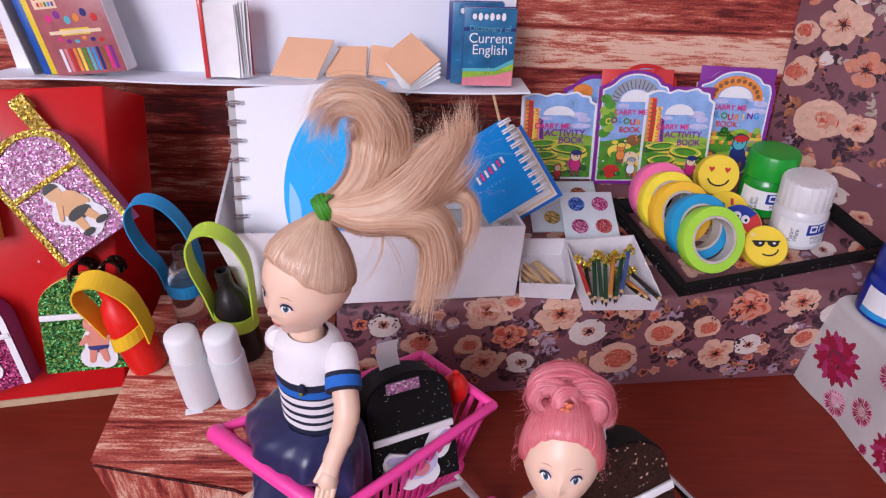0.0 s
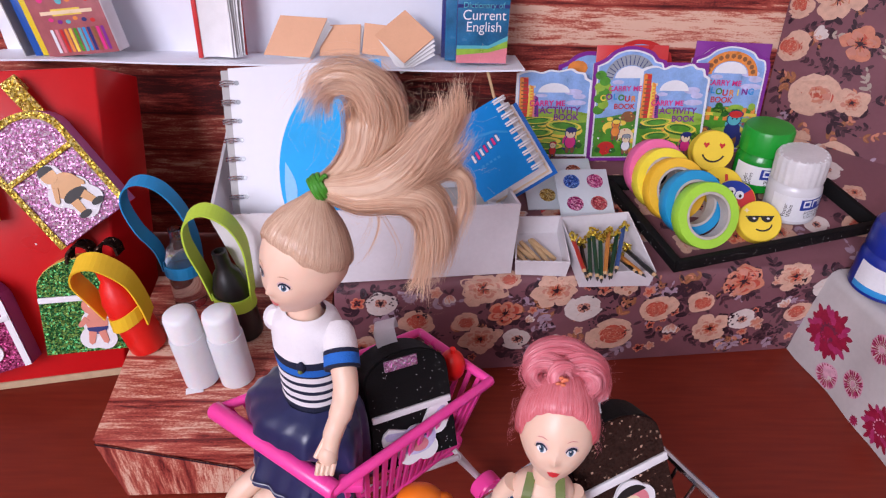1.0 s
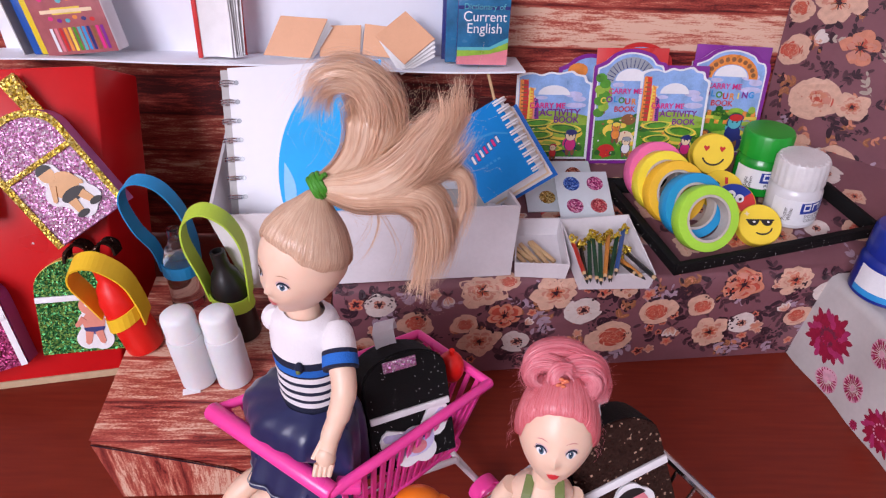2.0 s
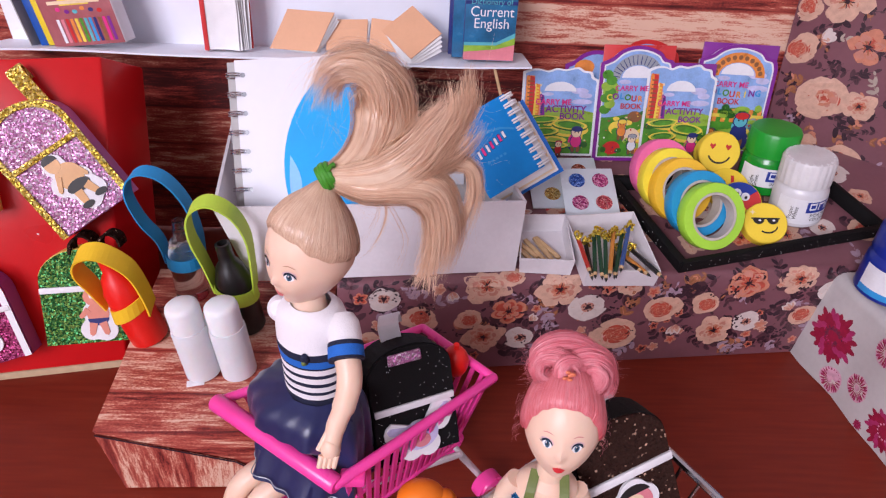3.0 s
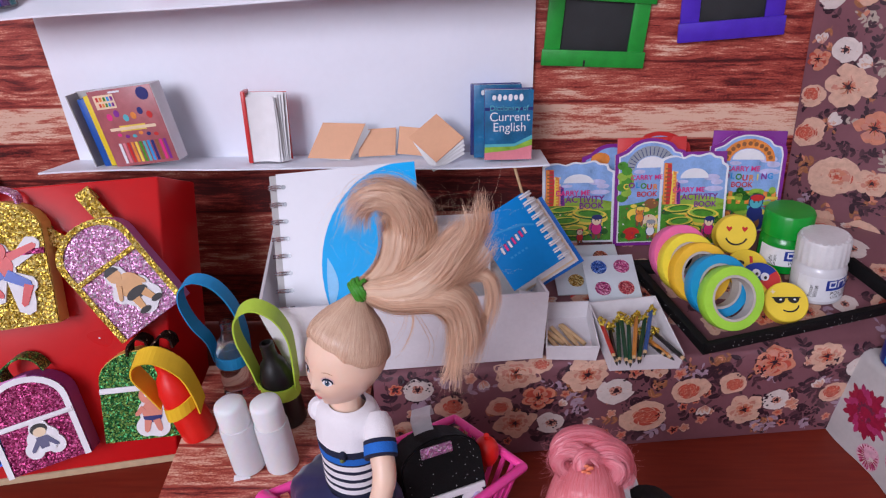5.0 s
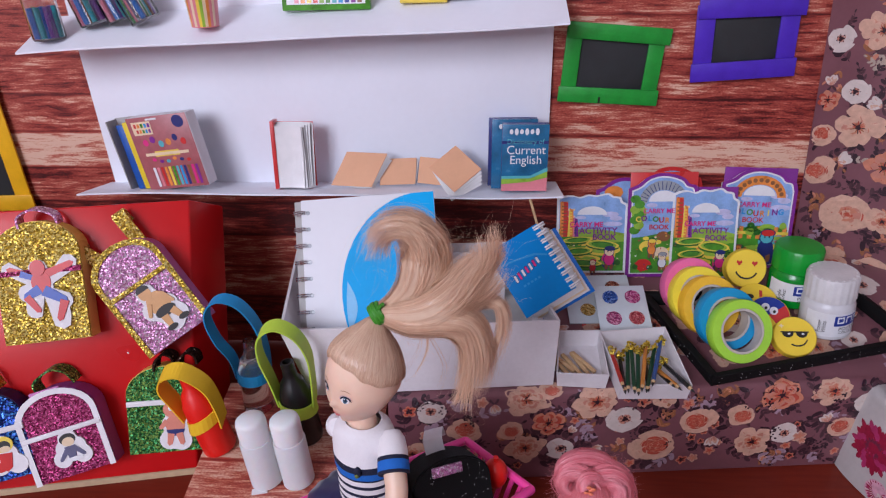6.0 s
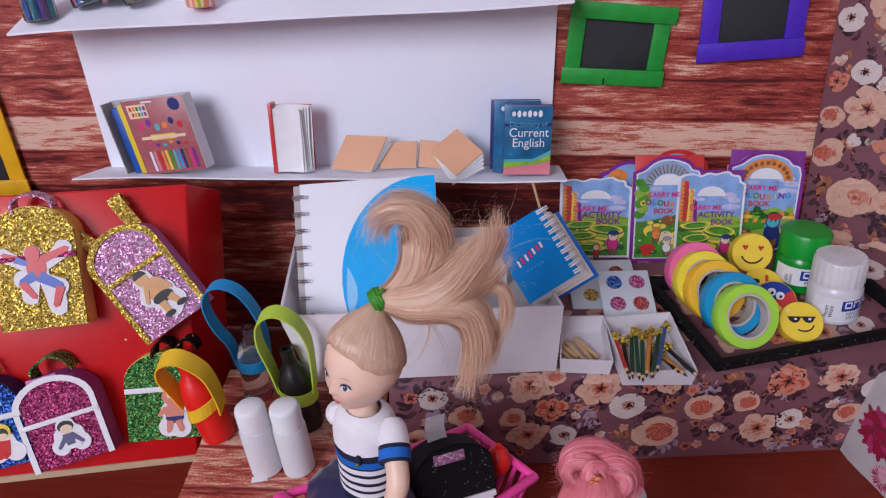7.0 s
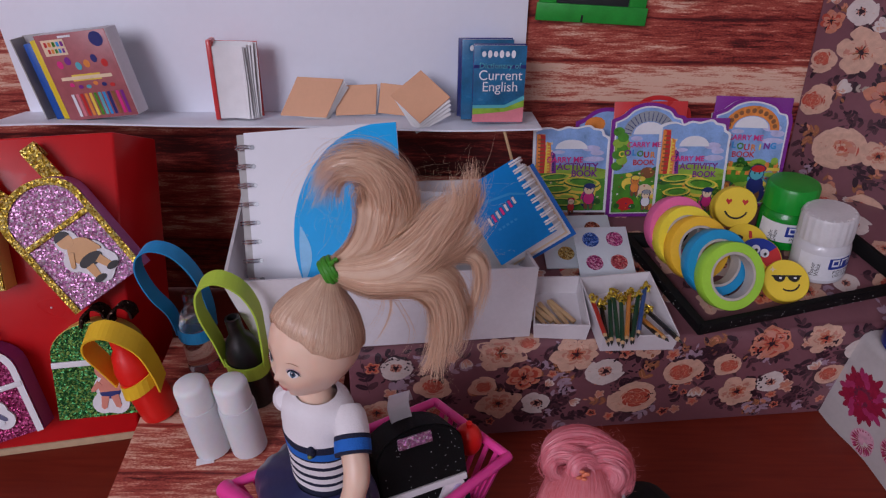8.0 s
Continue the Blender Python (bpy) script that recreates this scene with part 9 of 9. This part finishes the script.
    for s in (-1, 1):
        f.strap(spline([C + across * (0.0064 * s) + turn * 0.0092 + Vector((0, 0, 0.0950)), C + across * (0.0060 * s) + turn * 0.0074 + Vector((0, 0, 0.1025)), C + across * (0.0050 * s) + turn * 0.0010 + Vector((0, 0, 0.1075))], 5), tuple(across), 0.0034, 0.0009, OLIVE)
        sh = C + across * (0.0110 * s) + Vector((0, 0, 0.0990))
        f.tube(spline([sh, sh + across * (0.004 * s) + Vector((0, 0, -0.012)), sh + across * (0.004 * s) + turn * 0.004 + Vector((0, 0, -0.026))], 5), [0.0038] * 5 + [0.0034] * 5 + [0.003], SKIN, 14)
    f.make("doll", label="pink-haired toy doll in blue foil inside the wire cart", category="doll")


build_pink_doll()


# ---- carts ----
def build_pink_cart():
    A, B, C, D = Vector((-0.0764, 0.2172, 0.0760)), Vector((0.0110, 0.2680, 0.0755)), Vector((0.0434, 0.2345, 0.0765)), Vector((-0.0213, 0.1775, 0.0765))
    base = Vector((-0.005, 0.215, 0.0))
    cart = thing("toy_shopping_cart", Matrix.Translation(base), "hot pink plastic toy shopping cart holding a doll and backpack", "shopping cart")
    A, B, C, D = (p - base for p in (A, B, C, D))
    mid = (A + B + C + D) / 4
    def low(p, f=0.74, z=0.0480):
        q = mid + (p - mid) * f
        return Vector((q.x, q.y, z))
    a, b, c, d = low(A, 0.80, 0.036), low(B, 0.76, 0.036), low(C, 0.76, 0.036), low(D, 0.80, 0.036)
    def bar(p, q, r, name, label="", mat=PINKPLASTIC, seg=10, flat=None):
        Form().tube([p, q], r, mat, seg).make(name, cart, label)
    # thick rim
    for p, q, r in ((A, B, 0.0021), (B, C, 0.0021), (C, D, 0.0023), (D, A, 0.0040)):
        f = Form()
        n = (q - p).normalized()
        f.tube([p - n * 0.001, p, q, q + n * 0.001], [r * 0.8, r, r, r * 0.8], PINKPLASTIC, 12)
        f.make("rim", cart, "thick front handle bar" if r > 0.003 else "")
    for p, q, r in ((a, b, 0.0016), (b, c, 0.0016), (c, d, 0.0016), (d, a, 0.0018)):
        bar(p, q, r, "bottom_rim")
    def slats(p, q, s, t, n, wide=0.0021):
        across = (q - p).normalized()
        for k in range(1, n):
            u, v = p.lerp(q, k / n), s.lerp(t, k / n)
            Form().strap([u, v], tuple(across), wide, 0.0013, PINKPLASTIC).make("slat", cart)
    slats(D, C, d, c, 17)
    slats(B, C, b, c, 8)
    slats(A, B, a, b, 17)
    for k in range(1, 6):
        bar(a.lerp(d, k / 6), b.lerp(c, k / 6), 0.0011, "floor_bar", seg=6)
    for u in (0.18, 0.5, 0.82):
        bar(a.lerp(b, u), d.lerp(c, u), 0.0011, "floor_bar", seg=6)
    # solid back plate under the handle
    f = Form()
    f.add([D + Vector((0, 0, -0.001)), A + Vector((0, 0, -0.001)), A.lerp(a, 0.10), D.lerp(d, 0.10)], [[0, 1, 2, 3], [3, 2, 1, 0]], PINKPLASTIC)
    f.make("end_plate", cart)
    # corner block by the hinge
    Form().box((0.010, 0.006, 0.005), D + (C - D).normalized() * 0.008 + Vector((0, 0, -0.003)), PINKPLASTIC, 0.001).make("corner_block", cart)
    # white frame and wheels
    axis = ((B + C) / 2 - (A + D) / 2)
    axis.z = 0
    axis.normalize()
    lat = Vector((-axis.y, axis.x, 0))
    front, rear = Vector((0.0365 - base.x, 0.2405 - base.y, 0)), Vector((-0.040 - base.x, 0.205 - base.y, 0))
    for p, w in ((front, 0.0165), (rear, 0.0215)):
        for s in (-1, 1):
            hub = p + lat * (w * s)
            wm = basis(hub + Vector((0, 0, 0.0078)), axis, Vector((0, 0, 1)), axis.cross(Vector((0, 0, 1))))
            f = Form()
            f.lathe([(0.0, -0.0032), (0.0052, -0.0032), (0.0058, -0.0020), (0.0078, -0.0032), (0.0078, 0.0032), (0.0058, 0.0020), (0.0052, 0.0032), (0.0, 0.0032)], PINKPLASTIC, 28, wm)
            wheel = f.make("wheel", cart, "pink plastic wheel")
            Form().lathe([(0.0, -0.0042), (0.0014, -0.0042), (0.0014, 0.0042), (0.0, 0.0042)], WHITEPLASTIC, 12, wm).make("axle_pin", wheel)
            top = p + lat * (w * 0.55 * s) - axis * (0.014 if p is front else -0.014) + Vector((0, 0, 0.034))
            f = Form()
            f.tube([hub - lat * (0.005 * s) + Vector((0, 0, 0.0085)), top], 0.0017, WHITEPLASTIC, 8)
            f.make("frame_leg", cart, "white plastic frame leg")
        bar(p + lat * w + Vector((0, 0, 0.0085)), p - lat * w + Vector((0, 0, 0.0085)), 0.0015, "axle", "white plastic axle", WHITEPLASTIC, 8)
    for s in (-1, 1):
        bar(front + lat * (0.009 * s) - axis * 0.014 + Vector((0, 0, 0.034)), rear + lat * (0.012 * s) + axis * 0.014 + Vector((0, 0, 0.034)), 0.0016, "frame_rail", "white plastic frame rail", WHITEPLASTIC, 8)
    return axis, lat


CART_AXIS, CART_LAT = build_pink_cart()


def build_black_bag():
    ex = unit((0.90, 0.42, -0.04))
    ey = unit((-0.36, 0.82, -0.42))
    ey = (ey - ex * ey.dot(ex)).normalized()
    ez = ex.cross(ey)
    m = basis(Vector((0.0040, 0.2235, 0.0765)), ex, ey, ez)
    b = thing("toy_backpack", m, "black glitter toy backpack with white bar inside the pink cart", "backpack", "toy backpacks")
    w, h, deep = 0.0390, 0.0510, 0.0160
    line = arch(w, h, 14, 0.62)
    Form().prism(line, -deep / 2, deep / 2, FOAM_DARK).make("body", b)
    rng = random.Random(4)
    f = Form()
    f.prism(inset(line, 0.0006), -deep / 2 - 0.0012, -deep / 2, FOAM_DARK)
    for _ in range(90):
        f.ball((rng.uniform(-0.018, 0.018), -deep / 2 - 0.0013, rng.uniform(-0.025, 0.022)), (0.0002, 0.0002, 0.0002), GLIT_WHITE, None, 5, 3)
    f.make("front_panel", b)
    Form().box((w * 0.94, 0.0016, 0.0030), (0, -deep / 2 - 0.0019, -0.0010), FOAM_WHITE, 0.0005).make("flap_edge", b, "white foam bar")
    Form().box((0.0150, 0.0016, 0.0048), (-0.002, -deep / 2 - 0.0014, h / 2 - 0.0050), GLIT_PINK, 0.0005).make("tab", b, "pink glitter tab")
    s = Form()
    s.strap(spline([(-0.002, 0.004, h / 2 - 0.001), (-0.003, 0.003, h / 2 + 0.0065), (0.000, 0.008, h / 2 + 0.0090), (0.002, 0.012, h / 2 + 0.004)], 5), (1, 0, 0), 0.0095, 0.0012, FOAM_WHITE)
    s.make("strap", b, "white foam loop")
    lav, pts = surface("sticker_lavender", (0.50, 0.46, 0.68), 0.35, vary=0.2, scale=300), [(-0.010, -0.012), (0.000, -0.014), (0.010, -0.010), (0.012, -0.006), (-0.004, -0.020), (0.004, -0.020)]
    sticker(b, ((oval(0.0, -0.0150, 0.0090, 0.0065), lav), (limb(0.006, -0.012, 0.014, -0.0045, 0.0045), lav), (limb(-0.006, -0.012, -0.013, -0.010, 0.0045), lav), (oval(0.001, -0.0175, 0.0040, 0.0030), P_PINK), (oval(-0.004, -0.0130, 0.0020, 0.0018, 10), P_VIOLET), (oval(0.004, -0.0125, 0.0020, 0.0018, 10), P_VIOLET)),
            cloud(pts, 0.0055), -deep / 2 - 0.0012, label="die-cut sticker with lavender shapes")
    red = Form()
    red.ball((0, 0, 0), (0.0062, 0.0062, 0.0085), RED, None, 24, 16)
    red.tube([(0, 0, 0.008), (0, 0, 0.0105)], 0.0014, RED, 8)
    red.make("red_toy_bottle", label="small red rounded plastic toy in the pink cart", category="toy", at=pose(0.0260, 0.2410, 0.0800))


build_black_bag()


def build_wire_cart():
    base = Vector((0.080, 0.165, 0.0))
    cart = thing("wire_shopping_cart", Matrix.Translation(base), "chrome wire toy shopping cart with an orange grip, holding a doll", "shopping cart")
    bl, br, fr, fl = (Vector(p) - base for p in ((0.0696, 0.1993, 0.0750), (0.1125, 0.1984, 0.0750), (0.1500, 0.1330, 0.0760), (0.0200, 0.1600, 0.0780)))
    mid = (bl + br + fr + fl) / 4
    low = [Vector((mid.x + (p.x - mid.x) * 0.72, mid.y + (p.y - mid.y) * 0.78, 0.032)) for p in (bl, br, fr, fl)]
    top = [bl, br, fr, fl]
    def rod(p, q, r, name, label="", mat=CHROME):
        Form().tube([p, q], r, mat, 8).make(name, cart, label)
    for i in range(4):
        j = (i + 1) % 4
        rod(top[i], top[j], 0.0017, "rim_wire")
        rod(low[i], low[j], 0.0012, "bottom_wire")
        rod(top[i].lerp(low[i], 0.35), top[j].lerp(low[j], 0.35), 0.0009, "side_wire")
        rod(top[i].lerp(low[i], 0.70), top[j].lerp(low[j], 0.70), 0.0009, "side_wire")
        n = 7 if i % 2 == 0 else 8
        for k in range(0, n):
            rod(top[i].lerp(top[j], k / n), low[i].lerp(low[j], k / n), 0.0009, "side_wire")
    for k in range(1, 6):
        rod(low[0].lerp(low[1], k / 6), low[3].lerp(low[2], k / 6), 0.0009, "floor_wire")
    for i, p in enumerate(low):
        foot = Vector((p.x * 1.05, p.y * 1.0, 0.0070))
        rod(p, foot + Vector((0, 0, 0.004)), 0.0013, "leg_wire")
        f = Form()
        f.lathe([(0.0, -0.003), (0.0062, -0.003), (0.0068, -0.0015), (0.0068, 0.0015), (0.0062, 0.003), (0.0, 0.003)], BLACK, 24, pose(foot.x, foot.y, 0.0069, 0, 90, 0))
        f.make("wheel", cart, "black plastic wheel")
    # grip at the near left
    g = Vector((0.0120, 0.1870, 0.0540)) - base
    f = Form()
    f.ball(g, (0.0105, 0.0085, 0.0085), ORANGE, None, 24, 16)
    f.ball(g + Vector((0.009, -0.001, -0.001)), (0.0060, 0.0062, 0.0060), ORANGE, None, 18, 12)
    f.make("grip", cart, "orange rounded plastic grip")
    Form().tube(spline([g + Vector((0.012, 0, -0.001)), g + Vector((0.022, 0.002, -0.002)), low[0].lerp(top[0], 0.3)], 6), 0.0008, BLACK, 7).make("grip_wire", cart, "black bent wire")
    # brown bag in the cart
    ex = unit((0.90, 0.36, 0.20))
    ey = unit((-0.35, 0.80, -0.40))
    ey = (ey - ex * ey.dot(ex)).normalized()
    ez = ex.cross(ey)
    m = basis(Vector((0.0892, 0.1880, 0.0770)), ex, ey, ez)
    b = thing("toy_backpack", m, "dark brown glitter toy backpack inside the wire cart", "backpack", "toy backpacks")
    w, h, deep = 0.0400, 0.0520, 0.0140
    line = arch(w, h, 14, 0.7)
    Form().prism(line, -deep / 2, deep / 2, FOAM_DARK).make("body", b)
    Form().prism(inset(line, 0.0005), -deep / 2 - 0.0012, -deep / 2, GLIT_BROWN).make("front_panel", b)
    Form().box((w * 0.98, 0.0016, 0.0034), (0, -deep / 2 - 0.0019, 0.0010), FOAM_WHITE, 0.0005).make("flap_edge", b, "white foam bar")
    s = Form()
    s.strap(spline([(-0.003, 0.0, h / 2 - 0.002), (-0.003, -0.001, h / 2 + 0.004), (0.002, 0.002, h / 2 + 0.0065), (0.004, 0.006, h / 2)], 5), (1, 0, 0), 0.0085, 0.0012, FOAM_WHITE)
    s.make("strap", b, "white foam loop")
    pts = [(-0.004, -0.012), (0.004, -0.012), (0.0, -0.008), (0.0, -0.018)]
    sticker(b, ((oval(0.0, -0.0120, 0.0075, 0.0065), P_PINK), (oval(-0.001, -0.0115, 0.0045, 0.0035), P_CREAM), (arc(0, -0.010, 0.0075, 0.006, 20, 160, 10), INKBLACK)), cloud(pts, 0.0065), -deep / 2 - 0.0012, label="die-cut sticker with pink shapes")


build_wire_cart()
